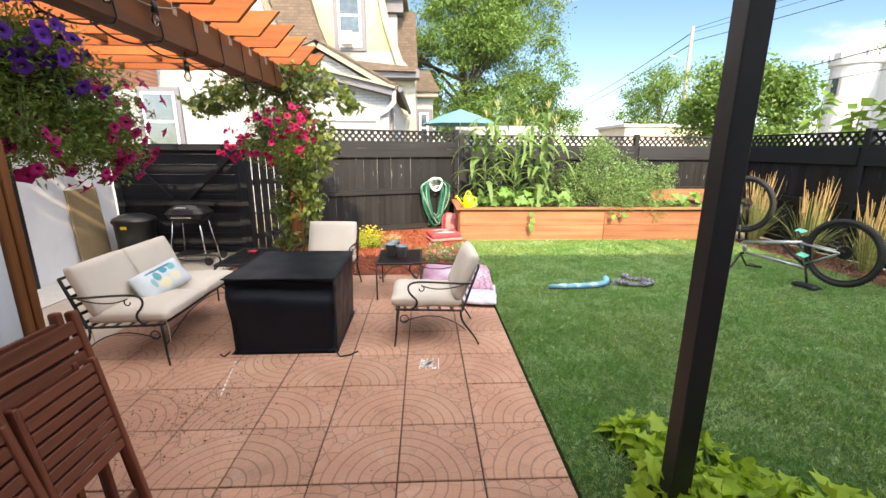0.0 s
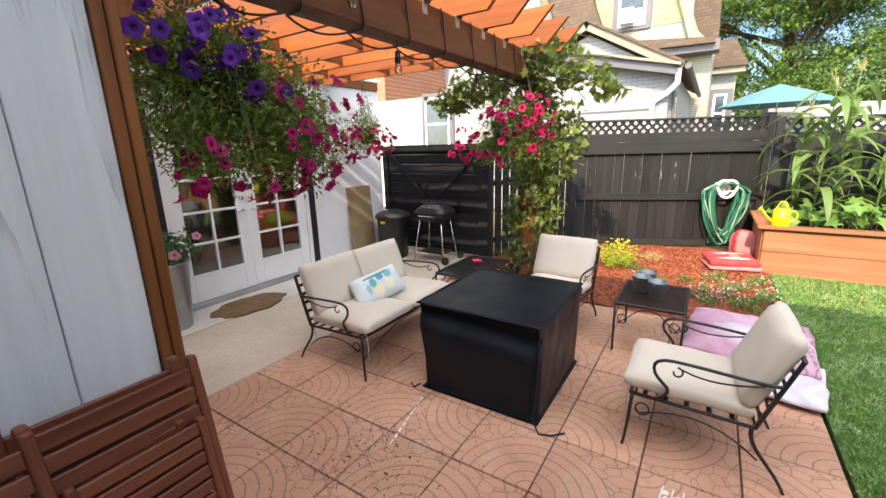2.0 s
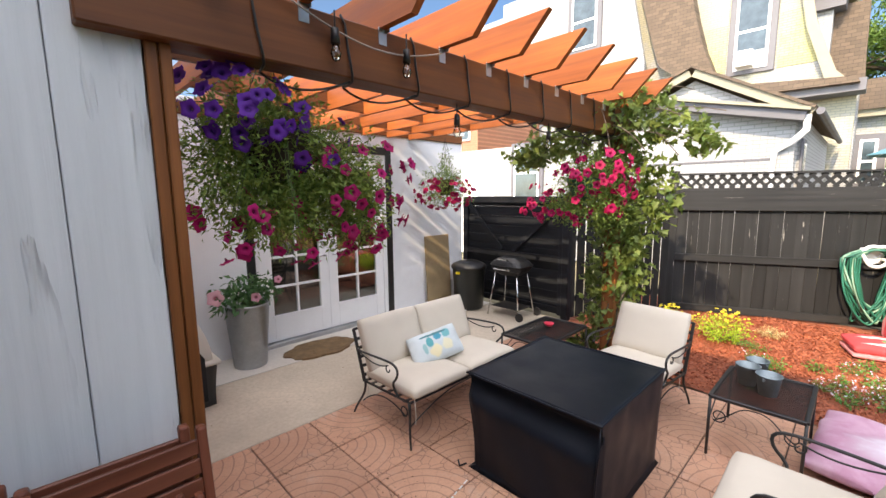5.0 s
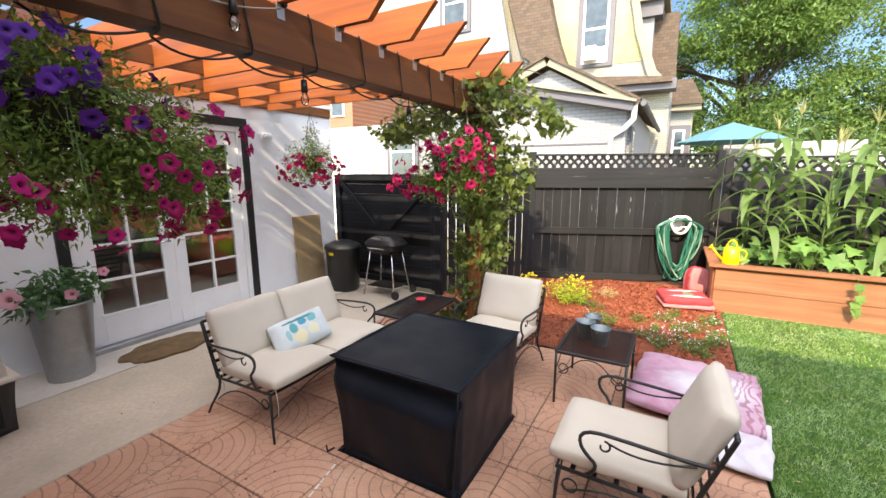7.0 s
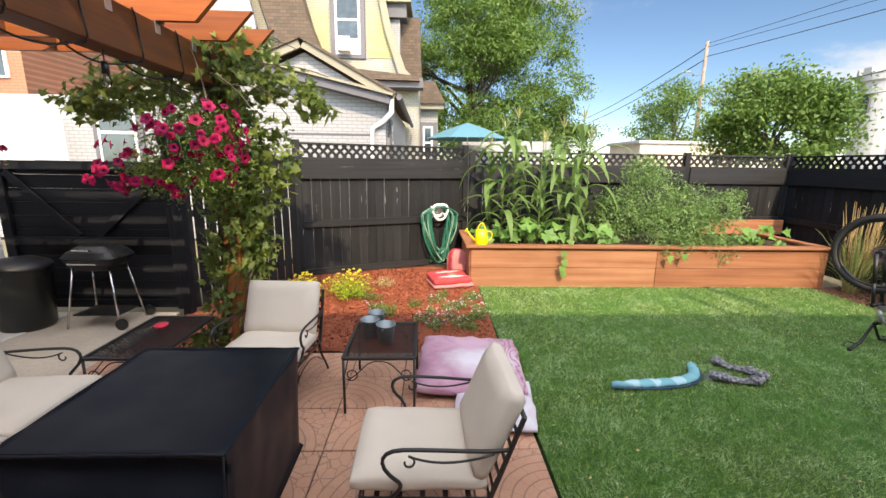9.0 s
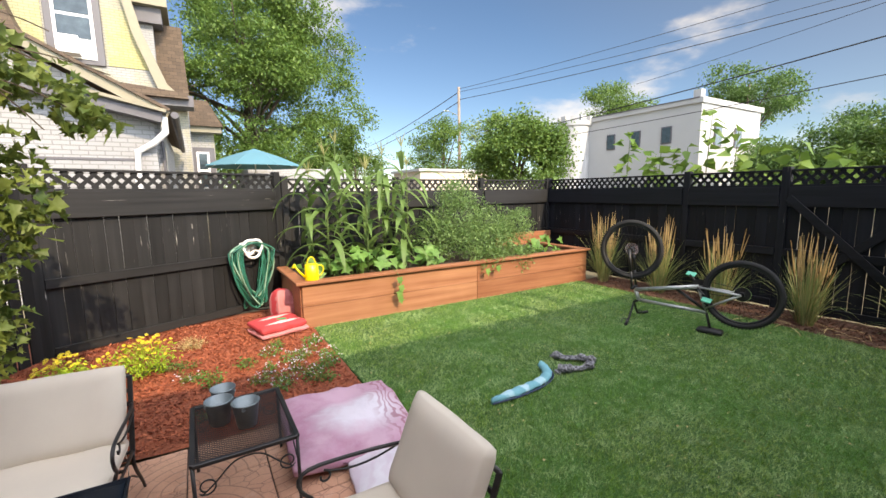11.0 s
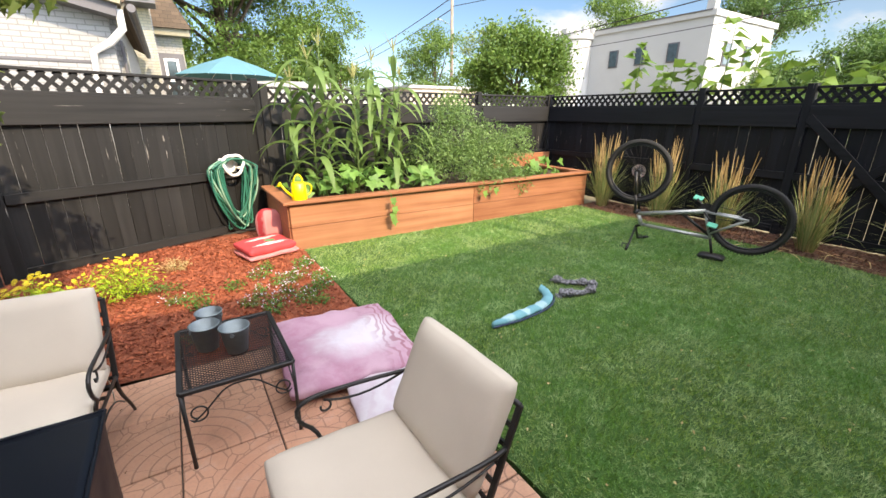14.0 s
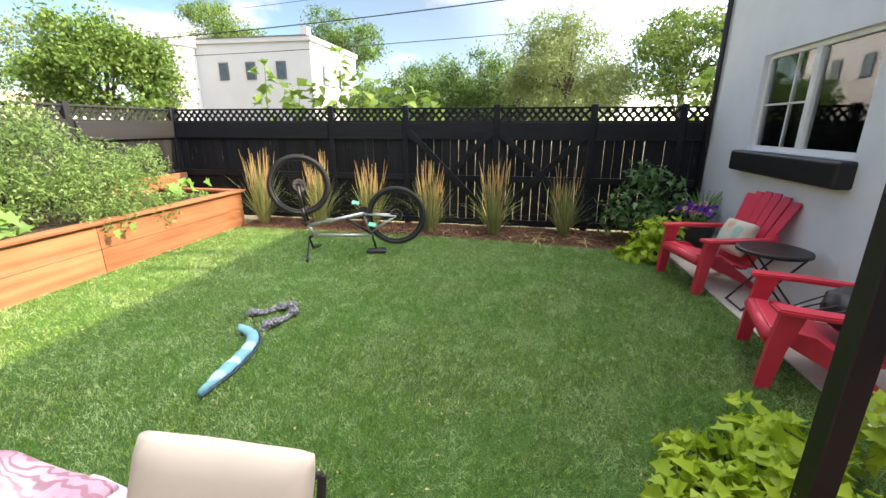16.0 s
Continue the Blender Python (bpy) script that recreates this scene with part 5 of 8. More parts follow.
LEAF_TREE = leafy("tree_leaves", (0.050, 0.115, 0.022), (0.185, 0.290, 0.062))
LEAF_DARK = leafy("dark_leaves", (0.045, 0.105, 0.028), (0.135, 0.240, 0.060))
LEAF_VINE = leafy("vine_leaves", (0.070, 0.125, 0.028), (0.255, 0.315, 0.080), through=0.4)
LEAF_PET = leafy("petunia_leaves", (0.075, 0.155, 0.026), (0.29, 0.39, 0.085))
LEAF_CORN = leafy("corn_leaves", (0.105, 0.200, 0.050), (0.280, 0.400, 0.135), through=0.4)
LEAF_TOM = leafy("tomato_leaves", (0.085, 0.180, 0.048), (0.260, 0.390, 0.130))
LEAF_SQ = leafy("squash_leaves", (0.102, 0.232, 0.051), (0.203, 0.377, 0.087))
LEAF_LIME = leafy("lime_leaves", (0.26, 0.42, 0.030), (0.46, 0.62, 0.06), through=0.35)
LEAF_GREEN = leafy("garden_leaves", (0.058, 0.174, 0.036), (0.174, 0.348, 0.072))
LEAF_DEEP = leafy("hydrangea_leaves", (0.043, 0.123, 0.043), (0.102, 0.217, 0.072))
PET_PURPLE = leafy("purple_petals", (0.075, 0.012, 0.19), (0.15, 0.03, 0.36), through=0.3)
PET_PINK = leafy("magenta_petals", (0.42, 0.010, 0.11), (0.68, 0.03, 0.22), through=0.3)
PET_RED = leafy("crimson_petals", (0.45, 0.008, 0.05), (0.70, 0.03, 0.14), through=0.3)
PET_SOFT = leafy("pale_pink_petals", (0.66, 0.28, 0.36), (0.78, 0.45, 0.50), through=0.3)
PET_YELLOW = leafy("yellow_petals", (0.72, 0.55, 0.02), (0.85, 0.74, 0.10), through=0.3)
PET_WHITE = leafy("pale_petals", (0.55, 0.50, 0.60), (0.75, 0.72, 0.78), through=0.3)
STRAW = leafy("straw_plumes", (0.44, 0.30, 0.13), (0.72, 0.55, 0.29), through=0.3)
LEAF_REED = leafy("reed_blades", (0.10, 0.20, 0.05), (0.42, 0.43, 0.19), through=0.3)
STEM = plain("green_stem", (0.09, 0.14, 0.04), 0.7)
BARK = plain("grey_brown_bark", (0.10, 0.075, 0.055), 0.9, var=0.3, scale=5, fine=30, bump=0.9, depth=0.02)


def petunia_mesh(s):
    """A trumpet flower with five ruffled lobes, opening to +z."""
    bm = bmesh.new()
    rings = []
    for r, z in ((0.10, -0.55), (0.16, -0.25), (0.35, 0.0), (0.75, 0.10), (1.0, 0.06)):
        ring = []
        for k in range(20):
            a = 2 * math.pi * k / 20
            lobe = 1 + (0.13 * math.cos(5 * a) * (r > 0.5))
            ruff = 0.09 * math.sin(10 * a + 1) * (r > 0.9)
            ring.append(bm.verts.new((s * r * lobe * math.cos(a), s * r * lobe * math.sin(a), s * (z + ruff))))
        rings.append(ring)
    for A, B in zip(rings, rings[1:]):
        for k in range(20):
            bm.faces.new((A[k], A[(k + 1) % 20], B[(k + 1) % 20], B[k]))
    me = bpy.data.meshes.new("flower")
    bm.to_mesh(me)
    bm.free()
    me.polygons.foreach_set("use_smooth", [True] * len(me.polygons))
    return me


def petal_material(name, lo, hi, throat):
    n = Nodes(name)
    sep = n.node("ShaderNodeSeparateXYZ")
    n.t.links.new(n.tc.outputs["Object"], sep.inputs[0])
    d = n.math("SQRT", n.math("ADD", n.math("MULTIPLY", sep.outputs[0], sep.outputs[0]), n.math("MULTIPLY", sep.outputs[1], sep.outputs[1])))
    r = n.node("ShaderNodeObjectInfo").outputs["Random"]
    c = n.mix(r, lo, hi)
    c = n.mix(n.range(d, 0.004, 0.016, 1, 0), c, throat)
    n.done(c, 0.6, 0, 0.3)
    tr = n.node("ShaderNodeBsdfTranslucent", Color=c)
    mx = n.node("ShaderNodeMixShader", Fac=0.3)
    n.t.links.new(n.b.outputs[0], mx.inputs[1])
    n.t.links.new(tr.outputs[0], mx.inputs[2])
    n.t.links.new(mx.outputs[0], n.out.inputs[0])
    return n.m


FM_PURPLE = petal_material("purple_flower", (0.07, 0.012, 0.20), (0.15, 0.03, 0.36), (0.03, 0.005, 0.09))
FM_PINK = petal_material("magenta_flower", (0.34, 0.007, 0.09), (0.56, 0.016, 0.18), (0.16, 0.0, 0.05))
FM_RED = petal_material("crimson_flower", (0.30, 0.005, 0.050), (0.50, 0.012, 0.11), (0.16, 0.0, 0.03))
FM_SOFT = petal_material("soft_pink_flower", (0.66, 0.28, 0.36), (0.80, 0.46, 0.52), (0.40, 0.05, 0.10))


def hang_basket(label, centre, blobs, leaves, leaf, mat, flowers, hook, pot_r, pot_mat, strands=60):
    """A hanging basket: pot, wires, trailing stems, leaves and flowers."""
    t = thing("hanging_basket", label, "hanging basket", centre, 0, "hanging baskets")
    part("pot", lathe([(0.0, -0.17), (pot_r * 0.62, -0.17), (pot_r, 0.02), (pot_r * 1.05, 0.03), (pot_r * 0.98, 0.04), (pot_r * 0.9, 0.0), (0, 0.0)], 24), pot_mat, t, smooth=True)
    for k in range(3):
        a = 2 * math.pi * k / 3 + 0.4
        part("wire", tube([(pot_r * math.cos(a), pot_r * math.sin(a), 0.03), (0, 0, hook)], 0.0025, 5), IRON, t)
    bm = bmesh.new()
    for i in range(strands):
        b = blobs[i % len(blobs)]
        d = rand_dirs(1)[0]
        e = Vector(b[:3]) + Vector((d[0] * b[3], d[1] * b[4], d[2] * b[5])) * 0.95
        st = Vector((d[0] * pot_r * 0.6, d[1] * pot_r * 0.6, 0.0))
        mid = st.lerp(e, 0.5) + Vector((0, 0, 0.10))
        tube(bez(st, st + Vector((d[0] * 0.1, d[1] * 0.1, 0.12)), mid, e, 6), 0.0022, 3, bm=bm)
    part("foliage_stem", bm, STEM, t)
    p, d = blob_points(leaves, blobs, 0.25)
    n = rand_dirs(leaves, 0.7)
    tg = d + rand_dirs(leaves) * 0.9
    part("leaves", leaf_cloud(p, n, tg, RNG.uniform(0.7, 1.3, leaves) * leaf, RNG.uniform(0.28, 0.46, leaves) * leaf), mat, t)
    for me, fm, cnt, fblobs, bias in flowers:
        p, d = blob_points(cnt, fblobs, 0.85)
        for q, w in zip(p, d):
            dirv = (Vector(w) + Vector(bias) + Vector(rand_dirs(1)[0]) * 0.35).normalized()
            o = part("flower", me, fm, t)
            o.matrix_basis = Matrix.Translation(q) @ dirv.to_track_quat("Z", "Y").to_matrix().to_4x4() @ Matrix.Scale(random.uniform(0.75, 1.15), 4)
    return t


POTBROWN = plain("brown_basket", (0.06, 0.04, 0.028), 0.8, var=0.3)
POTGREEN = plain("green_plastic", (0.01, 0.10, 0.05), 0.4)
me_a, me_b, me_c = petunia_mesh(0.033), petunia_mesh(0.034), petunia_mesh(0.034)
me_d, me_e = petunia_mesh(0.040), petunia_mesh(0.038)
B1 = [(0.02, -0.05, 0.08, 0.26, 0.30, 0.20), (0.05, 0.18, -0.12, 0.28, 0.34, 0.26), (0.0, -0.18, -0.10, 0.22, 0.24, 0.26), (0.05, 0.36, -0.30, 0.20, 0.24, 0.26), (0.0, 0.0, -0.30, 0.26, 0.36, 0.22)]
hang_basket("hanging basket of purple and magenta petunias below the beam", (-1.72, 1.98, 2.02), B1, 15000, 0.031, LEAF_PET,
            [(me_a, FM_PURPLE, 62, [(0.06, -0.14, 0.12, 0.27, 0.27, 0.17)], (0.5, -0.2, 0.3)), (me_a, FM_PURPLE, 9, [(0.1, 0.12, 0.02, 0.22, 0.26, 0.14)], (0.6, 0, 0.2)),
             (me_b, FM_PINK, 100, [(0.06, 0.38, -0.22, 0.27, 0.36, 0.30), (0.06, 0.05, -0.42, 0.22, 0.36, 0.14)], (0.6, 0.1, -0.1)), (me_b, FM_PINK, 8, [(0.05, -0.30, -0.32, 0.18, 0.20, 0.20)], (0.5, 0, 0))], 0.46, 0.17, POTBROWN, 120)
B2 = [(0.05, 0, 0.10, 0.34, 0.28, 0.22), (0.05, 0, -0.17, 0.42, 0.34, 0.26), (-0.15, -0.05, -0.2, 0.2, 0.2, 0.15)]
hang_basket("hanging basket of crimson petunias on the vine post", (-1.56, 4.64, 1.86), B2, 4200, 0.034, LEAF_PET,
            [(me_c, FM_RED, 150, [(0.06, -0.08, -0.08, 0.44, 0.38, 0.28), (-0.20, -0.14, -0.24, 0.32, 0.28, 0.18), (0.18, -0.06, 0.08, 0.36, 0.32, 0.20)], (0.25, -0.4, 0.0))], 0.45, 0.14, POTGREEN, 50)
hang_basket("hanging basket of crimson petunias near the grill", (-3.90, 5.25, 1.92), [(0, 0, 0.05, 0.34, 0.38, 0.20), (0, 0, -0.17, 0.38, 0.44, 0.18), (0, 0, 0.28, 0.10, 0.10, 0.20)], 2600, 0.036, LEAF_PET,
            [(me_c, FM_RED, 90, [(0.0, 0.0, -0.16, 0.40, 0.46, 0.24)], (0.35, -0.5, -0.1))], 0.60, 0.13, POTBROWN, 40)

# ---- vine on the post ----
vn = thing("grape_vine", "grape vine climbing the pergola post and beam", "vine", (-1.5, 5.2, 0))
bm = bmesh.new()
for k in range(6):
    pts = []
    for i in range(26):
        z = 0.02 + i * 0.098
        a = 0.9 * i + k * 1.05
        r = 0.10 + 0.03 * math.sin(i * 1.3 + k)
        pts.append((r * math.cos(a * 0.35 + k), r * math.sin(a * 0.35 + k), z))
    tube(pts, 0.010, 5, bm=bm, r2=0.005)
for k in range(24):
    a = random.uniform(0, 6.28)
    st = Vector((0, random.uniform(-0.6, 0.2), random.uniform(2.1, 2.6)))
    e = st + Vector((math.cos(a) * random.uniform(0.4, 1.0), math.sin(a) * random.uniform(0.3, 0.7), random.uniform(-0.45, 0.25)))
    tube(bez(st, st.lerp(e, 0.3) + Vector((0, 0, 0.15)), st.lerp(e, 0.7) + Vector((0, 0, 0.1)), e, 6), 0.004, 4, bm=bm)
part("climbing_stem", bm, BARK, vn)
VB = [(-0.2, 0.06, 0.35, 0.15, 0.15, 0.35), (-0.15, 0.06, 0.9, 0.2, 0.2, 0.38), (0.16, 0.12, 1.1, 0.16, 0.16, 0.4), (0.03, -0.02, 1.45, 0.30, 0.28, 0.45), (0.05, 0.0, 2.0, 0.38, 0.38, 0.35), (0.0, -0.15, 2.45, 0.52, 0.5, 0.26), (0.48, 0.15, 2.36, 0.30, 0.28, 0.18), (0.70, 0.2, 2.20, 0.17, 0.22, 0.14), (-0.6, -0.1, 2.28, 0.40, 0.4, 0.20), (-0.95, -0.1, 2.15, 0.26, 0.3, 0.14), (0.1, 0.1, 2.65, 0.35, 0.4, 0.14), (-0.3, 0.0, 0.15, 0.25, 0.25, 0.15), (0.35, 0.1, 1.7, 0.2, 0.2, 0.4)]
VB += [(0.0, 0.04, 0.6, 0.24, 0.22, 0.5), (0.05, 0.0, 1.2, 0.26, 0.24, 0.5), (0.0, 0.02, 1.7, 0.30, 0.28, 0.4)]
p, d = blob_points(3900, VB, 0.35)
part("leaves", leaf_cloud(p, rand_dirs(3900, 0.5) + d * 0.6, rand_dirs(3900) + np.array([0, 0, -0.6]), RNG.uniform(0.045, 0.10, 3900), RNG.uniform(0.045, 0.10, 3900), 0.3, 0.2, "lobed"), LEAF_VINE, vn)

# ---- plants in the raised planter ----
def blade(bm, base, dirv, length, width, droop, twist=0.0, n=7):
    """A long arching strap leaf with a keel."""
    d = Vector(dirv).normalized()
    side = d.cross(Vector((0, 0, 1)))
    if side.length < 1e-3:
        side = Vector((1, 0, 0))
    side.normalize()
    prev = None
    p = Vector(base)
    h = d.copy()
    for i in range(n + 1):
        t = i / n
        w = width * (math.sin(math.pi * min(1, 0.18 + 0.82 * t)) ** 0.8) * 0.5
        sd = (side * math.cos(twist * t) + Vector((0, 0, 1)) * math.sin(twist * t))
        row = [bm.verts.new(p - sd * w + Vector((0, 0, w * 0.35))), bm.verts.new(p), bm.verts.new(p + sd * w + Vector((0, 0, w * 0.35)))]
        if prev:
            bm.faces.new((prev[0], prev[1], row[1], row[0]))
            bm.faces.new((prev[1], prev[2], row[2], row[1]))
        prev = row
        h = (h + Vector((0, 0, -droop / n))).normalized()
        p = p + h * (length / n)


TASSEL = leafy("corn_tassel", (0.34, 0.34, 0.12), (0.52, 0.50, 0.24), through=0.3)


def corn(at, height, seed):
    rnd = random.Random(seed)
    t = thing("corn_plant", "tall green corn stalk with a pale tassel in the planter", "corn", at, rnd.uniform(0, 360), "corn plants")
    part("stalk", tube([(0, 0, 0), (0.01, 0, height * 0.4), (0.0, 0.015, height * 0.8), (0.01, 0.0, height)], 0.014, 7, r2=0.005), STEM, t, smooth=True)
    for i in range(17):
        z = height * (0.06 + 0.050 * i)
        a = (i % 2) * math.pi + rnd.uniform(-0.6, 0.6)
        bm = bmesh.new()
        blade(bm, (0, 0, z), (math.cos(a), math.sin(a), rnd.uniform(1.0, 1.8)), rnd.uniform(0.55, 0.95), rnd.uniform(0.07, 0.105), rnd.uniform(1.7, 3.2), rnd.uniform(-0.5, 0.5), 9)
        part("leaf", bm, LEAF_CORN, t, smooth=True)
    bm = bmesh.new()
    for i in range(11):
        a = rnd.uniform(0, 6.28)
        blade(bm, (0.01, 0, height - 0.04), (math.cos(a) * 0.5, math.sin(a) * 0.5, 1.3), rnd.uniform(0.16, 0.30), 0.012, rnd.uniform(0.2, 0.9), 0, 5)
    part("tassel", bm, TASSEL, t, "pale straw tassel")


for k, (x, y, h) in enumerate(((1.30, 7.95, 1.75), (1.55, 8.25, 1.95), (1.85, 7.85, 1.55), (2.25, 8.15, 1.80), (2.45, 7.85, 1.90), (2.05, 8.4, 1.6), (1.15, 8.3, 1.5), (2.75, 8.3, 1.65))):
    corn((x, y, 0.53), h, k)

sb = thing("tomato_plants", "dense bushy tomato plants over the planter edge", "tomato plants", (3.7, 8.0, 0.53), kind="stuff")
TB = [(0, 0.1, 0.75, 0.55, 0.45, 0.55), (-0.55, 0.1, 0.45, 0.45, 0.45, 0.5), (0.55, 0.05, 0.55, 0.5, 0.45, 0.45), (0.2, -0.35, 0.35, 0.7, 0.35, 0.35), (1.0, -0.1, 0.55, 0.4, 0.4, 0.3), (0.75, -0.5, 0.05, 0.45, 0.22, 0.28), (0.1, -0.55, 0.1, 0.4, 0.22, 0.25), (-0.1, 0.2, 1.15, 0.35, 0.3, 0.3), (1.25, 0.0, 0.8, 0.2, 0.2, 0.1)]
bm = bmesh.new()
for i in range(60):
    b = TB[i % len(TB)]
    d = rand_dirs(1)[0]
    e = Vector(b[:3]) + Vector((d[0] * b[3], d[1] * b[4], abs(d[2]) * b[5]))
    st = Vector((b[0] * 0.6, max(-0.3, b[1] * 0.5), 0.0))
    tube(bez(st, st + Vector((0, 0, 0.3)), st.lerp(e, 0.7) + Vector((0, 0, 0.1)), e, 6), 0.005, 4, bm=bm, r2=0.002)
part("stem", bm, STEM, sb)
N = 13000
p, d = blob_points(N, TB, 0.45)
part("leaves", leaf_cloud(p, rand_dirs(N, 0.6) + d * 0.7, rand_dirs(N) + d * 0.5 + np.array([0, 0, -0.3]), RNG.uniform(0.035, 0.075, N), RNG.uniform(0.014, 0.03, N)), LEAF_TOM, sb)

sq = thing("squash_plants", "broad leaved squash plants trailing in the planter", "squash plants", (1.7, 7.7, 0.53))
N = 150
x = np.concatenate([RNG.uniform(-0.75, 1.35, 110), RNG.uniform(2.7, 4.0, 40)])
y = RNG.uniform(-0.22, 0.45, N)
z = 0.10 + 0.26 * RNG.random(N) - np.where(x > 2, 0.04, 0)
pos = np.stack([x, y, z], 1)
part("leaves", leaf_cloud(pos, rand_dirs(N, 2.0) + np.array([0, -0.7, 0]), rand_dirs(N) * 1.0 + np.array([0, -0.8, 0]), RNG.uniform(0.11, 0.20, N), RNG.uniform(0.13, 0.22, N), 0.15, 0.3, "lobed"), LEAF_SQ, sq)
bm = bmesh.new()
for q in pos:
    tube(bez((q[0] * 0.97, q[1] + 0.1, 0), (q[0], q[1] + 0.1, 0.1), (q[0], q[1] + 0.02, q[2] * 0.7), tuple(q), 4), 0.004, 4, bm=bm)
part("stem", bm, STEM, sq)["kind"] = "stuff"
bm = bmesh.new()
tube([(0.35, -0.30, 0.12), (0.37, -0.43, 0.06), (0.38, -0.45, -0.12), (0.36, -0.44, -0.25)], 0.005, 5, bm=bm)
part("runner", bm, STEM, sq)
rp = np.array([(0.37, -0.46, 0.02), (0.39, -0.46, -0.10), (0.36, -0.455, -0.18), (0.38, -0.45, -0.26), (1.9, -0.46, -0.03), (2.1, -0.47, 0.0)])
part("runner_leaves", leaf_cloud(rp, np.array([[0, -1, 0.3]] * 6), np.array([[0.2, 0, -1]] * 6), 0.12, 0.11, 0.15, 0.2, "lobed"), LEAF_SQ, sq)

# ---- feather reed grass along the east fence ----
def reed(at, height, seed, blades=210, plumes=46):
    rnd = random.Random(seed)
    t = thing("feather_grass", "clump of feather reed grass with straw plumes", "ornamental grass", at, rnd.uniform(0, 360), "feather grasses")
    bm = bmesh.new()
    for i in range(blades):
        a, sp = rnd.uniform(0, 6.28), rnd.random() ** 1.3
        blade(bm, (0.10 * math.cos(a) * rnd.random(), 0.10 * math.sin(a) * rnd.random(), 0), (math.cos(a) * sp * 0.7, math.sin(a) * sp * 0.7, 1.6), height * rnd.uniform(0.40, 0.85), 0.010, rnd.uniform(0.3, 2.4) * sp, 0, 6)
    part("blades", bm, LEAF_REED, t)
    bm, bs = bmesh.new(), bmesh.new()
    for i in range(plumes):
        a, sp = rnd.uniform(0, 6.28), rnd.random()
        d = Vector((math.cos(a) * sp * 0.20, math.sin(a) * sp * 0.20, 1)).normalized()
        st = Vector((0.08 * math.cos(a), 0.08 * math.sin(a), 0.0))
        L = height * rnd.uniform(0.66, 1.04)
        tube([st, st + d * L * 0.72], 0.0018, 3, bm=bs)
        bend = Vector((rnd.uniform(-0.03, 0.03), rnd.uniform(-0.03, 0.03), 0))
        tube([st + d * L * 0.70, st + d * L * 0.78 + bend * 0.2, st + d * L * 0.9 + bend * 0.6, st + d * L + bend], rnd.uniform(0.006, 0.010), 5, bm=bm, r2=0.002)
    part("stalks", bs, STRAW, t)
    part("plumes", bm, STRAW, t, "straw coloured seed plumes")


for k, (x, y, h) in enumerate(((6.22, 7.10, 1.30), (6.24, 6.02, 1.25), (6.28, 5.10, 1.12), (6.18, 4.05, 1.12), (6.20, 3.02, 1.16), (6.32, 1.92, 1.10))):
    reed((x, y, 0.0), h, k, plumes=46 if k != 5 else 20)


def shrub(name, label, category, at, blobs, n, size, mat, stems=14, shape="oval", ratio=0.6, up=0.8, shell=0.4, kind=""):
    t = thing(name, label, category, at, kind=kind)
    bm = bmesh.new()
    for i in range(stems):
        b = blobs[i % len(blobs)]
        d = rand_dirs(1)[0]
        e = Vector(b[:3]) + Vector((d[0] * b[3], d[1] * b[4], d[2] * b[5])) * 0.8
        tube(bez((0, 0, 0), (0, 0, max(0.02, e.z * 0.4)), e * 0.7, e, 5), 0.005, 4, bm=bm, r2=0.002)
    part("foliage_stem", bm, STEM, t)
    p, d = blob_points(n, blobs, shell)
    part("leaves", leaf_cloud(p, rand_dirs(n, up) + d * 0.5, rand_dirs(n) + d * 0.8 + np.array([0, 0, -0.2]), RNG.uniform(0.7, 1.25, n) * size, RNG.uniform(0.8, 1.1, n) * size * ratio, 0.2, 0.25, shape), mat, t)
    return t


hb = shrub("hibiscus", "leafy hibiscus with pink blooms in the steel pot", "plant", (-4.19, 2.62, 0.61), [(0, 0, 0.22, 0.26, 0.30, 0.16), (0.05, -0.15, 0.12, 0.2, 0.24, 0.12), (0, 0.18, 0.15, 0.18, 0.2, 0.12)], 420, 0.075, LEAF_DEEP, 16, up=1.0)
for q, s in (((0.16, -0.33, 0.20), 1.9), ((0.22, 0.02, 0.16), 1.2), ((0.1, 0.30, 0.28), 1.0)):
    part("flower", me_d, FM_SOFT, hb).matrix_basis = Matrix.Translation(q) @ Vector((0.8, -0.5, 0.2)).to_track_quat("Z", "Y").to_matrix().to_4x4() @ Matrix.Scale(s, 4)

shrub("sweet_potato_vine", "lime green sweet potato vine by the post", "plant", (1.50, 1.34, 0.0), [(0, -0.05, 0.09, 0.34, 0.26, 0.08), (0.3, -0.1, 0.1, 0.3, 0.25, 0.09), (-0.2, 0.10, 0.09, 0.2, 0.2, 0.08), (0.15, -0.35, 0.30, 0.10, 0.10, 0.22), (-0.12, 0.36, 0.10, 0.24, 0.26, 0.07), (-0.22, 0.56, 0.06, 0.11, 0.12, 0.04), (0.08, 0.30, 0.07, 0.24, 0.24, 0.06)], 480, 0.11, LEAF_LIME, 24, "lobed", 0.95, 1.6)
shrub("sweet_potato_vine", "lime green sweet potato vine spilling on the turf", "plant", (5.30, 0.84, 0.0), [(0, 0, 0.38, 0.26, 0.24, 0.22), (0.0, 0.12, 0.18, 0.32, 0.24, 0.18), (-0.05, 0.28, 0.06, 0.28, 0.2, 0.06)], 420, 0.10, LEAF_LIME, 20, "lobed", 0.95, 1.2)
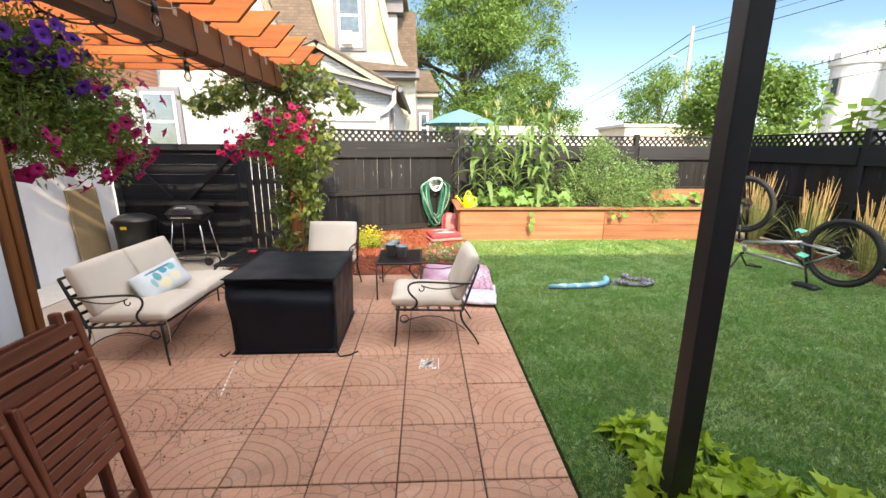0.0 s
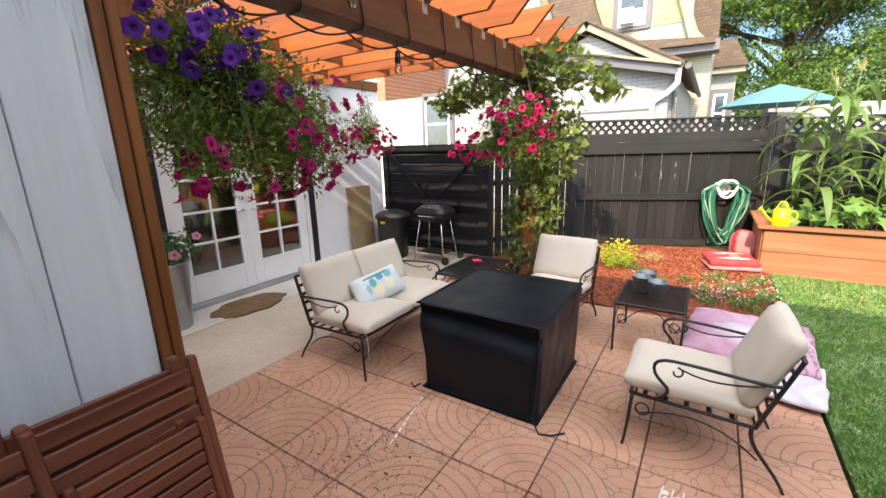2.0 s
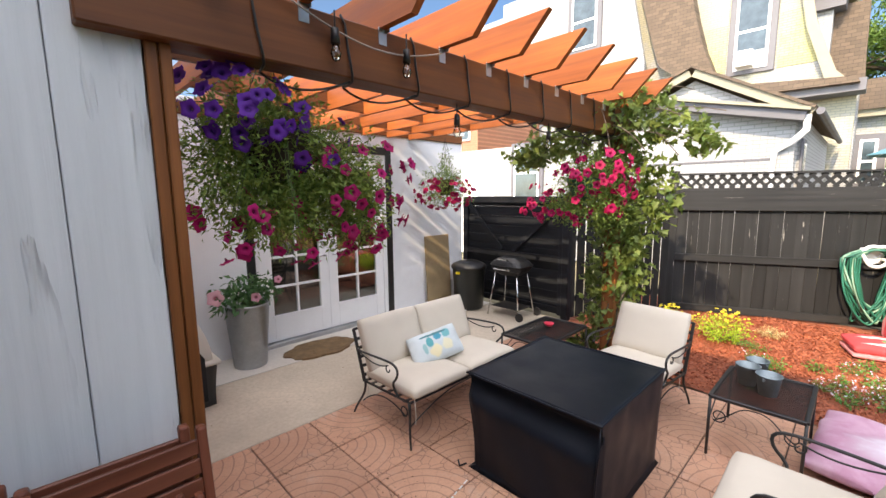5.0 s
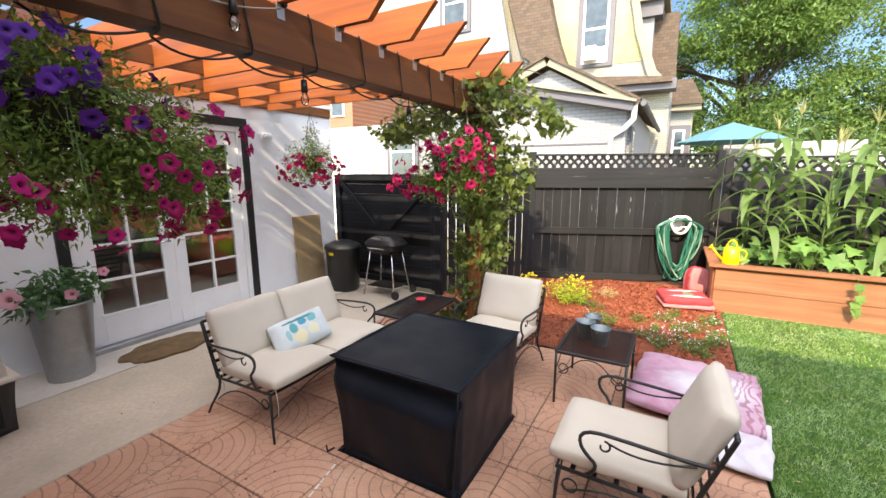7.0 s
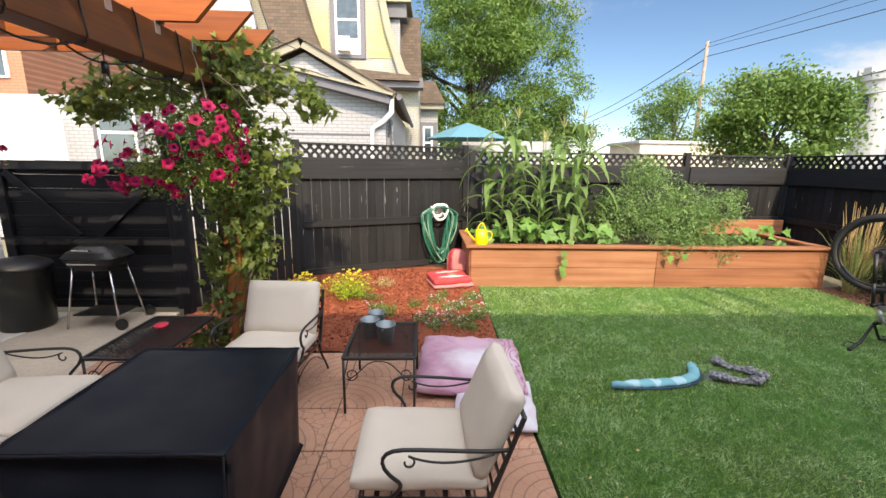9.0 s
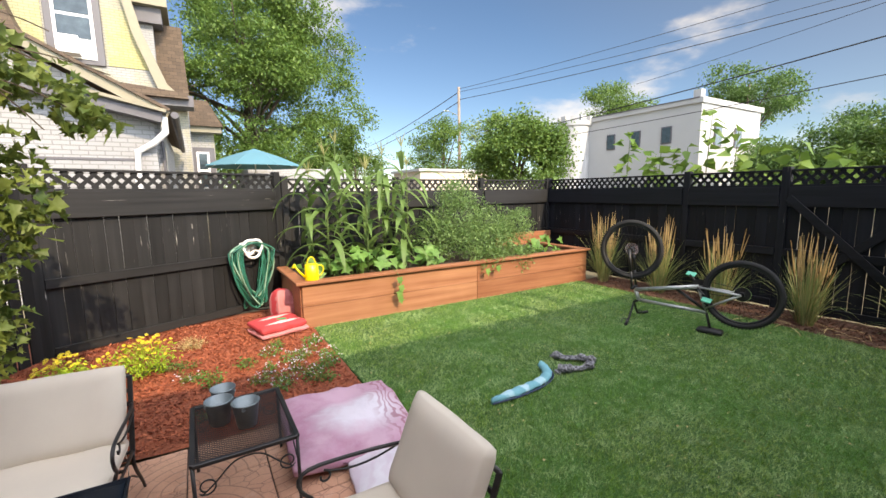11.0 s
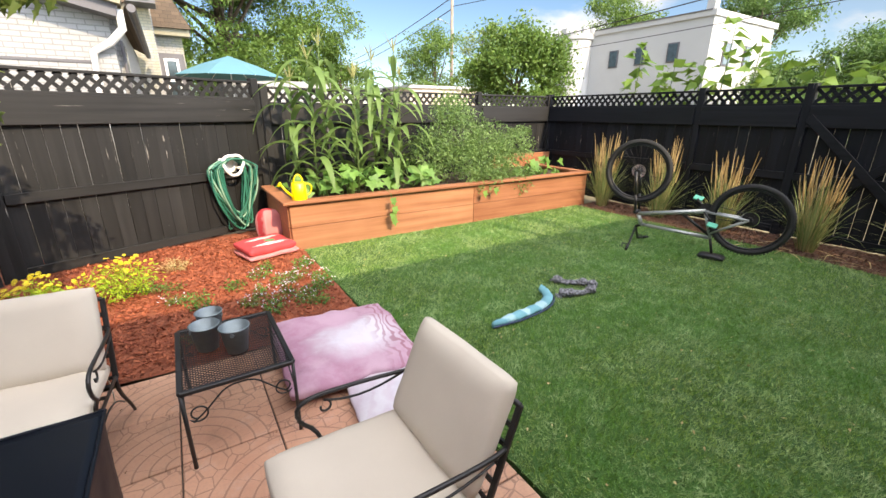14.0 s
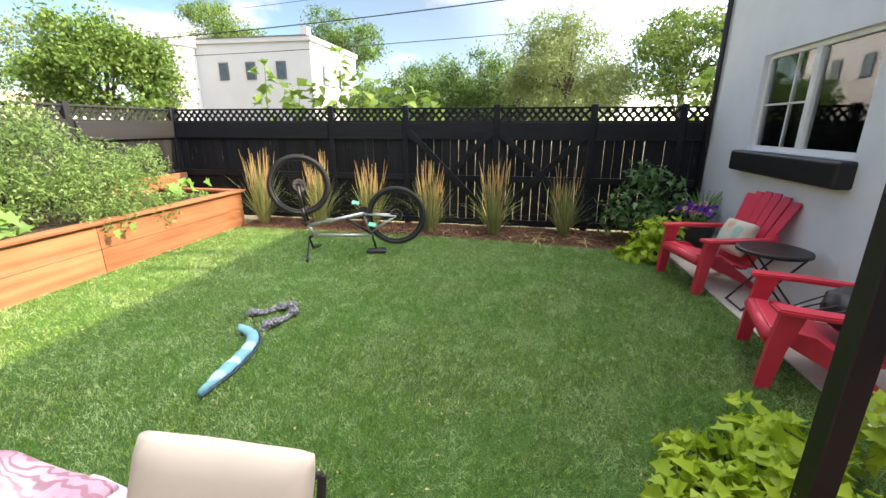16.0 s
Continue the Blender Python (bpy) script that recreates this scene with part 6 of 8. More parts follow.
shrub("hydrangea_bush", "dark leaved bush before the black fence", "bush", (6.05, 0.95, 0.0), [(0, 0, 0.55, 0.42, 0.42, 0.4), (0.1, -0.4, 0.7, 0.35, 0.35, 0.35), (0.05, 0.3, 0.35, 0.3, 0.3, 0.3), (0.2, -0.15, 1.0, 0.25, 0.3, 0.2)], 520, 0.12, LEAF_DEEP, 26, up=1.0)
tr = thing("black_trough", "black pot of mixed petunias beside the red chair", "plant pot", (5.75, 0.26, 0.004))
part("pot", lathe([(0.0, 0.0), (0.19, 0.0), (0.25, 0.36), (0.265, 0.37), (0.265, 0.40), (0.235, 0.40), (0.22, 0.34), (0, 0.34)], 28), BLACK_PLASTIC, tr, smooth=True)
pt = shrub("petunia_plant", "purple and pink petunias in the black pot", "plant", (5.75, 0.26, 0.345), [(0, 0, 0.16, 0.36, 0.24, 0.12)], 260, 0.05, LEAF_GREEN, 14)
for fm, c in ((FM_PURPLE, 22), (FM_SOFT, 18)):
    for i in range(c):
        a = random.uniform(0, 6.28)
        q = Vector((0.32 * math.cos(a) * random.random() + (-0.12 if fm is FM_PURPLE else 0.1), 0.24 * math.sin(a) * random.random() + 0.05, random.uniform(0.18, 0.32)))
        part("flower", me_e if fm is FM_PURPLE else me_d, fm, pt).matrix_basis = Matrix.Translation(q) @ Vector((random.uniform(-1, 0.2), random.uniform(0, 1), 0.7)).to_track_quat("Z", "Y").to_matrix().to_4x4()
sp = thing("spike_plant", "spiky green dracaena in the black pot", "plant", (5.88, 0.14, 0.345))
bm = bmesh.new()
for i in range(34):
    a = random.uniform(0, 6.28)
    blade(bm, (0, 0, 0.05), (math.cos(a) * 0.6, math.sin(a) * 0.6, 1.2), random.uniform(0.4, 0.6), 0.022, random.uniform(0.3, 1.2), 0, 6)
part("leaves", bm, LEAF_GREEN, sp)


def daisy(at, seed, w):
    rnd = random.Random(seed)
    t = shrub("daisy_plant", "yellow daisies in the red mulch", "flowering plant", at, [(0, 0, 0.18, w, w * 0.8, 0.16)], 900, 0.04, LEAF_LIME if seed % 2 else LEAF_GREEN, 14, ratio=0.4)
    bm = bmesh.new()
    for k in range(12):
        a = 2 * math.pi * k / 12
        c, s = math.cos(a), math.sin(a)
        c2, s2 = math.cos(a + 0.2), math.sin(a + 0.2)
        c1, s1 = math.cos(a - 0.2), math.sin(a - 0.2)
        bm.faces.new([bm.verts.new(v) for v in ((0, 0, 0.004), (0.02 * c1, 0.02 * s1, 0.006), (0.024 * c, 0.024 * s, 0.003), (0.02 * c2, 0.02 * s2, 0.006))])
    me = bpy.data.meshes.new("bloom")
    bm.to_mesh(me)
    for i in range(42):
        a, r = rnd.uniform(0, 6.28), rnd.random() ** 0.6
        q = (w * 1.05 * r * math.cos(a), w * 0.85 * r * math.sin(a), 0.36 - 0.14 * r * r + rnd.uniform(-0.02, 0.06))
        part("bloom", me, PET_YELLOW, t).matrix_basis = Matrix.Translation(q) @ Vector((rnd.uniform(-0.6, 0.6), rnd.uniform(-1, 0.1), 1)).to_track_quat("Z", "Y").to_matrix().to_4x4() @ Matrix.Scale(rnd.uniform(0.6, 1.0), 4)


daisy((-0.85, 6.75, 0.0), 1, 0.30)
daisy((-1.35, 6.55, 0.0), 3, 0.22)
for k in range(26):
    rr = random.Random(90 + k)
    x, y = rr.uniform(-0.7, 0.8), rr.uniform(5.4, 7.0)
    if k < 12:
        x, y = 0.35 + rr.uniform(-0.4, 0.45), 6.2 + rr.uniform(-0.5, 0.6)
    t = shrub("bedding_plant", "small low bedding plant in the mulch", "plant", (x, y, 0.01), [(0, 0, 0.05, 0.08 + 0.06 * rr.random(), 0.08 + 0.05 * rr.random(), 0.05)], 90, 0.030, LEAF_GREEN if k % 3 else LEAF_VINE, 5)
    tagged(t, group="bedding plants")
    if k < 14:
        n = 26
        pp_, dd_ = blob_points(n, [(0, 0, 0.07, 0.12, 0.11, 0.05)], 0.7)
        part("bloom_cluster", leaf_cloud(pp_, rand_dirs(n, 1.5), rand_dirs(n), 0.018, 0.018, 0.1, 0.1), PET_WHITE, t, "tiny pale blooms")["kind"] = "stuff"
shrub("dry_plant", "dry brown low plant near the fence", "plant", (-0.45, 7.35, 0.0), [(0, 0, 0.07, 0.16, 0.14, 0.07)], 500, 0.035, STRAW, 10, ratio=0.25)

# ---- mulch chips and turf blades ----
def chips(n, area, keep, lift):
    P = np.stack([RNG.uniform(area[0], area[1], n), RNG.uniform(area[2], area[3], n)], 1)
    P = np.array([q for q in P if keep(*q)])
    n = len(P)
    z = np.array([lift(x, y) for x, y in P]) + RNG.uniform(0.004, 0.02, n)
    pos = np.column_stack([P, z])
    return leaf_cloud(pos, rand_dirs(n, 2.2), rand_dirs(n), RNG.uniform(0.02, 0.06, n), RNG.uniform(0.008, 0.02, n), 0.3, 0.05)


CHIP = leafy("bark_chips", (0.20, 0.045, 0.022), (0.46, 0.135, 0.062), rough=0.8, through=0.0)
tagged(put("bark_chips", chips(26000, (-2.5, 0.86, 5.25, 8.3), lambda x, y: y < 7.8 + (x + 1.75) * 0.41 and y > 6.4 - (x < -1.5) * 0 - 9 * (x > -1.6), mulch_h), CHIP), "loose red bark chips on the bed", "mulch", kind="stuff")
CHIP2 = leafy("old_bark_chips", (0.09, 0.045, 0.03), (0.24, 0.11, 0.065), rough=0.85, through=0.0)
tagged(put("bark_litter", chips(9000, (5.6, 6.68, 0.7, 7.3), lambda x, y: x > 5.86 - 0.12 * (y < 3), mulch_h), CHIP2), "old bark litter and straw under the fence", "mulch", kind="stuff")

def turf_material():
    n = Nodes("turf_blades")
    r = n.node("ShaderNodeNewGeometry").outputs["Random Per Island"]
    c = n.mix(r, (0.052, 0.172, 0.014), (0.26, 0.385, 0.058))
    c = n.mix(n.math("MULTIPLY", n.range(n.noise(22.0, 4), 0.46, 0.60), 0.55), c, (0.38, 0.49, 0.19))
    c = n.mix(n.math("MULTIPLY", n.range(n.noise(1.1, 4), 0.44, 0.62), 0.6), c, (0.055, 0.215, 0.020))
    # pale patches: the sheen of the pile painted into the blade colour
    c = n.mix(n.math("MULTIPLY", n.range(n.noise(2.6, 4, 0.6), 0.50, 0.62), 0.6), c, (0.38, 0.53, 0.23))
    c = n.mix(n.math("MULTIPLY", n.range(n.noise(8.5, 5, 0.68), 0.50, 0.62), 0.5), c, (0.40, 0.51, 0.25))
    n.done(c, 0.42, 0, 0.5)
    return n.m


TURF = turf_material()
def lawn_in(x, y):
    east = np.interp(y, [0.6, 1.2, 3.0, 5.0, 7.4], [4.9, 5.55, 5.80, 5.92, 5.85])
    return (x > 0.90) & (x < east) & (y < 7.35) & (y > np.where(x < 1.7, 1.42 - (x - 0.9) * 0.9, 0.64))
N = 420000
x, y = RNG.uniform(0.88, 5.95, N), RNG.uniform(0.62, 7.36, N)
near = RNG.random(N) < np.clip(2.6 / (0.6 + np.hypot(x - 0.6, y - 2.2)), 0.25, 1)
k = lawn_in(x, y) & near
x, y = x[k], y[k]
N = len(x)
lean = np.column_stack([np.sin(x * 2.1 + y) * 0.4 + np.sin(x * 31 + 7 * np.sin(y * 13)) * 0.7, np.cos(y * 1.7 - x) * 0.4 + np.sin(y * 29 + 6 * np.sin(x * 17)) * 0.7, np.ones(N) * 1.1])
pos = np.column_stack([x, y, np.full(N, 0.002)])
tg = rand_dirs(N) * 0.8 + lean
part_n = rand_dirs(N)
tagged(put("turf_blades", leaf_cloud(pos, part_n, tg, RNG.uniform(0.020, 0.046, N), RNG.uniform(0.0032, 0.0058, N), 0, 0.2, "blade"), TURF), "short green turf blades", "grass", kind="stuff")

# ---- lawn toys ----
BLUETOY = pillow_print("blue_plush", (0.16, 0.40, 0.46), [(-0.2, 0.0, 0.07, 0.1, (0.36, 0.57, 0.62)), (0.0, 0.0, 0.05, 0.1, (0.38, 0.58, 0.64)), (0.2, 0.0, 0.06, 0.1, (0.34, 0.55, 0.60))])
ty = thing("plush_snake", "flat pale blue plush dog toy on the turf", "dog toy", (2.0, 4.62, 0.012))
path = bez((-0.37, -0.06, 0.0), (-0.05, -0.02, 0.0), (0.25, -0.06, 0.0), (0.40, 0.10, 0.0), 18) + bez((0.40, 0.10, 0.0), (0.46, 0.18, 0.0), (0.46, 0.22, 0.0), (0.47, 0.26, 0.01), 6)[1:]
bm = bmesh.new()
rings = []
for i, p in enumerate(path):
    t = i / (len(path) - 1)
    d = (path[min(i + 1, len(path) - 1)] - path[max(i - 1, 0)]).normalized()
    s = Vector((-d.y, d.x, 0))
    w = 0.055 * min(1, 0.25 + 4 * t) * (1 - 0.25 * t) * (0.35 if i == len(path) - 1 else 1)
    ring = []
    for k in range(10):
        a = 2 * math.pi * k / 10
        ring.append(bm.verts.new(p + s * w * math.cos(a) + Vector((0, 0, 0.028 + 0.028 * math.sin(a) + 0.006 * math.sin(i * 2.2)))))
    rings.append(ring)
for A, B in zip(rings, rings[1:]):
    for k in range(10):
        bm.faces.new((A[k], A[(k + 1) % 10], B[(k + 1) % 10], B[k]))
bm.faces.new(rings[0][::-1])
bm.faces.new(rings[-1])
part("body", bm, BLUETOY, ty, smooth=True)
part("piping", tube([p + Vector((0, 0, 0.012)) + Vector((-(path[min(i + 1, len(path) - 1)] - path[max(i - 1, 0)]).normalized().y, (path[min(i + 1, len(path) - 1)] - path[max(i - 1, 0)]).normalized().x, 0)) * -0.055 * min(1, 0.25 + 4 * i / len(path)) for i, p in enumerate(path)], 0.008, 5), plain("navy_piping", (0.02, 0.04, 0.10), 0.7), ty)

ROPE = plain("grey_cotton_rope", (0.24, 0.24, 0.26), 0.9, var=0.85, scale=42, fine=120, bump=0.9, depth=0.006)
rp_ = thing("rope_toy", "grey and black knotted rope dog toy", "dog toy", (2.66, 4.66, 0.01))
path = bez((-0.10, 0.02, 0.02), (0.05, -0.05, 0.02), (0.22, -0.12, 0.02), (0.30, 0.02, 0.02), 8) + bez((0.30, 0.02, 0.02), (0.34, 0.12, 0.02), (0.12, 0.14, 0.02), (0.10, 0.28, 0.02), 8)[1:]
for k in range(3):
    tw = []
    for i, p in enumerate(path):
        a = i * 1.3 + k * 2.1
        tw.append(p + Vector((0.012 * math.cos(a), 0.012 * math.sin(a), 0.012 + 0.012 * math.sin(a + 1))))
    part("strand", tube(tw, 0.014, 6), ROPE, rp_, smooth=True)
for q in (path[0], path[1], path[5], path[8], path[11], path[-1]):
    bm = bmesh.new()
    bmesh.ops.create_icosphere(bm, subdivisions=3, radius=0.046)
    for v in bm.verts:
        v.co *= 1 + 0.42 * noise.noise(v.co * 45 + q * 9)
        v.co.z *= 0.8
    part("knot", bm, ROPE, rp_, smooth=True).location = q + Vector((0, 0, 0.02))
for q, dv in ((path[0], (-1, 0.2)), (path[-1], (0.1, 1))):
    bm = bmesh.new()
    for k in range(18):
        a = random.uniform(-0.7, 0.7)
        dx = Vector((dv[0] * math.cos(a) - dv[1] * math.sin(a), dv[0] * math.sin(a) + dv[1] * math.cos(a), random.uniform(-0.1, 0.25)))
        tube([q, q + dx * 0.04, q + dx * 0.075 - Vector((0, 0, 0.01))], 0.004, 4, bm=bm)
    part("fringe", bm, ROPE, rp_)

# ---- upturned mountain bike ----
FH, RH = Vector((4.62, 5.44, 0.93)), Vector((4.92, 4.24, 0.52))
u = Vector((RH.x - FH.x, RH.y - FH.y, 0)).normalized()
side = Vector((-u.y, u.x, 0))
bk = thing("mountain_bike", "grey mountain bike standing upside down on the turf", "bicycle", (4.76, 4.95, 0))
BO = Vector((4.76, 4.95, 0))
FRAME = plain("grey_bike_paint", (0.40, 0.42, 0.40), 0.3, 0.4, var=0.08)
MINT = plain("mint_pedal", (0.10, 0.50, 0.33), 0.4)
def wheel(c, axle, R=0.362):
    w = part("wheel", lathe([(0.03, -0.03), (0.03, 0.03)], 12), BLACK_PAINT, bk)
    q = axle.to_track_quat("Z", "X").to_matrix().to_4x4()
    w.matrix_basis = Matrix.Translation(c - BO) @ q
    part("tyre", tube([(R * math.cos(a), R * math.sin(a), 0) for a in (2 * math.pi * i / 48 for i in range(48))], 0.030, 8, closed=True), RUBBER, w, "knobbly black tyre", smooth=True)
    part("rim", tube([((R - 0.035) * math.cos(a), (R - 0.035) * math.sin(a), 0) for a in (2 * math.pi * i / 48 for i in range(48))], 0.013, 6, closed=True), BLACK_PAINT, w, smooth=True)
    bmk = bmesh.new()
    for i in range(72):
        a = 2 * math.pi * i / 72
        for s in (-0.015, 0.015):
            obox(((R + 0.026) * math.cos(a), (R + 0.026) * math.sin(a), s - 0.006), ((R + 0.034) * math.cos(a), (R + 0.034) * math.sin(a), s - 0.004), 0.012, 0.012, bm=bmk)
    part("tread", bmk, RUBBER, w)["kind"] = "stuff"
    for i in range(28):
        a = 2 * math.pi * i / 28
        s = 0.022 if i % 2 else -0.022
        part("spoke", tube([(0.028 * math.cos(a + 0.5), 0.028 * math.sin(a + 0.5), s), ((R - 0.04) * math.cos(a), (R - 0.04) * math.sin(a), 0)], 0.0014, 3), IRON, w)
    part("brake_disc", lathe([(0.05, 0.034), (0.085, 0.034), (0.085, 0.037), (0.05, 0.037), (0.05, 0.034)], 32), CHROME, w)
    return w
ax_f = (side * 0.98 - u * 0.12).normalized()
wheel(FH, ax_f)
wr = wheel(RH, side)
part("cassette", lathe([(0.02, 0.03), (0.08, 0.032), (0.04, 0.06), (0.02, 0.06)], 24), IRON, wr)
def bt(a, b, r, mat=FRAME, name="frame_tube", r2=None):
    return part(name, tube([a - BO, b - BO], r, 10, r2=r2), mat, bk, smooth=True)
Z = Vector((0, 0, 1))
crown = FH - Z * 0.50 + u * 0.06
head_t, head_b = crown - Z * 0.03 + u * 0.02, crown - Z * 0.16 + u * 0.07
bb = RH - u * 0.43 + Z * 0.03
seat_c = bb + u * 0.10 - Z * 0.30
for s in (-0.065, 0.065):
    bt(FH + side * s, FH - Z * 0.28 + side * s + u * 0.035, 0.019, BLACK_PAINT, "fork_leg")
    bt(FH - Z * 0.26 + side * s + u * 0.03, crown + side * s, 0.016, IRON, "fork_leg")
bt(crown - side * 0.08, crown + side * 0.08, 0.022, BLACK_PAINT, "fork_crown")
bt(head_t, head_b, 0.026)
bt(head_t, bb, 0.027)
bt(head_b, seat_c, 0.021)
bt(bb, seat_c, 0.019)
for s in (-0.05, 0.05):
    bt(bb + side * s * 0.6, RH + side * s, 0.014)
    bt(seat_c + side * s * 0.5 + Z * 0.06, RH + side * s, 0.011)
bt(seat_c + Z * 0.02, bb.lerp(head_t, 0.35), 0.017, BLACK_PAINT, "shock")
bt(seat_c, seat_c + u * 0.05 - Z * (seat_c.z - 0.06), 0.015, BLACK_PAINT, "seat_post")
sd = part("saddle", cushion(0.14, 0.27, 0.06, 8, 0.3, 2), BLACK_PLASTIC, bk, smooth=True)
sd.matrix_basis = Matrix.Translation(seat_c + u * 0.05 - Z * (seat_c.z - 0.034) - BO) @ pose(0, 0, 0, 0, 0, math.degrees(math.atan2(u.y, u.x)) - 90)
stem = head_b - u * 0.06 - Z * 0.04
bt(head_b, stem, 0.018, BLACK_PAINT, "stem")
bars = [stem + side * s + Z * dz - u * du for s, dz, du in ((-0.38, -stem.z + 0.02, -0.05), (-0.14, -stem.z + 0.05, 0), (0, 0, 0), (0.14, -stem.z + 0.05, 0), (0.38, -stem.z + 0.02, -0.05))]
part("handlebar", tube([p - BO for p in bars], 0.014, 8), BLACK_PAINT, bk, smooth=True)
for s, e in ((0, 1), (4, 3)):
    part("grip", tube([bars[s] - BO, bars[s].lerp(bars[e], 0.5) - BO], 0.018, 8), RUBBER, bk, smooth=True)
    part("brake_lever", tube([bars[s].lerp(bars[e], 0.7) - BO, bars[s].lerp(bars[e], 0.5) - u * 0.07 + Z * 0.02 - BO, bars[s].lerp(bars[e], 0.1) - u * 0.06 + Z * 0.01 - BO], 0.006, 6), IRON, bk)
chain_ring = part("chain_ring", lathe([(0.03, 0.0), (0.085, 0.0), (0.085, 0.004), (0.03, 0.004), (0.03, 0)], 30), IRON, bk)
chain_ring.matrix_basis = Matrix.Translation(bb + side * 0.05 - BO) @ side.to_track_quat("Z", "X").to_matrix().to_4x4()
for s, dv in ((1, -u * 0.12 + Z * 0.12), (-1, u * 0.12 - Z * 0.12)):
    e = bb + side * 0.08 * s + dv
    bt(bb + side * 0.06 * s, e, 0.011, IRON, "crank")
    pe = part("pedal", box(-0.05, 0.05, -0.045, 0.045, -0.009, 0.009, 0.004), MINT, bk, "mint green platform pedal")
    pe.matrix_basis = Matrix.Translation(e + side * 0.055 * s - BO) @ pose(0, 0, 0, 18, 10, math.degrees(math.atan2(u.y, u.x)))
part("chain", tube([bb + side * 0.052 + Z * 0.08 - BO, RH + side * 0.045 + Z * 0.05 - BO], 0.004, 4), IRON, bk)
part("chain", tube([bb + side * 0.052 - Z * 0.08 - BO, RH + side * 0.045 - Z * 0.05 - BO], 0.004, 4), IRON, bk)

# ---- red chairs by the house ----
def red_chair(at, rz):
    """A moulded chair with a fan of back slats, its front to +y."""
    t = thing("adirondack_chair", "red moulded plastic adirondack chair on the concrete", "chair", at, rz, "red chairs")
    for s in (-1, 1):
        x = s * 0.35
        part("front_leg", prism([(0.30, 0.0), (0.38, 0.0), (0.36, 0.30), (0.33, 0.55), (0.20, 0.55), (0.26, 0.30)], "x", x - 0.03, x + 0.03), RED_PLASTIC, t)
        part("rear_leg", prism([(-0.42, 0.0), (-0.34, 0.0), (0.24, 0.30), (0.24, 0.40), (0.10, 0.38)], "x", s * 0.27 - 0.022, s * 0.27 + 0.022), RED_PLASTIC, t)
        arm = bmesh.new()
        prism([(x - s * 0.05, 0.38), (x + s * 0.08, 0.36), (x + s * 0.09, 0.10), (x + s * 0.02, -0.36), (x - s * 0.05, -0.36), (x - s * 0.03, 0.10)], "z", 0.55, 0.585, arm)
        bmesh.ops.bevel(arm, geom=arm.edges[:], offset=0.010, segments=2, affect="EDGES")
        part("armrest", arm, RED_PLASTIC, t)
    for i in range(6):
        y0 = 0.30 - i * 0.095
        z = 0.385 - i * 0.028
        o = box(-0.27, 0.27, y0 - 0.042, y0 + 0.042, z - 0.014, z + 0.014, 0.006, 2)
        part("seat_slat", o, RED_PLASTIC, t)
    part("seat_front", tube([(-0.30, 0.34, 0.34), (0.30, 0.34, 0.34)], 0.05, 12), RED_PLASTIC, t, smooth=True)
    for i in range(6):
        k = (i - 2.5) / 2.5
        x0, x1 = k * 0.20, k * 0.31
        top = 1.00 - 0.055 * k * k
        ln = Vector((x1 - x0, -0.30, top - 0.26)).normalized()
        w0, w1 = 0.036, 0.056
        bm = bmesh.new()
        A = Vector((x0, -0.24, 0.24))
        B = Vector((x1, -0.54, top))
        up = Vector((0, -0.93, -0.36))
        pts = []
        for P_, w in ((A, w0), (A.lerp(B, 0.93), w1), (B, w1 * 0.75)):
            for s in (-1, 1):
                pts.append((P_ + Vector((s * w, 0, 0)), P_ + Vector((s * w, 0, 0)) + up * 0.022))
        vs = [(bm.verts.new(a), bm.verts.new(b)) for a, b in pts]
        order = [0, 2, 4, 5, 3, 1]
        bm.faces.new([vs[j][0] for j in order])
        bm.faces.new([vs[j][1] for j in order][::-1])
        for j, q in zip(order, order[1:] + order[:1]):
            bm.faces.new((vs[j][0], vs[j][1], vs[q][1], vs[q][0]))
        bmesh.ops.recalc_face_normals(bm, faces=bm.faces[:])
        part("back_slat", bm, RED_PLASTIC, t)
    part("back_rail", box(-0.33, 0.33, -0.43, -0.39, 0.53, 0.60, 0.008, 2), RED_PLASTIC, t)
    part("back_rail", box(-0.24, 0.24, -0.31, -0.275, 0.24, 0.30, 0.008, 2), RED_PLASTIC, t)
    return t


red_chair((4.50, 0.53, 0.004), 12)
red_chair((2.68, 0.57, 0.004), -16)
CREAMPR = pillow_print("cream_leaf_print", (0.62, 0.58, 0.50), [(-0.08, 0.05, 0.06, 0.09, (0.30, 0.52, 0.46)), (0.08, -0.04, 0.07, 0.08, (0.45, 0.60, 0.52)), (0.06, 0.12, 0.05, 0.05, (0.60, 0.40, 0.25))])
cp = tagged(put("throw_pillow", cushion(0.40, 0.36, 0.13, 12, 0.5, 6), CREAMPR, smooth=True), "cream leaf print pillow on the red chair", "pillow")
cp.matrix_basis = pose(4.54, 0.31, 0.52, 112, 0, 12)
bg = thing("black_bag", "black fabric bag with cords on the red chair", "bag", (2.64, 0.42, 0.36), -16)
bm = bmesh.new()
bmesh.ops.create_icosphere(bm, subdivisions=4, radius=1)
for v in bm.verts:
    n0 = noise.noise(v.co * 2.2)
    v.co = Vector((v.co.x * 0.24, v.co.y * 0.18, v.co.z * 0.15 + 0.13)) * (1 + 0.12 * n0)
part("body", bm, plain("black_nylon", (0.012, 0.012, 0.014), 0.5, var=0.3), bg, smooth=True)
for k in range(4):
    part("cord", tube(bez((-0.2 + 0.1 * k, 0.1, 0.22), (-0.25 + 0.1 * k, 0.25, 0.15), (0.0 + 0.05 * k, 0.32, 0.05), (0.15, 0.22 + 0.02 * k, 0.06), 10), 0.006, 5), BLACK_PLASTIC, bg, smooth=True)

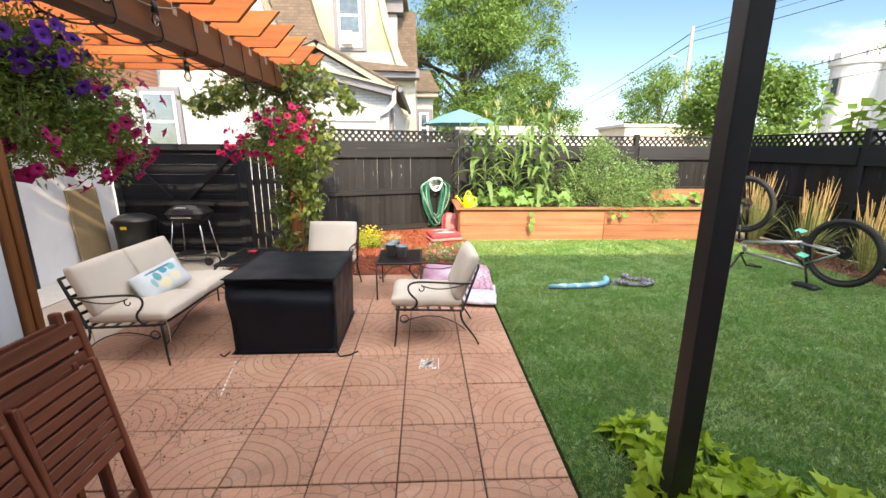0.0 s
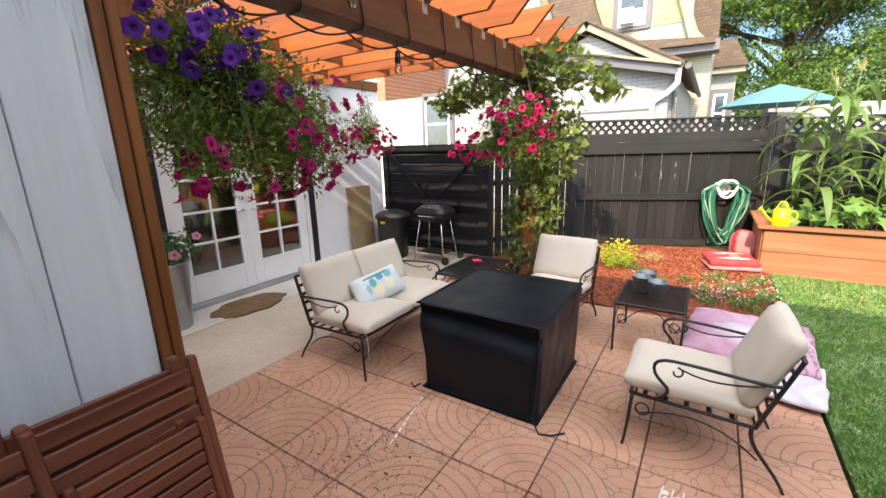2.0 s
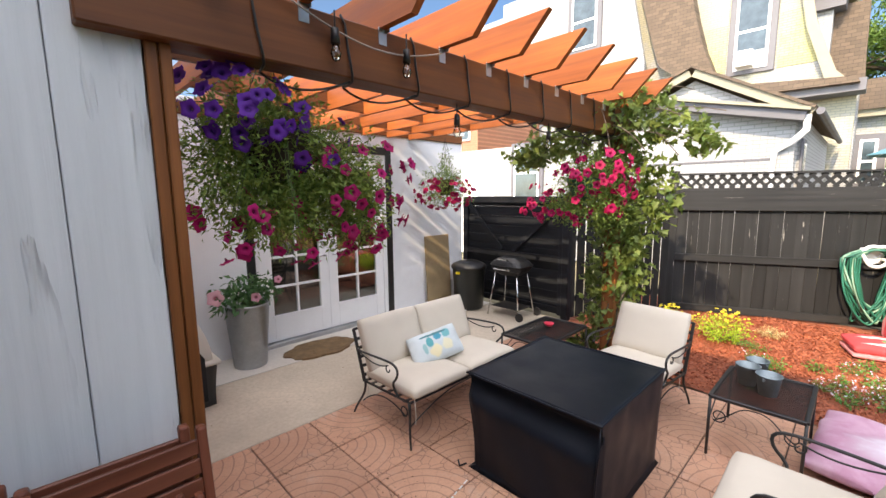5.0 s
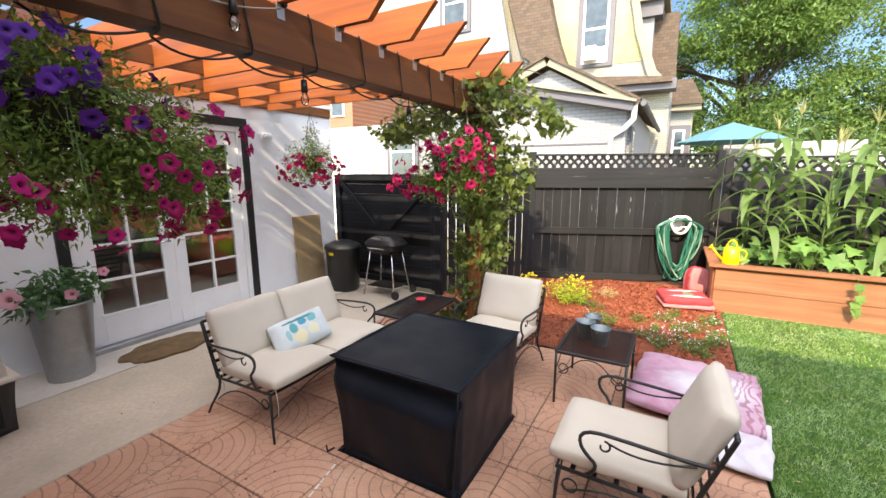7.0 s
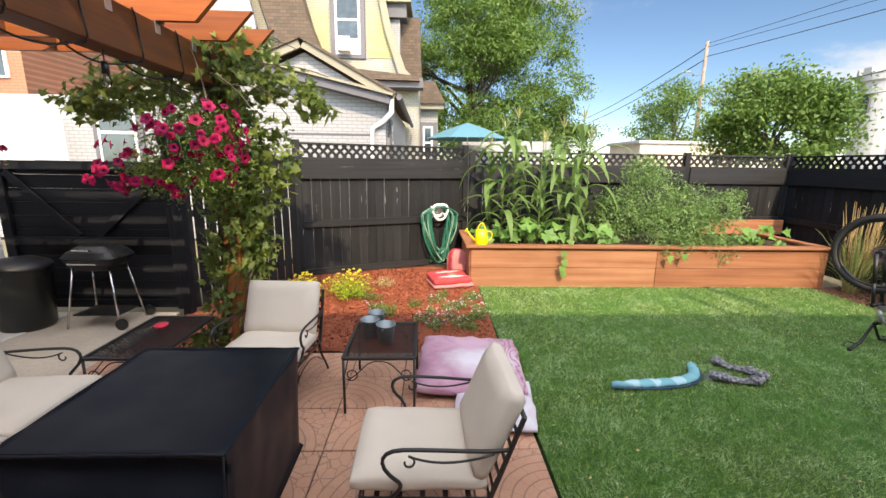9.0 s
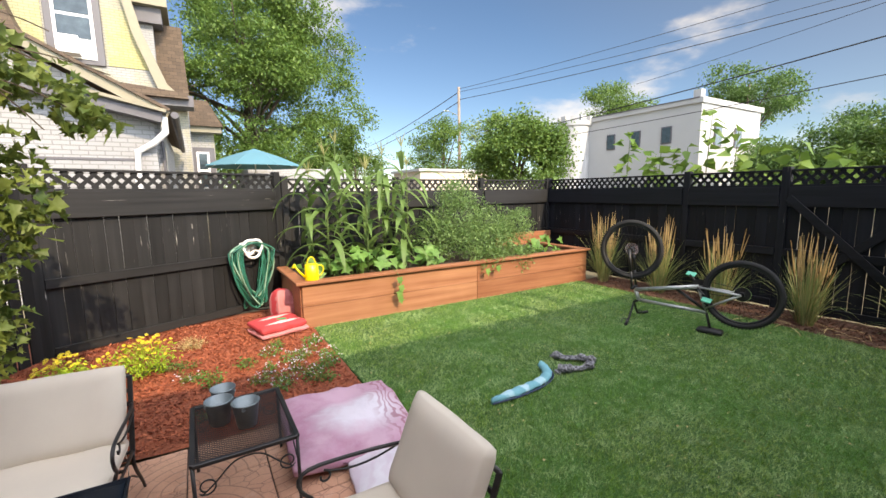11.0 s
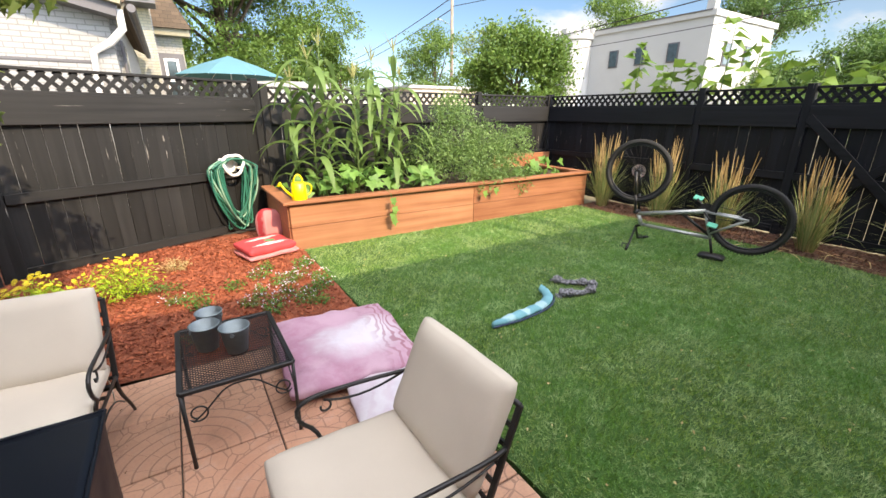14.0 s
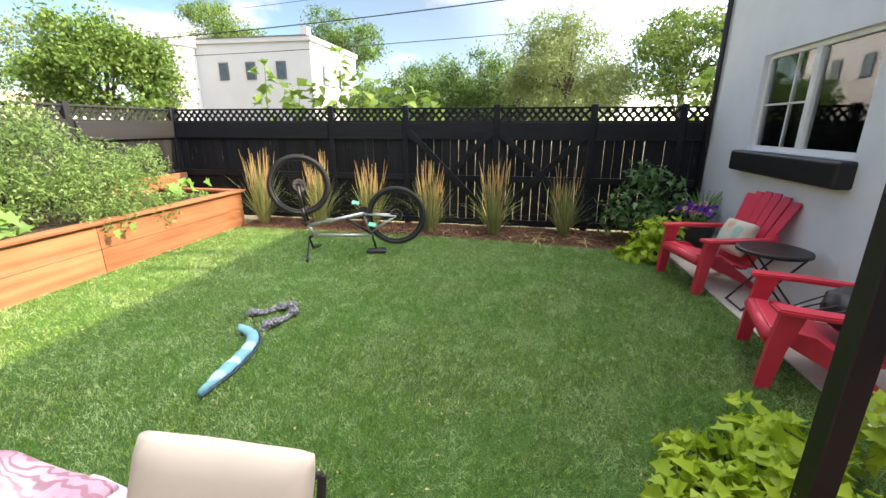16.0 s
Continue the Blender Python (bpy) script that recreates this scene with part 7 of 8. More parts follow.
rt = thing("bistro_table", "round dark folding bistro table between red chairs", "table", (3.86, 0.30, 0.004))
part("tabletop", lathe([(0.0, 0.545), (0.285, 0.545), (0.295, 0.55), (0.295, 0.575), (0.28, 0.58), (0.0, 0.575)], 40), BLACK_PAINT, rt, smooth=False)
for s in (-1, 1):
    part("leg", tube([(s * 0.17, -0.20, 0.545), (s * 0.15, 0.24, 0.0)], 0.010, 7), IRON, rt, smooth=True)
    part("leg", tube([(s * 0.14, 0.20, 0.545), (s * 0.12, -0.24, 0.0)], 0.010, 7), IRON, rt, smooth=True)
for y in (-0.24, 0.24):
    part("foot_bar", tube([(-0.15, y, 0.012), (0.15, y, 0.012)], 0.009, 6), IRON, rt)

# ---- white brick neighbour house ----
nh = thing("neighbour_house", "white painted brick house with brown gambrel roofs", "house", (0, 0, 0))
part("wall", prism([(-10.5, 0.0), (-0.72, 0.0), (-0.80, 3.05), (-2.45, 3.98), (-4.6, 3.05), (-10.5, 3.05)], "y", 11.0, 11.3), BRICK_WHITE, nh, "white painted brick wall")
part("wall", box(-1.0, -0.72, 11.3, 17.6, 0, 3.1), BRICK_WHITE, nh)
def slopebar(x0, z0, x1, z1, y0, y1, th, mat, name):
    d = Vector((x1 - x0, 0, z1 - z0)).normalized()
    n = Vector((-d.z, 0, d.x)) * th
    return part(name, prism([(x0, z0), (x1, z1), (x1 + n.x, z1 + n.z), (x0 + n.x, z0 + n.z)], "y", y0, y1), mat, nh)
slopebar(-2.45, 4.02, -0.60, 3.00, 10.72, 10.80, 0.16, TRIM_CREAM, "barge_board")
slopebar(-2.45, 4.18, -0.54, 3.14, 10.66, 17.6, 0.05, SHINGLE, "roof")
slopebar(-4.75, 3.06, -2.45, 4.02, 10.72, 10.80, 0.16, TRIM_CREAM, "barge_board")
slopebar(-4.80, 3.20, -2.45, 4.18, 10.66, 17.6, 0.05, SHINGLE, "roof")
slopebar(-3.4, 3.56, -0.66, 2.94, 10.60, 11.0, 0.16, TRIM_GREY, "cornice")
slopebar(-3.5, 3.75, -0.58, 3.09, 10.50, 11.0, 0.05, TRIM_CREAM, "cornice")
part("panel", box(-3.6, -1.05, 10.985, 11.0, 2.32, 2.36), TRIM_GREY, nh)
part("downpipe", tube([(-0.62, 10.72, 3.05), (-0.62, 10.74, 2.80), (-0.80, 10.85, 2.62), (-1.05, 10.94, 2.48), (-1.08, 10.95, 2.0), (-1.08, 10.95, 0.0)], 0.055, 10), WHITE, nh, "white bent downpipe", smooth=True)
part("gutter", tube([(-0.46, 10.66, 3.08), (-0.46, 17.4, 3.08)], 0.06, 8), TRIM_GREY, nh)
# main two-storey wall behind
part("wall", prism([(-8.5, 0.0), (-0.10, 0.0), (-0.10, 3.95), (-0.45, 4.15), (-0.80, 5.4), (-1.18, 7.3), (-3.0, 8.3), (-8.5, 8.3)], "y", 13.0, 13.3), BRICK_FLAKE, nh, "flaking white and yellow brick wall")
part("panel", prism([(-2.60, 4.72), (-2.28, 4.62), (-2.28, 5.75), (-2.72, 5.75)], "y", 12.985, 13.0), BRICK_YELLOW, nh, "pale yellow painted patch")
part("panel", prism([(-1.36, 4.55), (-0.72, 4.55), (-0.95, 5.75), (-1.36, 5.75)], "y", 12.985, 13.0), BRICK_YELLOW, nh, "pale yellow painted patch")
part("roof", prism([(-2.75, 4.30), (-3.55, 5.0), (-3.82, 6.0), (-4.15, 7.4), (-3.10, 7.4), (-2.82, 6.0), (-2.62, 5.2), (-2.35, 4.45)], "y", 12.55, 12.98), SHINGLE, nh, "steep brown shingled roof")
slopebar(-3.88, 5.1, -4.33, 7.6, 12.5, 12.62, 0.13, TRIM_CREAM, "barge_board")
part("wall", prism([(-9.0, 3.0), (-3.85, 3.0), (-3.85, 5.2), (-4.3, 7.6), (-9.0, 7.6)], "y", 12.45, 12.55), BRICK_WHITE, nh)
part("barge_board", prism([(-0.22, 4.02), (-0.42, 4.25), (-0.76, 5.3), (-1.12, 7.2), (-1.26, 7.2), (-0.92, 5.25), (-0.58, 4.12)], "y", 12.80, 12.98), TRIM_CREAM, nh, "flaking cream barge board")
part("roof", prism([(-2.2, 3.90), (-0.06, 3.86), (-0.10, 3.98), (-1.9, 4.16)], "y", 12.3, 12.99), SHINGLE, nh, "narrow shingled skirt roof")
part("cornice", box(-1.6, 0.02, 12.45, 13.0, 3.72, 3.96), TRIM_GREY, nh)
part("wall", box(-0.35, -0.08, 13.4, 18.0, 0, 3.9), BRICK_WHITE, nh)
part("wall", box(-1.3, -0.60, 13.6, 18.0, 3.9, 6.4), BRICK_WHITE, nh)
part("cornice", box(-1.3, -0.42, 13.45, 18.0, 5.75, 6.1), TRIM_GREY, nh)
part("cornice", box(-1.3, -0.30, 13.30, 18.0, 6.1, 6.3), TRIM_CREAM, nh)
part("roof", prism([(-0.62, 3.98), (-0.02, 3.98), (-0.06, 4.8), (-0.08, 5.9), (-0.58, 5.9), (-0.62, 5.0)], "y", 13.9, 14.4), SHINGLE, nh)
part("wall", box(-0.6, 0.42, 14.4, 14.7, 0, 3.6), BRICK_FLAKE, nh)
part("roof", prism([(-0.6, 3.55), (0.62, 3.55), (0.32, 4.20), (-0.6, 4.20)], "y", 14.0, 14.8), SHINGLE, nh)
part("cornice", box(-0.6, 0.58, 14.1, 14.4, 3.40, 3.56), TRIM_CREAM, nh)

SKYGLASS = plain("old_window_glass", (0.045, 0.065, 0.075), 0.08, var=0.4, spec=0.5)
def house_window(x0, x1, z0, z1, y, aircon=False):
    w = part("window", box(x0 - 0.12, x1 + 0.12, y - 0.06, y, z0 - 0.10, z1 + 0.12, 0.01), TRIM_GREY, nh, "grey trimmed sash window")
    part("frame", box(x0, x1, y - 0.085, y - 0.061, z0, z1), WHITE, w)
    m = (z0 + z1) / 2
    part("pane", box(x0 + 0.05, x1 - 0.05, y - 0.095, y - 0.087, m + 0.03, z1 - 0.05), SKYGLASS, w)
    part("pane", box(x0 + 0.05, x1 - 0.05, y - 0.095, y - 0.087, z0 + 0.05 + (0.35 if aircon else 0), m - 0.03), SKYGLASS, w)
    if aircon:
        a = part("air_conditioner", box(x0 + 0.07, x1 - 0.22, y - 0.35, y - 0.087, z0 + 0.03, z0 + 0.38, 0.01), WHITE, w)
        for i in range(6):
            part("louvre", box(x0 + 0.10, x1 - 0.25, y - 0.356, y - 0.35, z0 + 0.07 + i * 0.045, z0 + 0.085 + i * 0.045), TRIM_GREY, w)
house_window(-2.12, -1.52, 4.62, 6.35, 13.0, True)
house_window(-5.75, -5.05, 5.9, 7.4, 12.45)
house_window(-6.85, -6.05, 1.6, 3.0, 11.0)
house_window(0.0, 0.28, 1.9, 2.9, 14.4)
for y in (11.25, 11.95):
    w = part("window", box(-0.72, -0.68, y, y + 0.50, 1.55, 2.70, 0.006), TRIM_GREY, nh, "narrow grey framed window")
    part("pane", box(-0.685, -0.672, y + 0.06, y + 0.44, 1.62, 2.62), SKYGLASS, w)
# the main block stands back from the front wing and is taller
MAIN = Matrix.Translation((0.2, 1.3, 1.75)) @ Matrix.Diagonal((1.47, 1.414, 1.33, 1)) @ Matrix.Translation((-0.2, -1.3, -1.75))
for ob in nh.children_recursive:
    if min(v.co.y for v in ob.data.vertices) > 11.9 and "lean" not in ob.name and ob.data.vertices[0].co.x < 1.2:
        ob.data.transform(MAIN)
part("lean_to_wall", box(-8.4, -7.6, 10.2, 11.0, 0, 2.6), WHITE, nh)

bh = thing("brick_house", "orange brick house beyond the gate", "house", (0, 0, 0))
part("wall", box(-13.8, -10.0, 13.0, 18, 0, 5.2), BRICK_RED, bh, "orange brick wall")
part("roof", box(-14.1, -9.7, 12.7, 18, 5.2, 5.5, 0.02), SHINGLE, bh)
wq = part("window", box(-10.95, -10.35, 12.93, 13.0, 3.7, 4.4), WHITE, bh)
part("pane", box(-10.9, -10.4, 12.91, 12.93, 3.75, 4.35), SKYGLASS, wq)

# teal umbrella in the next yard
um = thing("patio_umbrella", "teal canvas patio umbrella in the next yard", "umbrella", (1.67, 18.3, 0.03))
bm = bmesh.new()
top = bm.verts.new((0, 0, 3.30))
ring = [bm.verts.new((1.66 * math.cos(2 * math.pi * k / 8 + 0.3), 1.66 * math.sin(2 * math.pi * k / 8 + 0.3), 2.66)) for k in range(8)]
mid = [bm.verts.new((0.88 * math.cos(2 * math.pi * k / 8 + 0.3), 0.88 * math.sin(2 * math.pi * k / 8 + 0.3), 3.00)) for k in range(8)]
for k in range(8):
    bm.faces.new((top, mid[k], mid[(k + 1) % 8]))
    bm.faces.new((mid[k], ring[k], ring[(k + 1) % 8], mid[(k + 1) % 8]))
can = part("canopy", bm, TEAL, um)
sol = can.modifiers.new("thickness", "SOLIDIFY")
sol.thickness = 0.01
part("pole", tube([(0, 0, 0), (0, 0, 3.28)], 0.022, 8), WHITE, um)
for k in range(8):
    a = 2 * math.pi * k / 8 + 0.3
    part("rib", tube([(0, 0, 3.27), (1.64 * math.cos(a), 1.64 * math.sin(a), 2.64)], 0.008, 5), WHITE, um)
tagged(put("garage", box(1.6, 5.5, 20, 24, 0, 2.75), BRICK_WHITE), "low white garage beyond the fence", "garage")

# ---- white castle-like building ----
cb = thing("white_building", "white two-storey stucco building with a round turret", "building", (0, 0, 0))
WSTUC = plain("white_stucco", (0.42, 0.42, 0.42), 0.75, var=0.05, scale=0.6, fine=20)
part("wall", box(29.0, 37.3, 17.5, 27.0, 0, 7.35), WSTUC, cb)
part("parapet", box(28.85, 37.45, 17.35, 17.6, 7.35, 7.70), WSTUC, cb)
part("parapet", box(28.85, 29.1, 17.6, 27.0, 7.35, 7.65), WSTUC, cb)
part("coping", box(28.80, 29.15, 17.6, 27.0, 7.65, 7.72), TRIM_GREY, cb)
part("chimney", box(29.0, 29.5, 17.6, 18.1, 7.7, 8.25), WSTUC, cb)
part("turret", lathe([(1.25, 0), (1.25, 7.0), (1.40, 7.1), (1.40, 7.45), (0, 7.45)], 28, centre=(28.3, 27.6)), WSTUC, cb, smooth=False)
for k in range(10):
    a = 2 * math.pi * k / 10
    part("merlon", box(-0.25, 0.25, -0.12, 0.12, 0, 0.4), WSTUC, cb).matrix_basis = pose(28.3 + 1.3 * math.cos(a), 27.6 + 1.3 * math.sin(a), 7.45, 0, 0, math.degrees(a) + 90)
for y in (19.8, 22.2, 24.4):
    w = part("window", box(28.93, 29.0, y - 0.38, y + 0.38, 4.9, 6.1), TRIM_GREY, cb)
    part("pane", box(28.90, 28.93, y - 0.30, y + 0.30, 4.98, 6.02), SKYGLASS, w)
for x in (31.2, 34.0):
    w = part("window", box(x - 0.5, x + 0.5, 17.43, 17.5, 4.6, 6.0), TRIM_GREY, cb)
    part("pane", box(x - 0.42, x + 0.42, 17.40, 17.43, 4.68, 5.92), SKYGLASS, w)
w = part("window", box(26.96, 27.1, 27.2, 27.7, 5.2, 6.3), TRIM_GREY, cb)
part("pane", box(26.94, 26.96, 27.25, 27.65, 5.25, 6.25), SKYGLASS, w)
lb = thing("low_building", "long low pale building behind the trees", "building", (0, 0, 0))
part("wall", box(15.0, 21.5, 31.0, 36, 0, 3.35), plain("tan_stucco", (0.62, 0.52, 0.42), 0.8), lb)
part("roof", box(14.8, 21.7, 30.8, 36.2, 3.35, 3.55), WSTUC, lb)

# ---- trees ----
def tree(label, at, height, crown_blobs, leaves, leaf, mat, trunk=0.25, limbs=9, ratio=0.55):
    t = thing("tree", label, "tree", at, 0)
    rnd = random.Random(int(at[0] * 10 + at[1]))
    bm = bmesh.new()
    tube([(0, 0, -0.05), (0.05, 0.03, height * 0.25), (0, 0.1, height * 0.5), (0.1, 0, height * 0.85)], trunk, 10, bm=bm, r2=trunk * 0.2)
    part("trunk", bm, BARK, t, smooth=True)
    for i in range(limbs):
        b = crown_blobs[i % len(crown_blobs)]
        st = Vector((0, 0.05, height * rnd.uniform(0.28, 0.55)))
        e = Vector(b[:3]) + Vector((rnd.uniform(-1, 1) * b[3], rnd.uniform(-1, 1) * b[4], rnd.uniform(-0.3, 0.8) * b[5])) * 0.7
        part("limb", tube(bez(st, st.lerp(e, 0.3) + Vector((0, 0, 0.2)), st.lerp(e, 0.7) + Vector((0, 0, 0.3)), e, 7), trunk * 0.35, 6, r2=trunk * 0.06), BARK, t, smooth=True)
    # break the large lumps up into many small clumps of leaves
    cl, cd = blob_points(max(30, leaves // 70), crown_blobs, 0.35)
    r = RNG.uniform(0.5, 1.2, (len(cl), 1)) * leaf * 4.2
    small = np.column_stack([cl, r * 1.25, r * 1.25, r * 0.8])
    p, d = blob_points(leaves, small, 0.1)
    part("crown", leaf_cloud(p, rand_dirs(leaves, 0.9) + d * 0.4, rand_dirs(leaves) + np.array([0, 0, -0.4]), RNG.uniform(0.7, 1.3, leaves) * leaf, RNG.uniform(0.8, 1.2, leaves) * leaf * ratio), mat, t)


def lumps(n, rx, ry, rz, z, size, seed):
    rnd = random.Random(seed)
    out = []
    for i in range(n):
        a, b = rnd.uniform(0, 6.28), rnd.uniform(-0.9, 1)
        c = math.sqrt(1 - b * b) if abs(b) < 1 else 0
        k = rnd.uniform(0.45, 0.85)
        s = size * rnd.uniform(0.7, 1.3)
        out.append((rx * c * math.cos(a) * k, ry * c * math.sin(a) * k, z + rz * b * k, s, s, s * 0.75))
    return out


LEAF_PALE = leafy("willow_leaves", (0.11, 0.17, 0.06), (0.34, 0.42, 0.17))
tree("large leafy green tree beyond the neighbour house", (2.4, 25.8, 0), 13.4, lumps(58, 6.3, 4.8, 6.6, 7.0, 1.5, 1) + [(-3.0, -1.5, 2.6, 1.6, 1.6, 1.1), (-0.8, -2.2, 2.8, 1.7, 1.6, 1.2), (1.4, -2.0, 2.5, 1.6, 1.6, 1.1), (3.4, -1.2, 2.9, 1.6, 1.6, 1.1), (0.2, -2.4, 4.2, 1.8, 1.5, 1.3), (2.4, -2.0, 4.4, 1.6, 1.5, 1.2), (-2.4, -2.0, 4.6, 1.7, 1.5, 1.3)], 112000, 0.16, LEAF_TREE, 0.35, 18)
tree("broad green tree beyond the neighbour house", (-3.5, 29, 0), 10, lumps(12, 3.6, 3.5, 4.0, 6.0, 1.7, 14), 9000, 0.22, LEAF_TREE, 0.3, 10)
tree("dense round maple behind the fence", (14.3, 18.6, 0), 6.0, lumps(20, 2.2, 2.2, 2.3, 3.5, 0.95, 2), 17000, 0.16, LEAF_TREE, 0.16, 8, 0.8)
tree("rounded green tree beyond the pole", (20.5, 36.5, 0), 8.8, lumps(14, 4.5, 4, 3.2, 5.2, 1.7, 3), 9000, 0.24, LEAF_TREE, 0.25, 9)
tree("tall thin tree beyond the pole", (24.5, 35.0, 0), 10.2, lumps(9, 1.9, 1.9, 3.4, 6.8, 1.1, 4), 3500, 0.22, LEAF_PALE, 0.2, 9)
tree("green tree behind the white building", (39.5, 32.4, 0), 13.2, lumps(14, 4.2, 4, 3.2, 9.8, 1.8, 5), 9000, 0.27, LEAF_TREE, 0.3, 9)
tree("dark green tree behind the white building", (43.8, 21.3, 0), 13.0, lumps(14, 4.2, 4.2, 3.4, 9.4, 1.8, 6), 9000, 0.27, LEAF_DARK, 0.3, 9)
tree("small bright tree over the low roof", (8.4, 27.0, 0), 5.6, lumps(8, 2.2, 2, 1.6, 3.8, 0.9, 7), 4500, 0.18, LEAF_TREE, 0.12, 6)
for k, (x, y, h, w) in enumerate(((29, 11.5, 5.4, 2.2), (29.5, 8.4, 5.8, 2.4), (29.0, 5.6, 6.8, 2.4), (27.0, 2.8, 6.2, 2.5), (31, 13.8, 4.6, 1.8), (28, -0.2, 6.2, 2.4), (36, 9.5, 7.6, 3.0))):
    tree("bushy green tree in the row past the fence", (x, y, 0), h, lumps(22, w * 1.25, w * 1.25, h * 0.45, h * 0.52, 1.1, 20 + k), 12000, 0.20, LEAF_TREE if k % 2 else LEAF_DARK, 0.16, 7)
tree("pale silvery willow past the gate", (18.5, 0.8, 0), 6.6, lumps(30, 2.8, 3.2, 2.8, 4.0, 1.1, 40), 34000, 0.15, LEAF_PALE, 0.16, 12, 0.34)
tree("green tree past the house corner", (17.5, -3.2, 0), 6.2, lumps(18, 2.4, 2.8, 2.5, 3.9, 1.1, 41), 16000, 0.15, LEAF_TREE, 0.16, 8)
# tall leafy stems over the east fence
def tall_stem(at, h, seed):
    rnd = random.Random(seed)
    t = thing("sunflower_plant", "tall large-leaved stem behind the black fence", "plant", at, 0, "tall stems")
    part("stem", tube([(0, 0, -0.05), (0.03, 0.02, h * 0.5), (0.02, -0.05, h)], 0.014, 6, r2=0.006), STEM, t)
    n = 26
    z = np.linspace(1.6, h, n)
    a = RNG.uniform(0, 6.28, n)
    pos = np.stack([0.05 * np.cos(a), 0.05 * np.sin(a), z], 1)
    part("leaves", leaf_cloud(pos, rand_dirs(n, 1.8), np.stack([np.cos(a), np.sin(a), 0 * a + 0.1], 1), RNG.uniform(0.18, 0.32, n), RNG.uniform(0.13, 0.22, n), 0.15, 0.35), LEAF_LIME2, t)
LEAF_LIME2 = leafy("bright_big_leaves", (0.10, 0.20, 0.03), (0.22, 0.34, 0.07), through=0.35)
for k, (x, y, h) in enumerate(((7.4, 7.55, 2.85), (7.6, 7.0, 2.45), (7.8, 6.6, 2.5), (7.7, 6.15, 3.05), (7.9, 5.8, 2.7), (7.6, 5.35, 2.5), (7.9, 4.9, 2.45), (8.2, 4.4, 2.3), (7.9, 7.3, 2.4))):
    tall_stem((x, y, 0), h, k)
tall_stem((7.35, -0.55, 0), 3.0, 77)
tall_stem((7.5, -0.25, 0), 2.6, 78)

# ---- utility pole and wires ----
up = thing("utility_pole", "grey wooden utility pole with cables", "utility pole", (25.2, 41.0, 0))
part("pole", tube([(0, 0, -0.1), (0, 0, 12.9)], 0.19, 10, r2=0.14), plain("weathered_pole", (0.26, 0.21, 0.17), 0.9, var=0.2), up, smooth=True)
part("lamp_arm", tube([(0, 0, 9.9), (-1.1, 0.4, 10.4)], 0.03, 6), GALV, up)
part("lamp_head", tube([(-1.05, 0.38, 10.38), (-1.6, 0.58, 10.42)], 0.09, 8, r2=0.05), GALV, up)
WIRE = plain("black_cable", (0.02, 0.02, 0.022), 0.6)
def wire(a, b, sag, r):
    A, B = Vector(a), Vector(b)
    o = tagged(put("overhead_cable", tube([A.lerp(B, k / 16) - Vector((0, 0, sag * 4 * (k / 16) * (1 - k / 16))) for k in range(17)], r, 5), WIRE), "black overhead utility cable", "cable", "overhead cables")
for a, b, s, r in (((25.2, 41, 12.7), (47, -9, 18.2), 0.7, 0.022), ((25.2, 41, 12.4), (46.4, -9, 16.5), 0.8, 0.02), ((25.2, 41, 11.6), (45.6, -9, 15.8), 0.8, 0.030), ((25.2, 41, 12.4), (37.0, 112, 12.4), 0.8, 0.045), ((25.2, 41, 11.4), (37.0, 112, 11.2), 0.8, 0.045), ((24, 34, 6.6), (20, -20, 9.2), 0.7, 0.03), ((24, 34, 5.8), (20, -20, 7.2), 0.7, 0.02), ((40, 30, 12.5), (26, -20, 13.0), 0.6, 0.02)):
    wire(a, b, s, r)

# ---- marks and litter on the patio ----
CHALK = plain("white_paint_mark", (0.72, 0.70, 0.67), 0.9, var=0.1)
mk = thing("paint_mark", "white splashed paint marks on the slabs", "paint mark", (0.16, 2.82, 0.0), kind="structure")
for k in range(16):
    a, r = random.uniform(0, 6.28), random.random() ** 1.4 * 0.10
    x, y = r * math.cos(a), r * math.sin(a)
    bm = bmesh.new()
    n = 9
    ring = [(x + (0.006 + 0.020 * random.random()) * math.cos(2 * math.pi * i / n), y + (0.006 + 0.018 * random.random()) * math.sin(2 * math.pi * i / n)) for i in range(n)]
    prism(ring, "z", 0.0005, 0.0022, bm)
    part("splash", bm, CHALK, mk)
for k in range(4):
    part("splash", obox((-0.08 + 0.05 * k, -0.08, 0.0012), (-0.06 + 0.045 * k, 0.09, 0.0012), 0.007, 0.002), CHALK, mk)
mk2 = thing("chalk_line", "broken white chalk line on the slabs", "paint mark", (-1.36, 2.70, 0.0), kind="structure")
for k in range(9):
    y = -0.26 + 0.055 * k
    part("dash", obox((0.02 - y * 0.22, y, 0.0012), (0.02 - (y + 0.04) * 0.22, y + 0.03 + 0.012 * random.random(), 0.0012), 0.012 * random.uniform(0.6, 1.3), 0.002), CHALK, mk2)
LITTER = leafy("dry_litter", (0.06, 0.035, 0.02), (0.20, 0.12, 0.06), rough=0.9, through=0.0)
n = 420
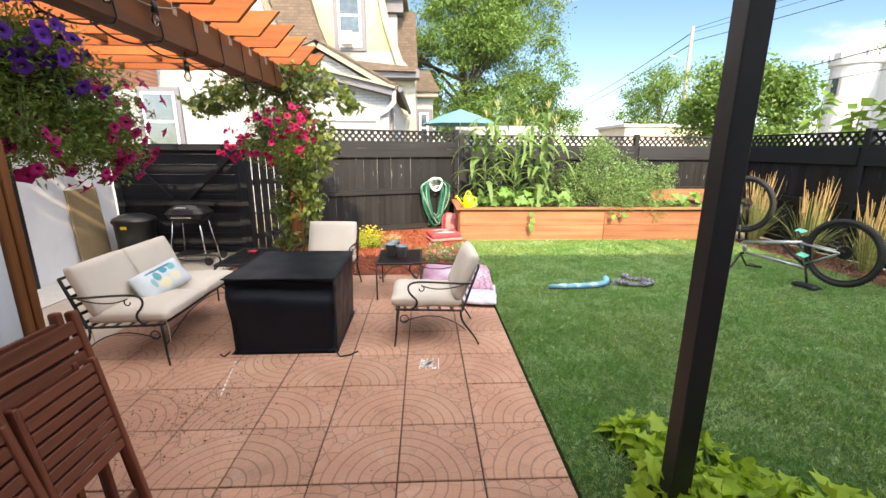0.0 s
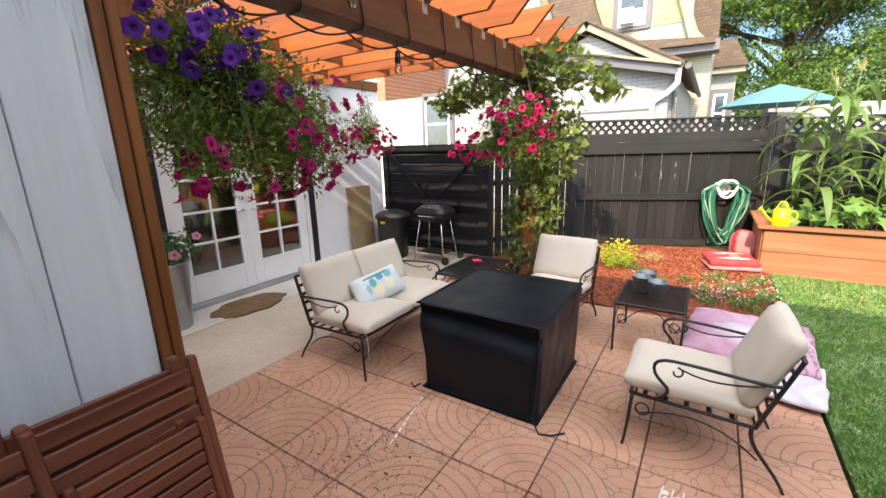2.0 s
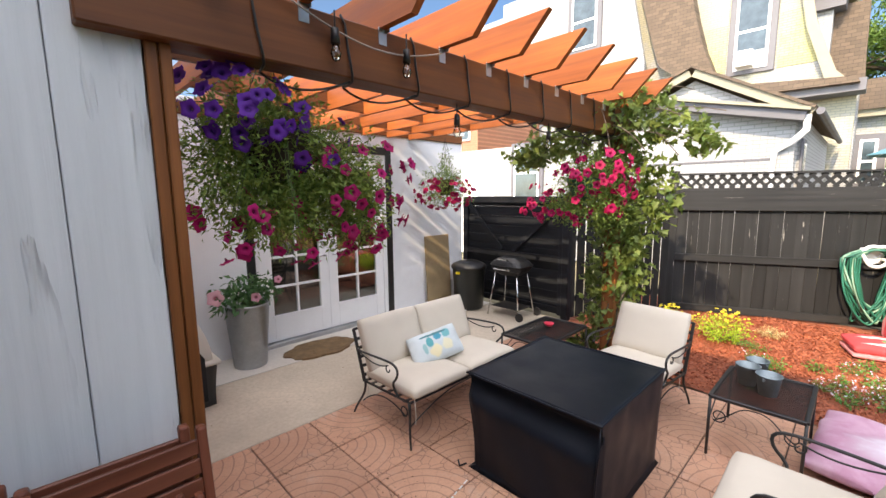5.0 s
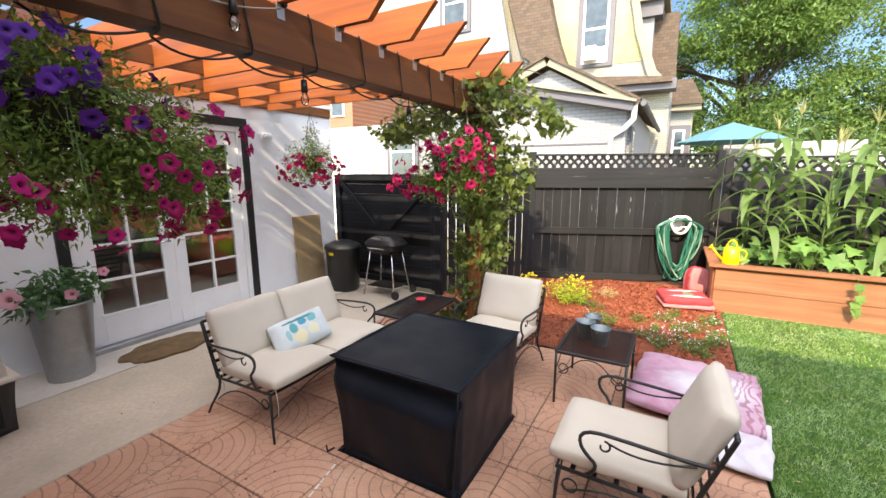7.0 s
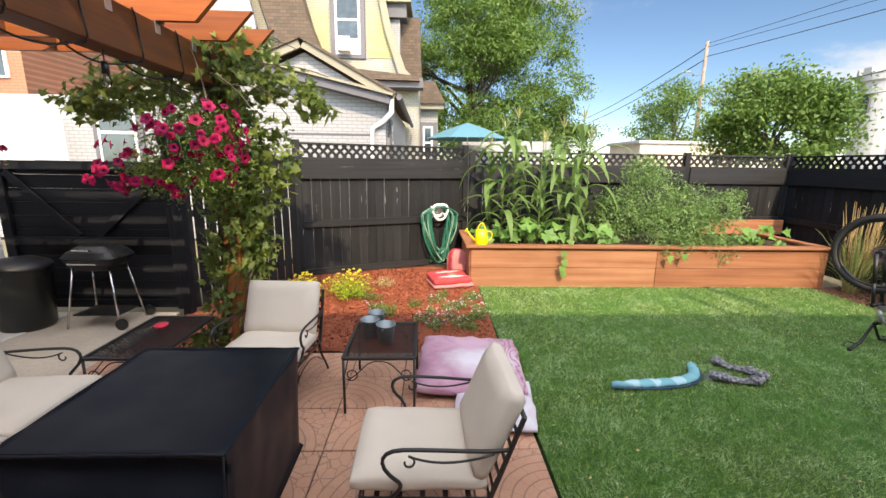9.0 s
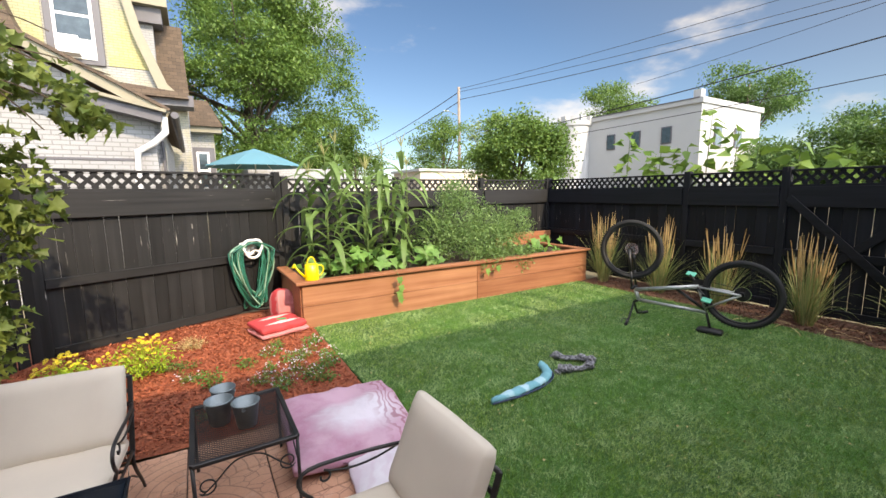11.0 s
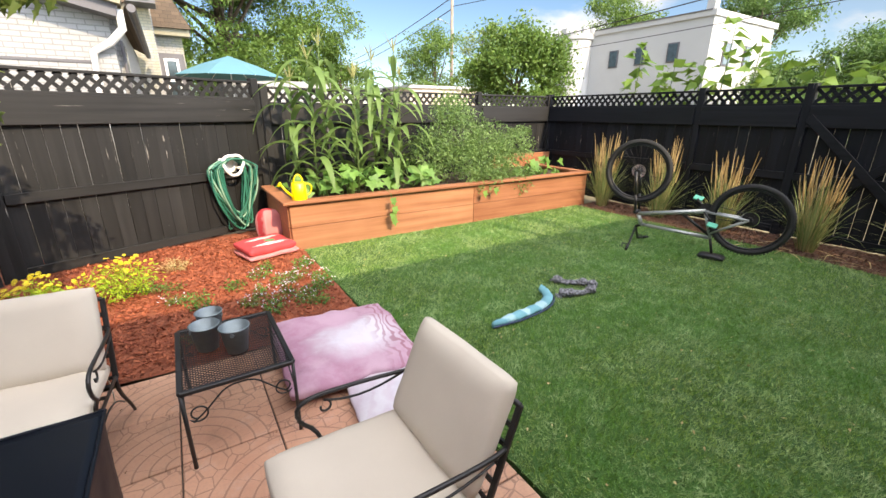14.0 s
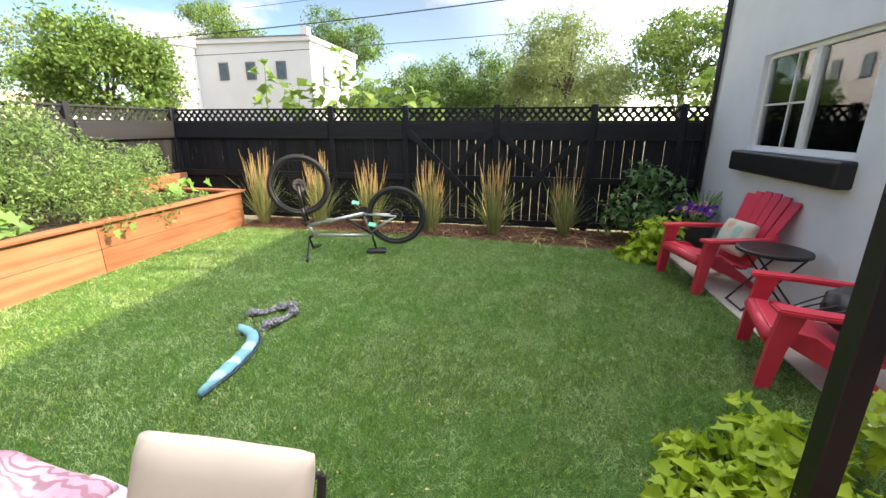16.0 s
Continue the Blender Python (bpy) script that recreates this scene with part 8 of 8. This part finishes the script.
g = RNG.normal(size=(n, 2)) * np.array([0.30, 0.22]) + np.array([-1.35, 2.25])
far = np.column_stack([RNG.uniform(-4.3, 0.8, 130), RNG.uniform(1.6, 5.2, 130)])
q = np.vstack([g, far])
n = len(q)
tagged(put("leaf_litter", leaf_cloud(np.column_stack([q, np.full(n, 0.006)]), rand_dirs(n, 2.5), rand_dirs(n), RNG.uniform(0.008, 0.028, n), RNG.uniform(0.004, 0.010, n), 0.2, 0.1), LITTER), "dry leaf and twig litter on the slabs", "litter", kind="stuff")
n = 420
x, y = RNG.uniform(0.95, 5.7, n), RNG.uniform(1.2, 7.2, n)
k = lawn_in(x, y)
q = np.column_stack([x[k], y[k], np.full(k.sum(), 0.035)])
n = len(q)
tagged(put("lawn_litter", leaf_cloud(q, rand_dirs(n, 2.5), rand_dirs(n), RNG.uniform(0.012, 0.035, n), RNG.uniform(0.006, 0.014, n), 0.2, 0.1), STRAW), "scattered straw bits on the turf", "litter", kind="stuff")
bm = bmesh.new()
for k in range(60):
    x, y = RNG.uniform(5.75, 6.3), RNG.uniform(1.3, 4.6)
    a = RNG.uniform(0, 6.28)
    blade(bm, (x, y, 0.02), (math.cos(a), math.sin(a), 0.25), RNG.uniform(0.2, 0.5), 0.012, 0.5, 0, 5)
tagged(put("straw_blades", bm, STRAW), "fallen dry grass blades along the fence", "dry grass", kind="stuff")

# ---- patio slabs ----
pv = thing("patio", "red stamped concrete slabs in a fan pattern", "patio", (0, 0, 0), kind="structure")
pbm = box(-0.221, 0.221, -0.221, 0.221, -0.035, 0.0, 0.004)
pme = bpy.data.meshes.new("slab")
pbm.to_mesh(pme)
for i in range(8):
    for j in range(-8, 6):
        o = part("slab", pme, PAVER, pv)
        turn = (0 if (i + j // 2) % 2 else 90) + (180 if (j % 4) < 2 and (i % 3 == 0) else 0)
        o.matrix_basis = pose(-2.72 + 0.45 * i + 0.225, 2.53 + 0.45 * j + 0.225, random.uniform(-0.002, 0.001), 0, 0, turn)
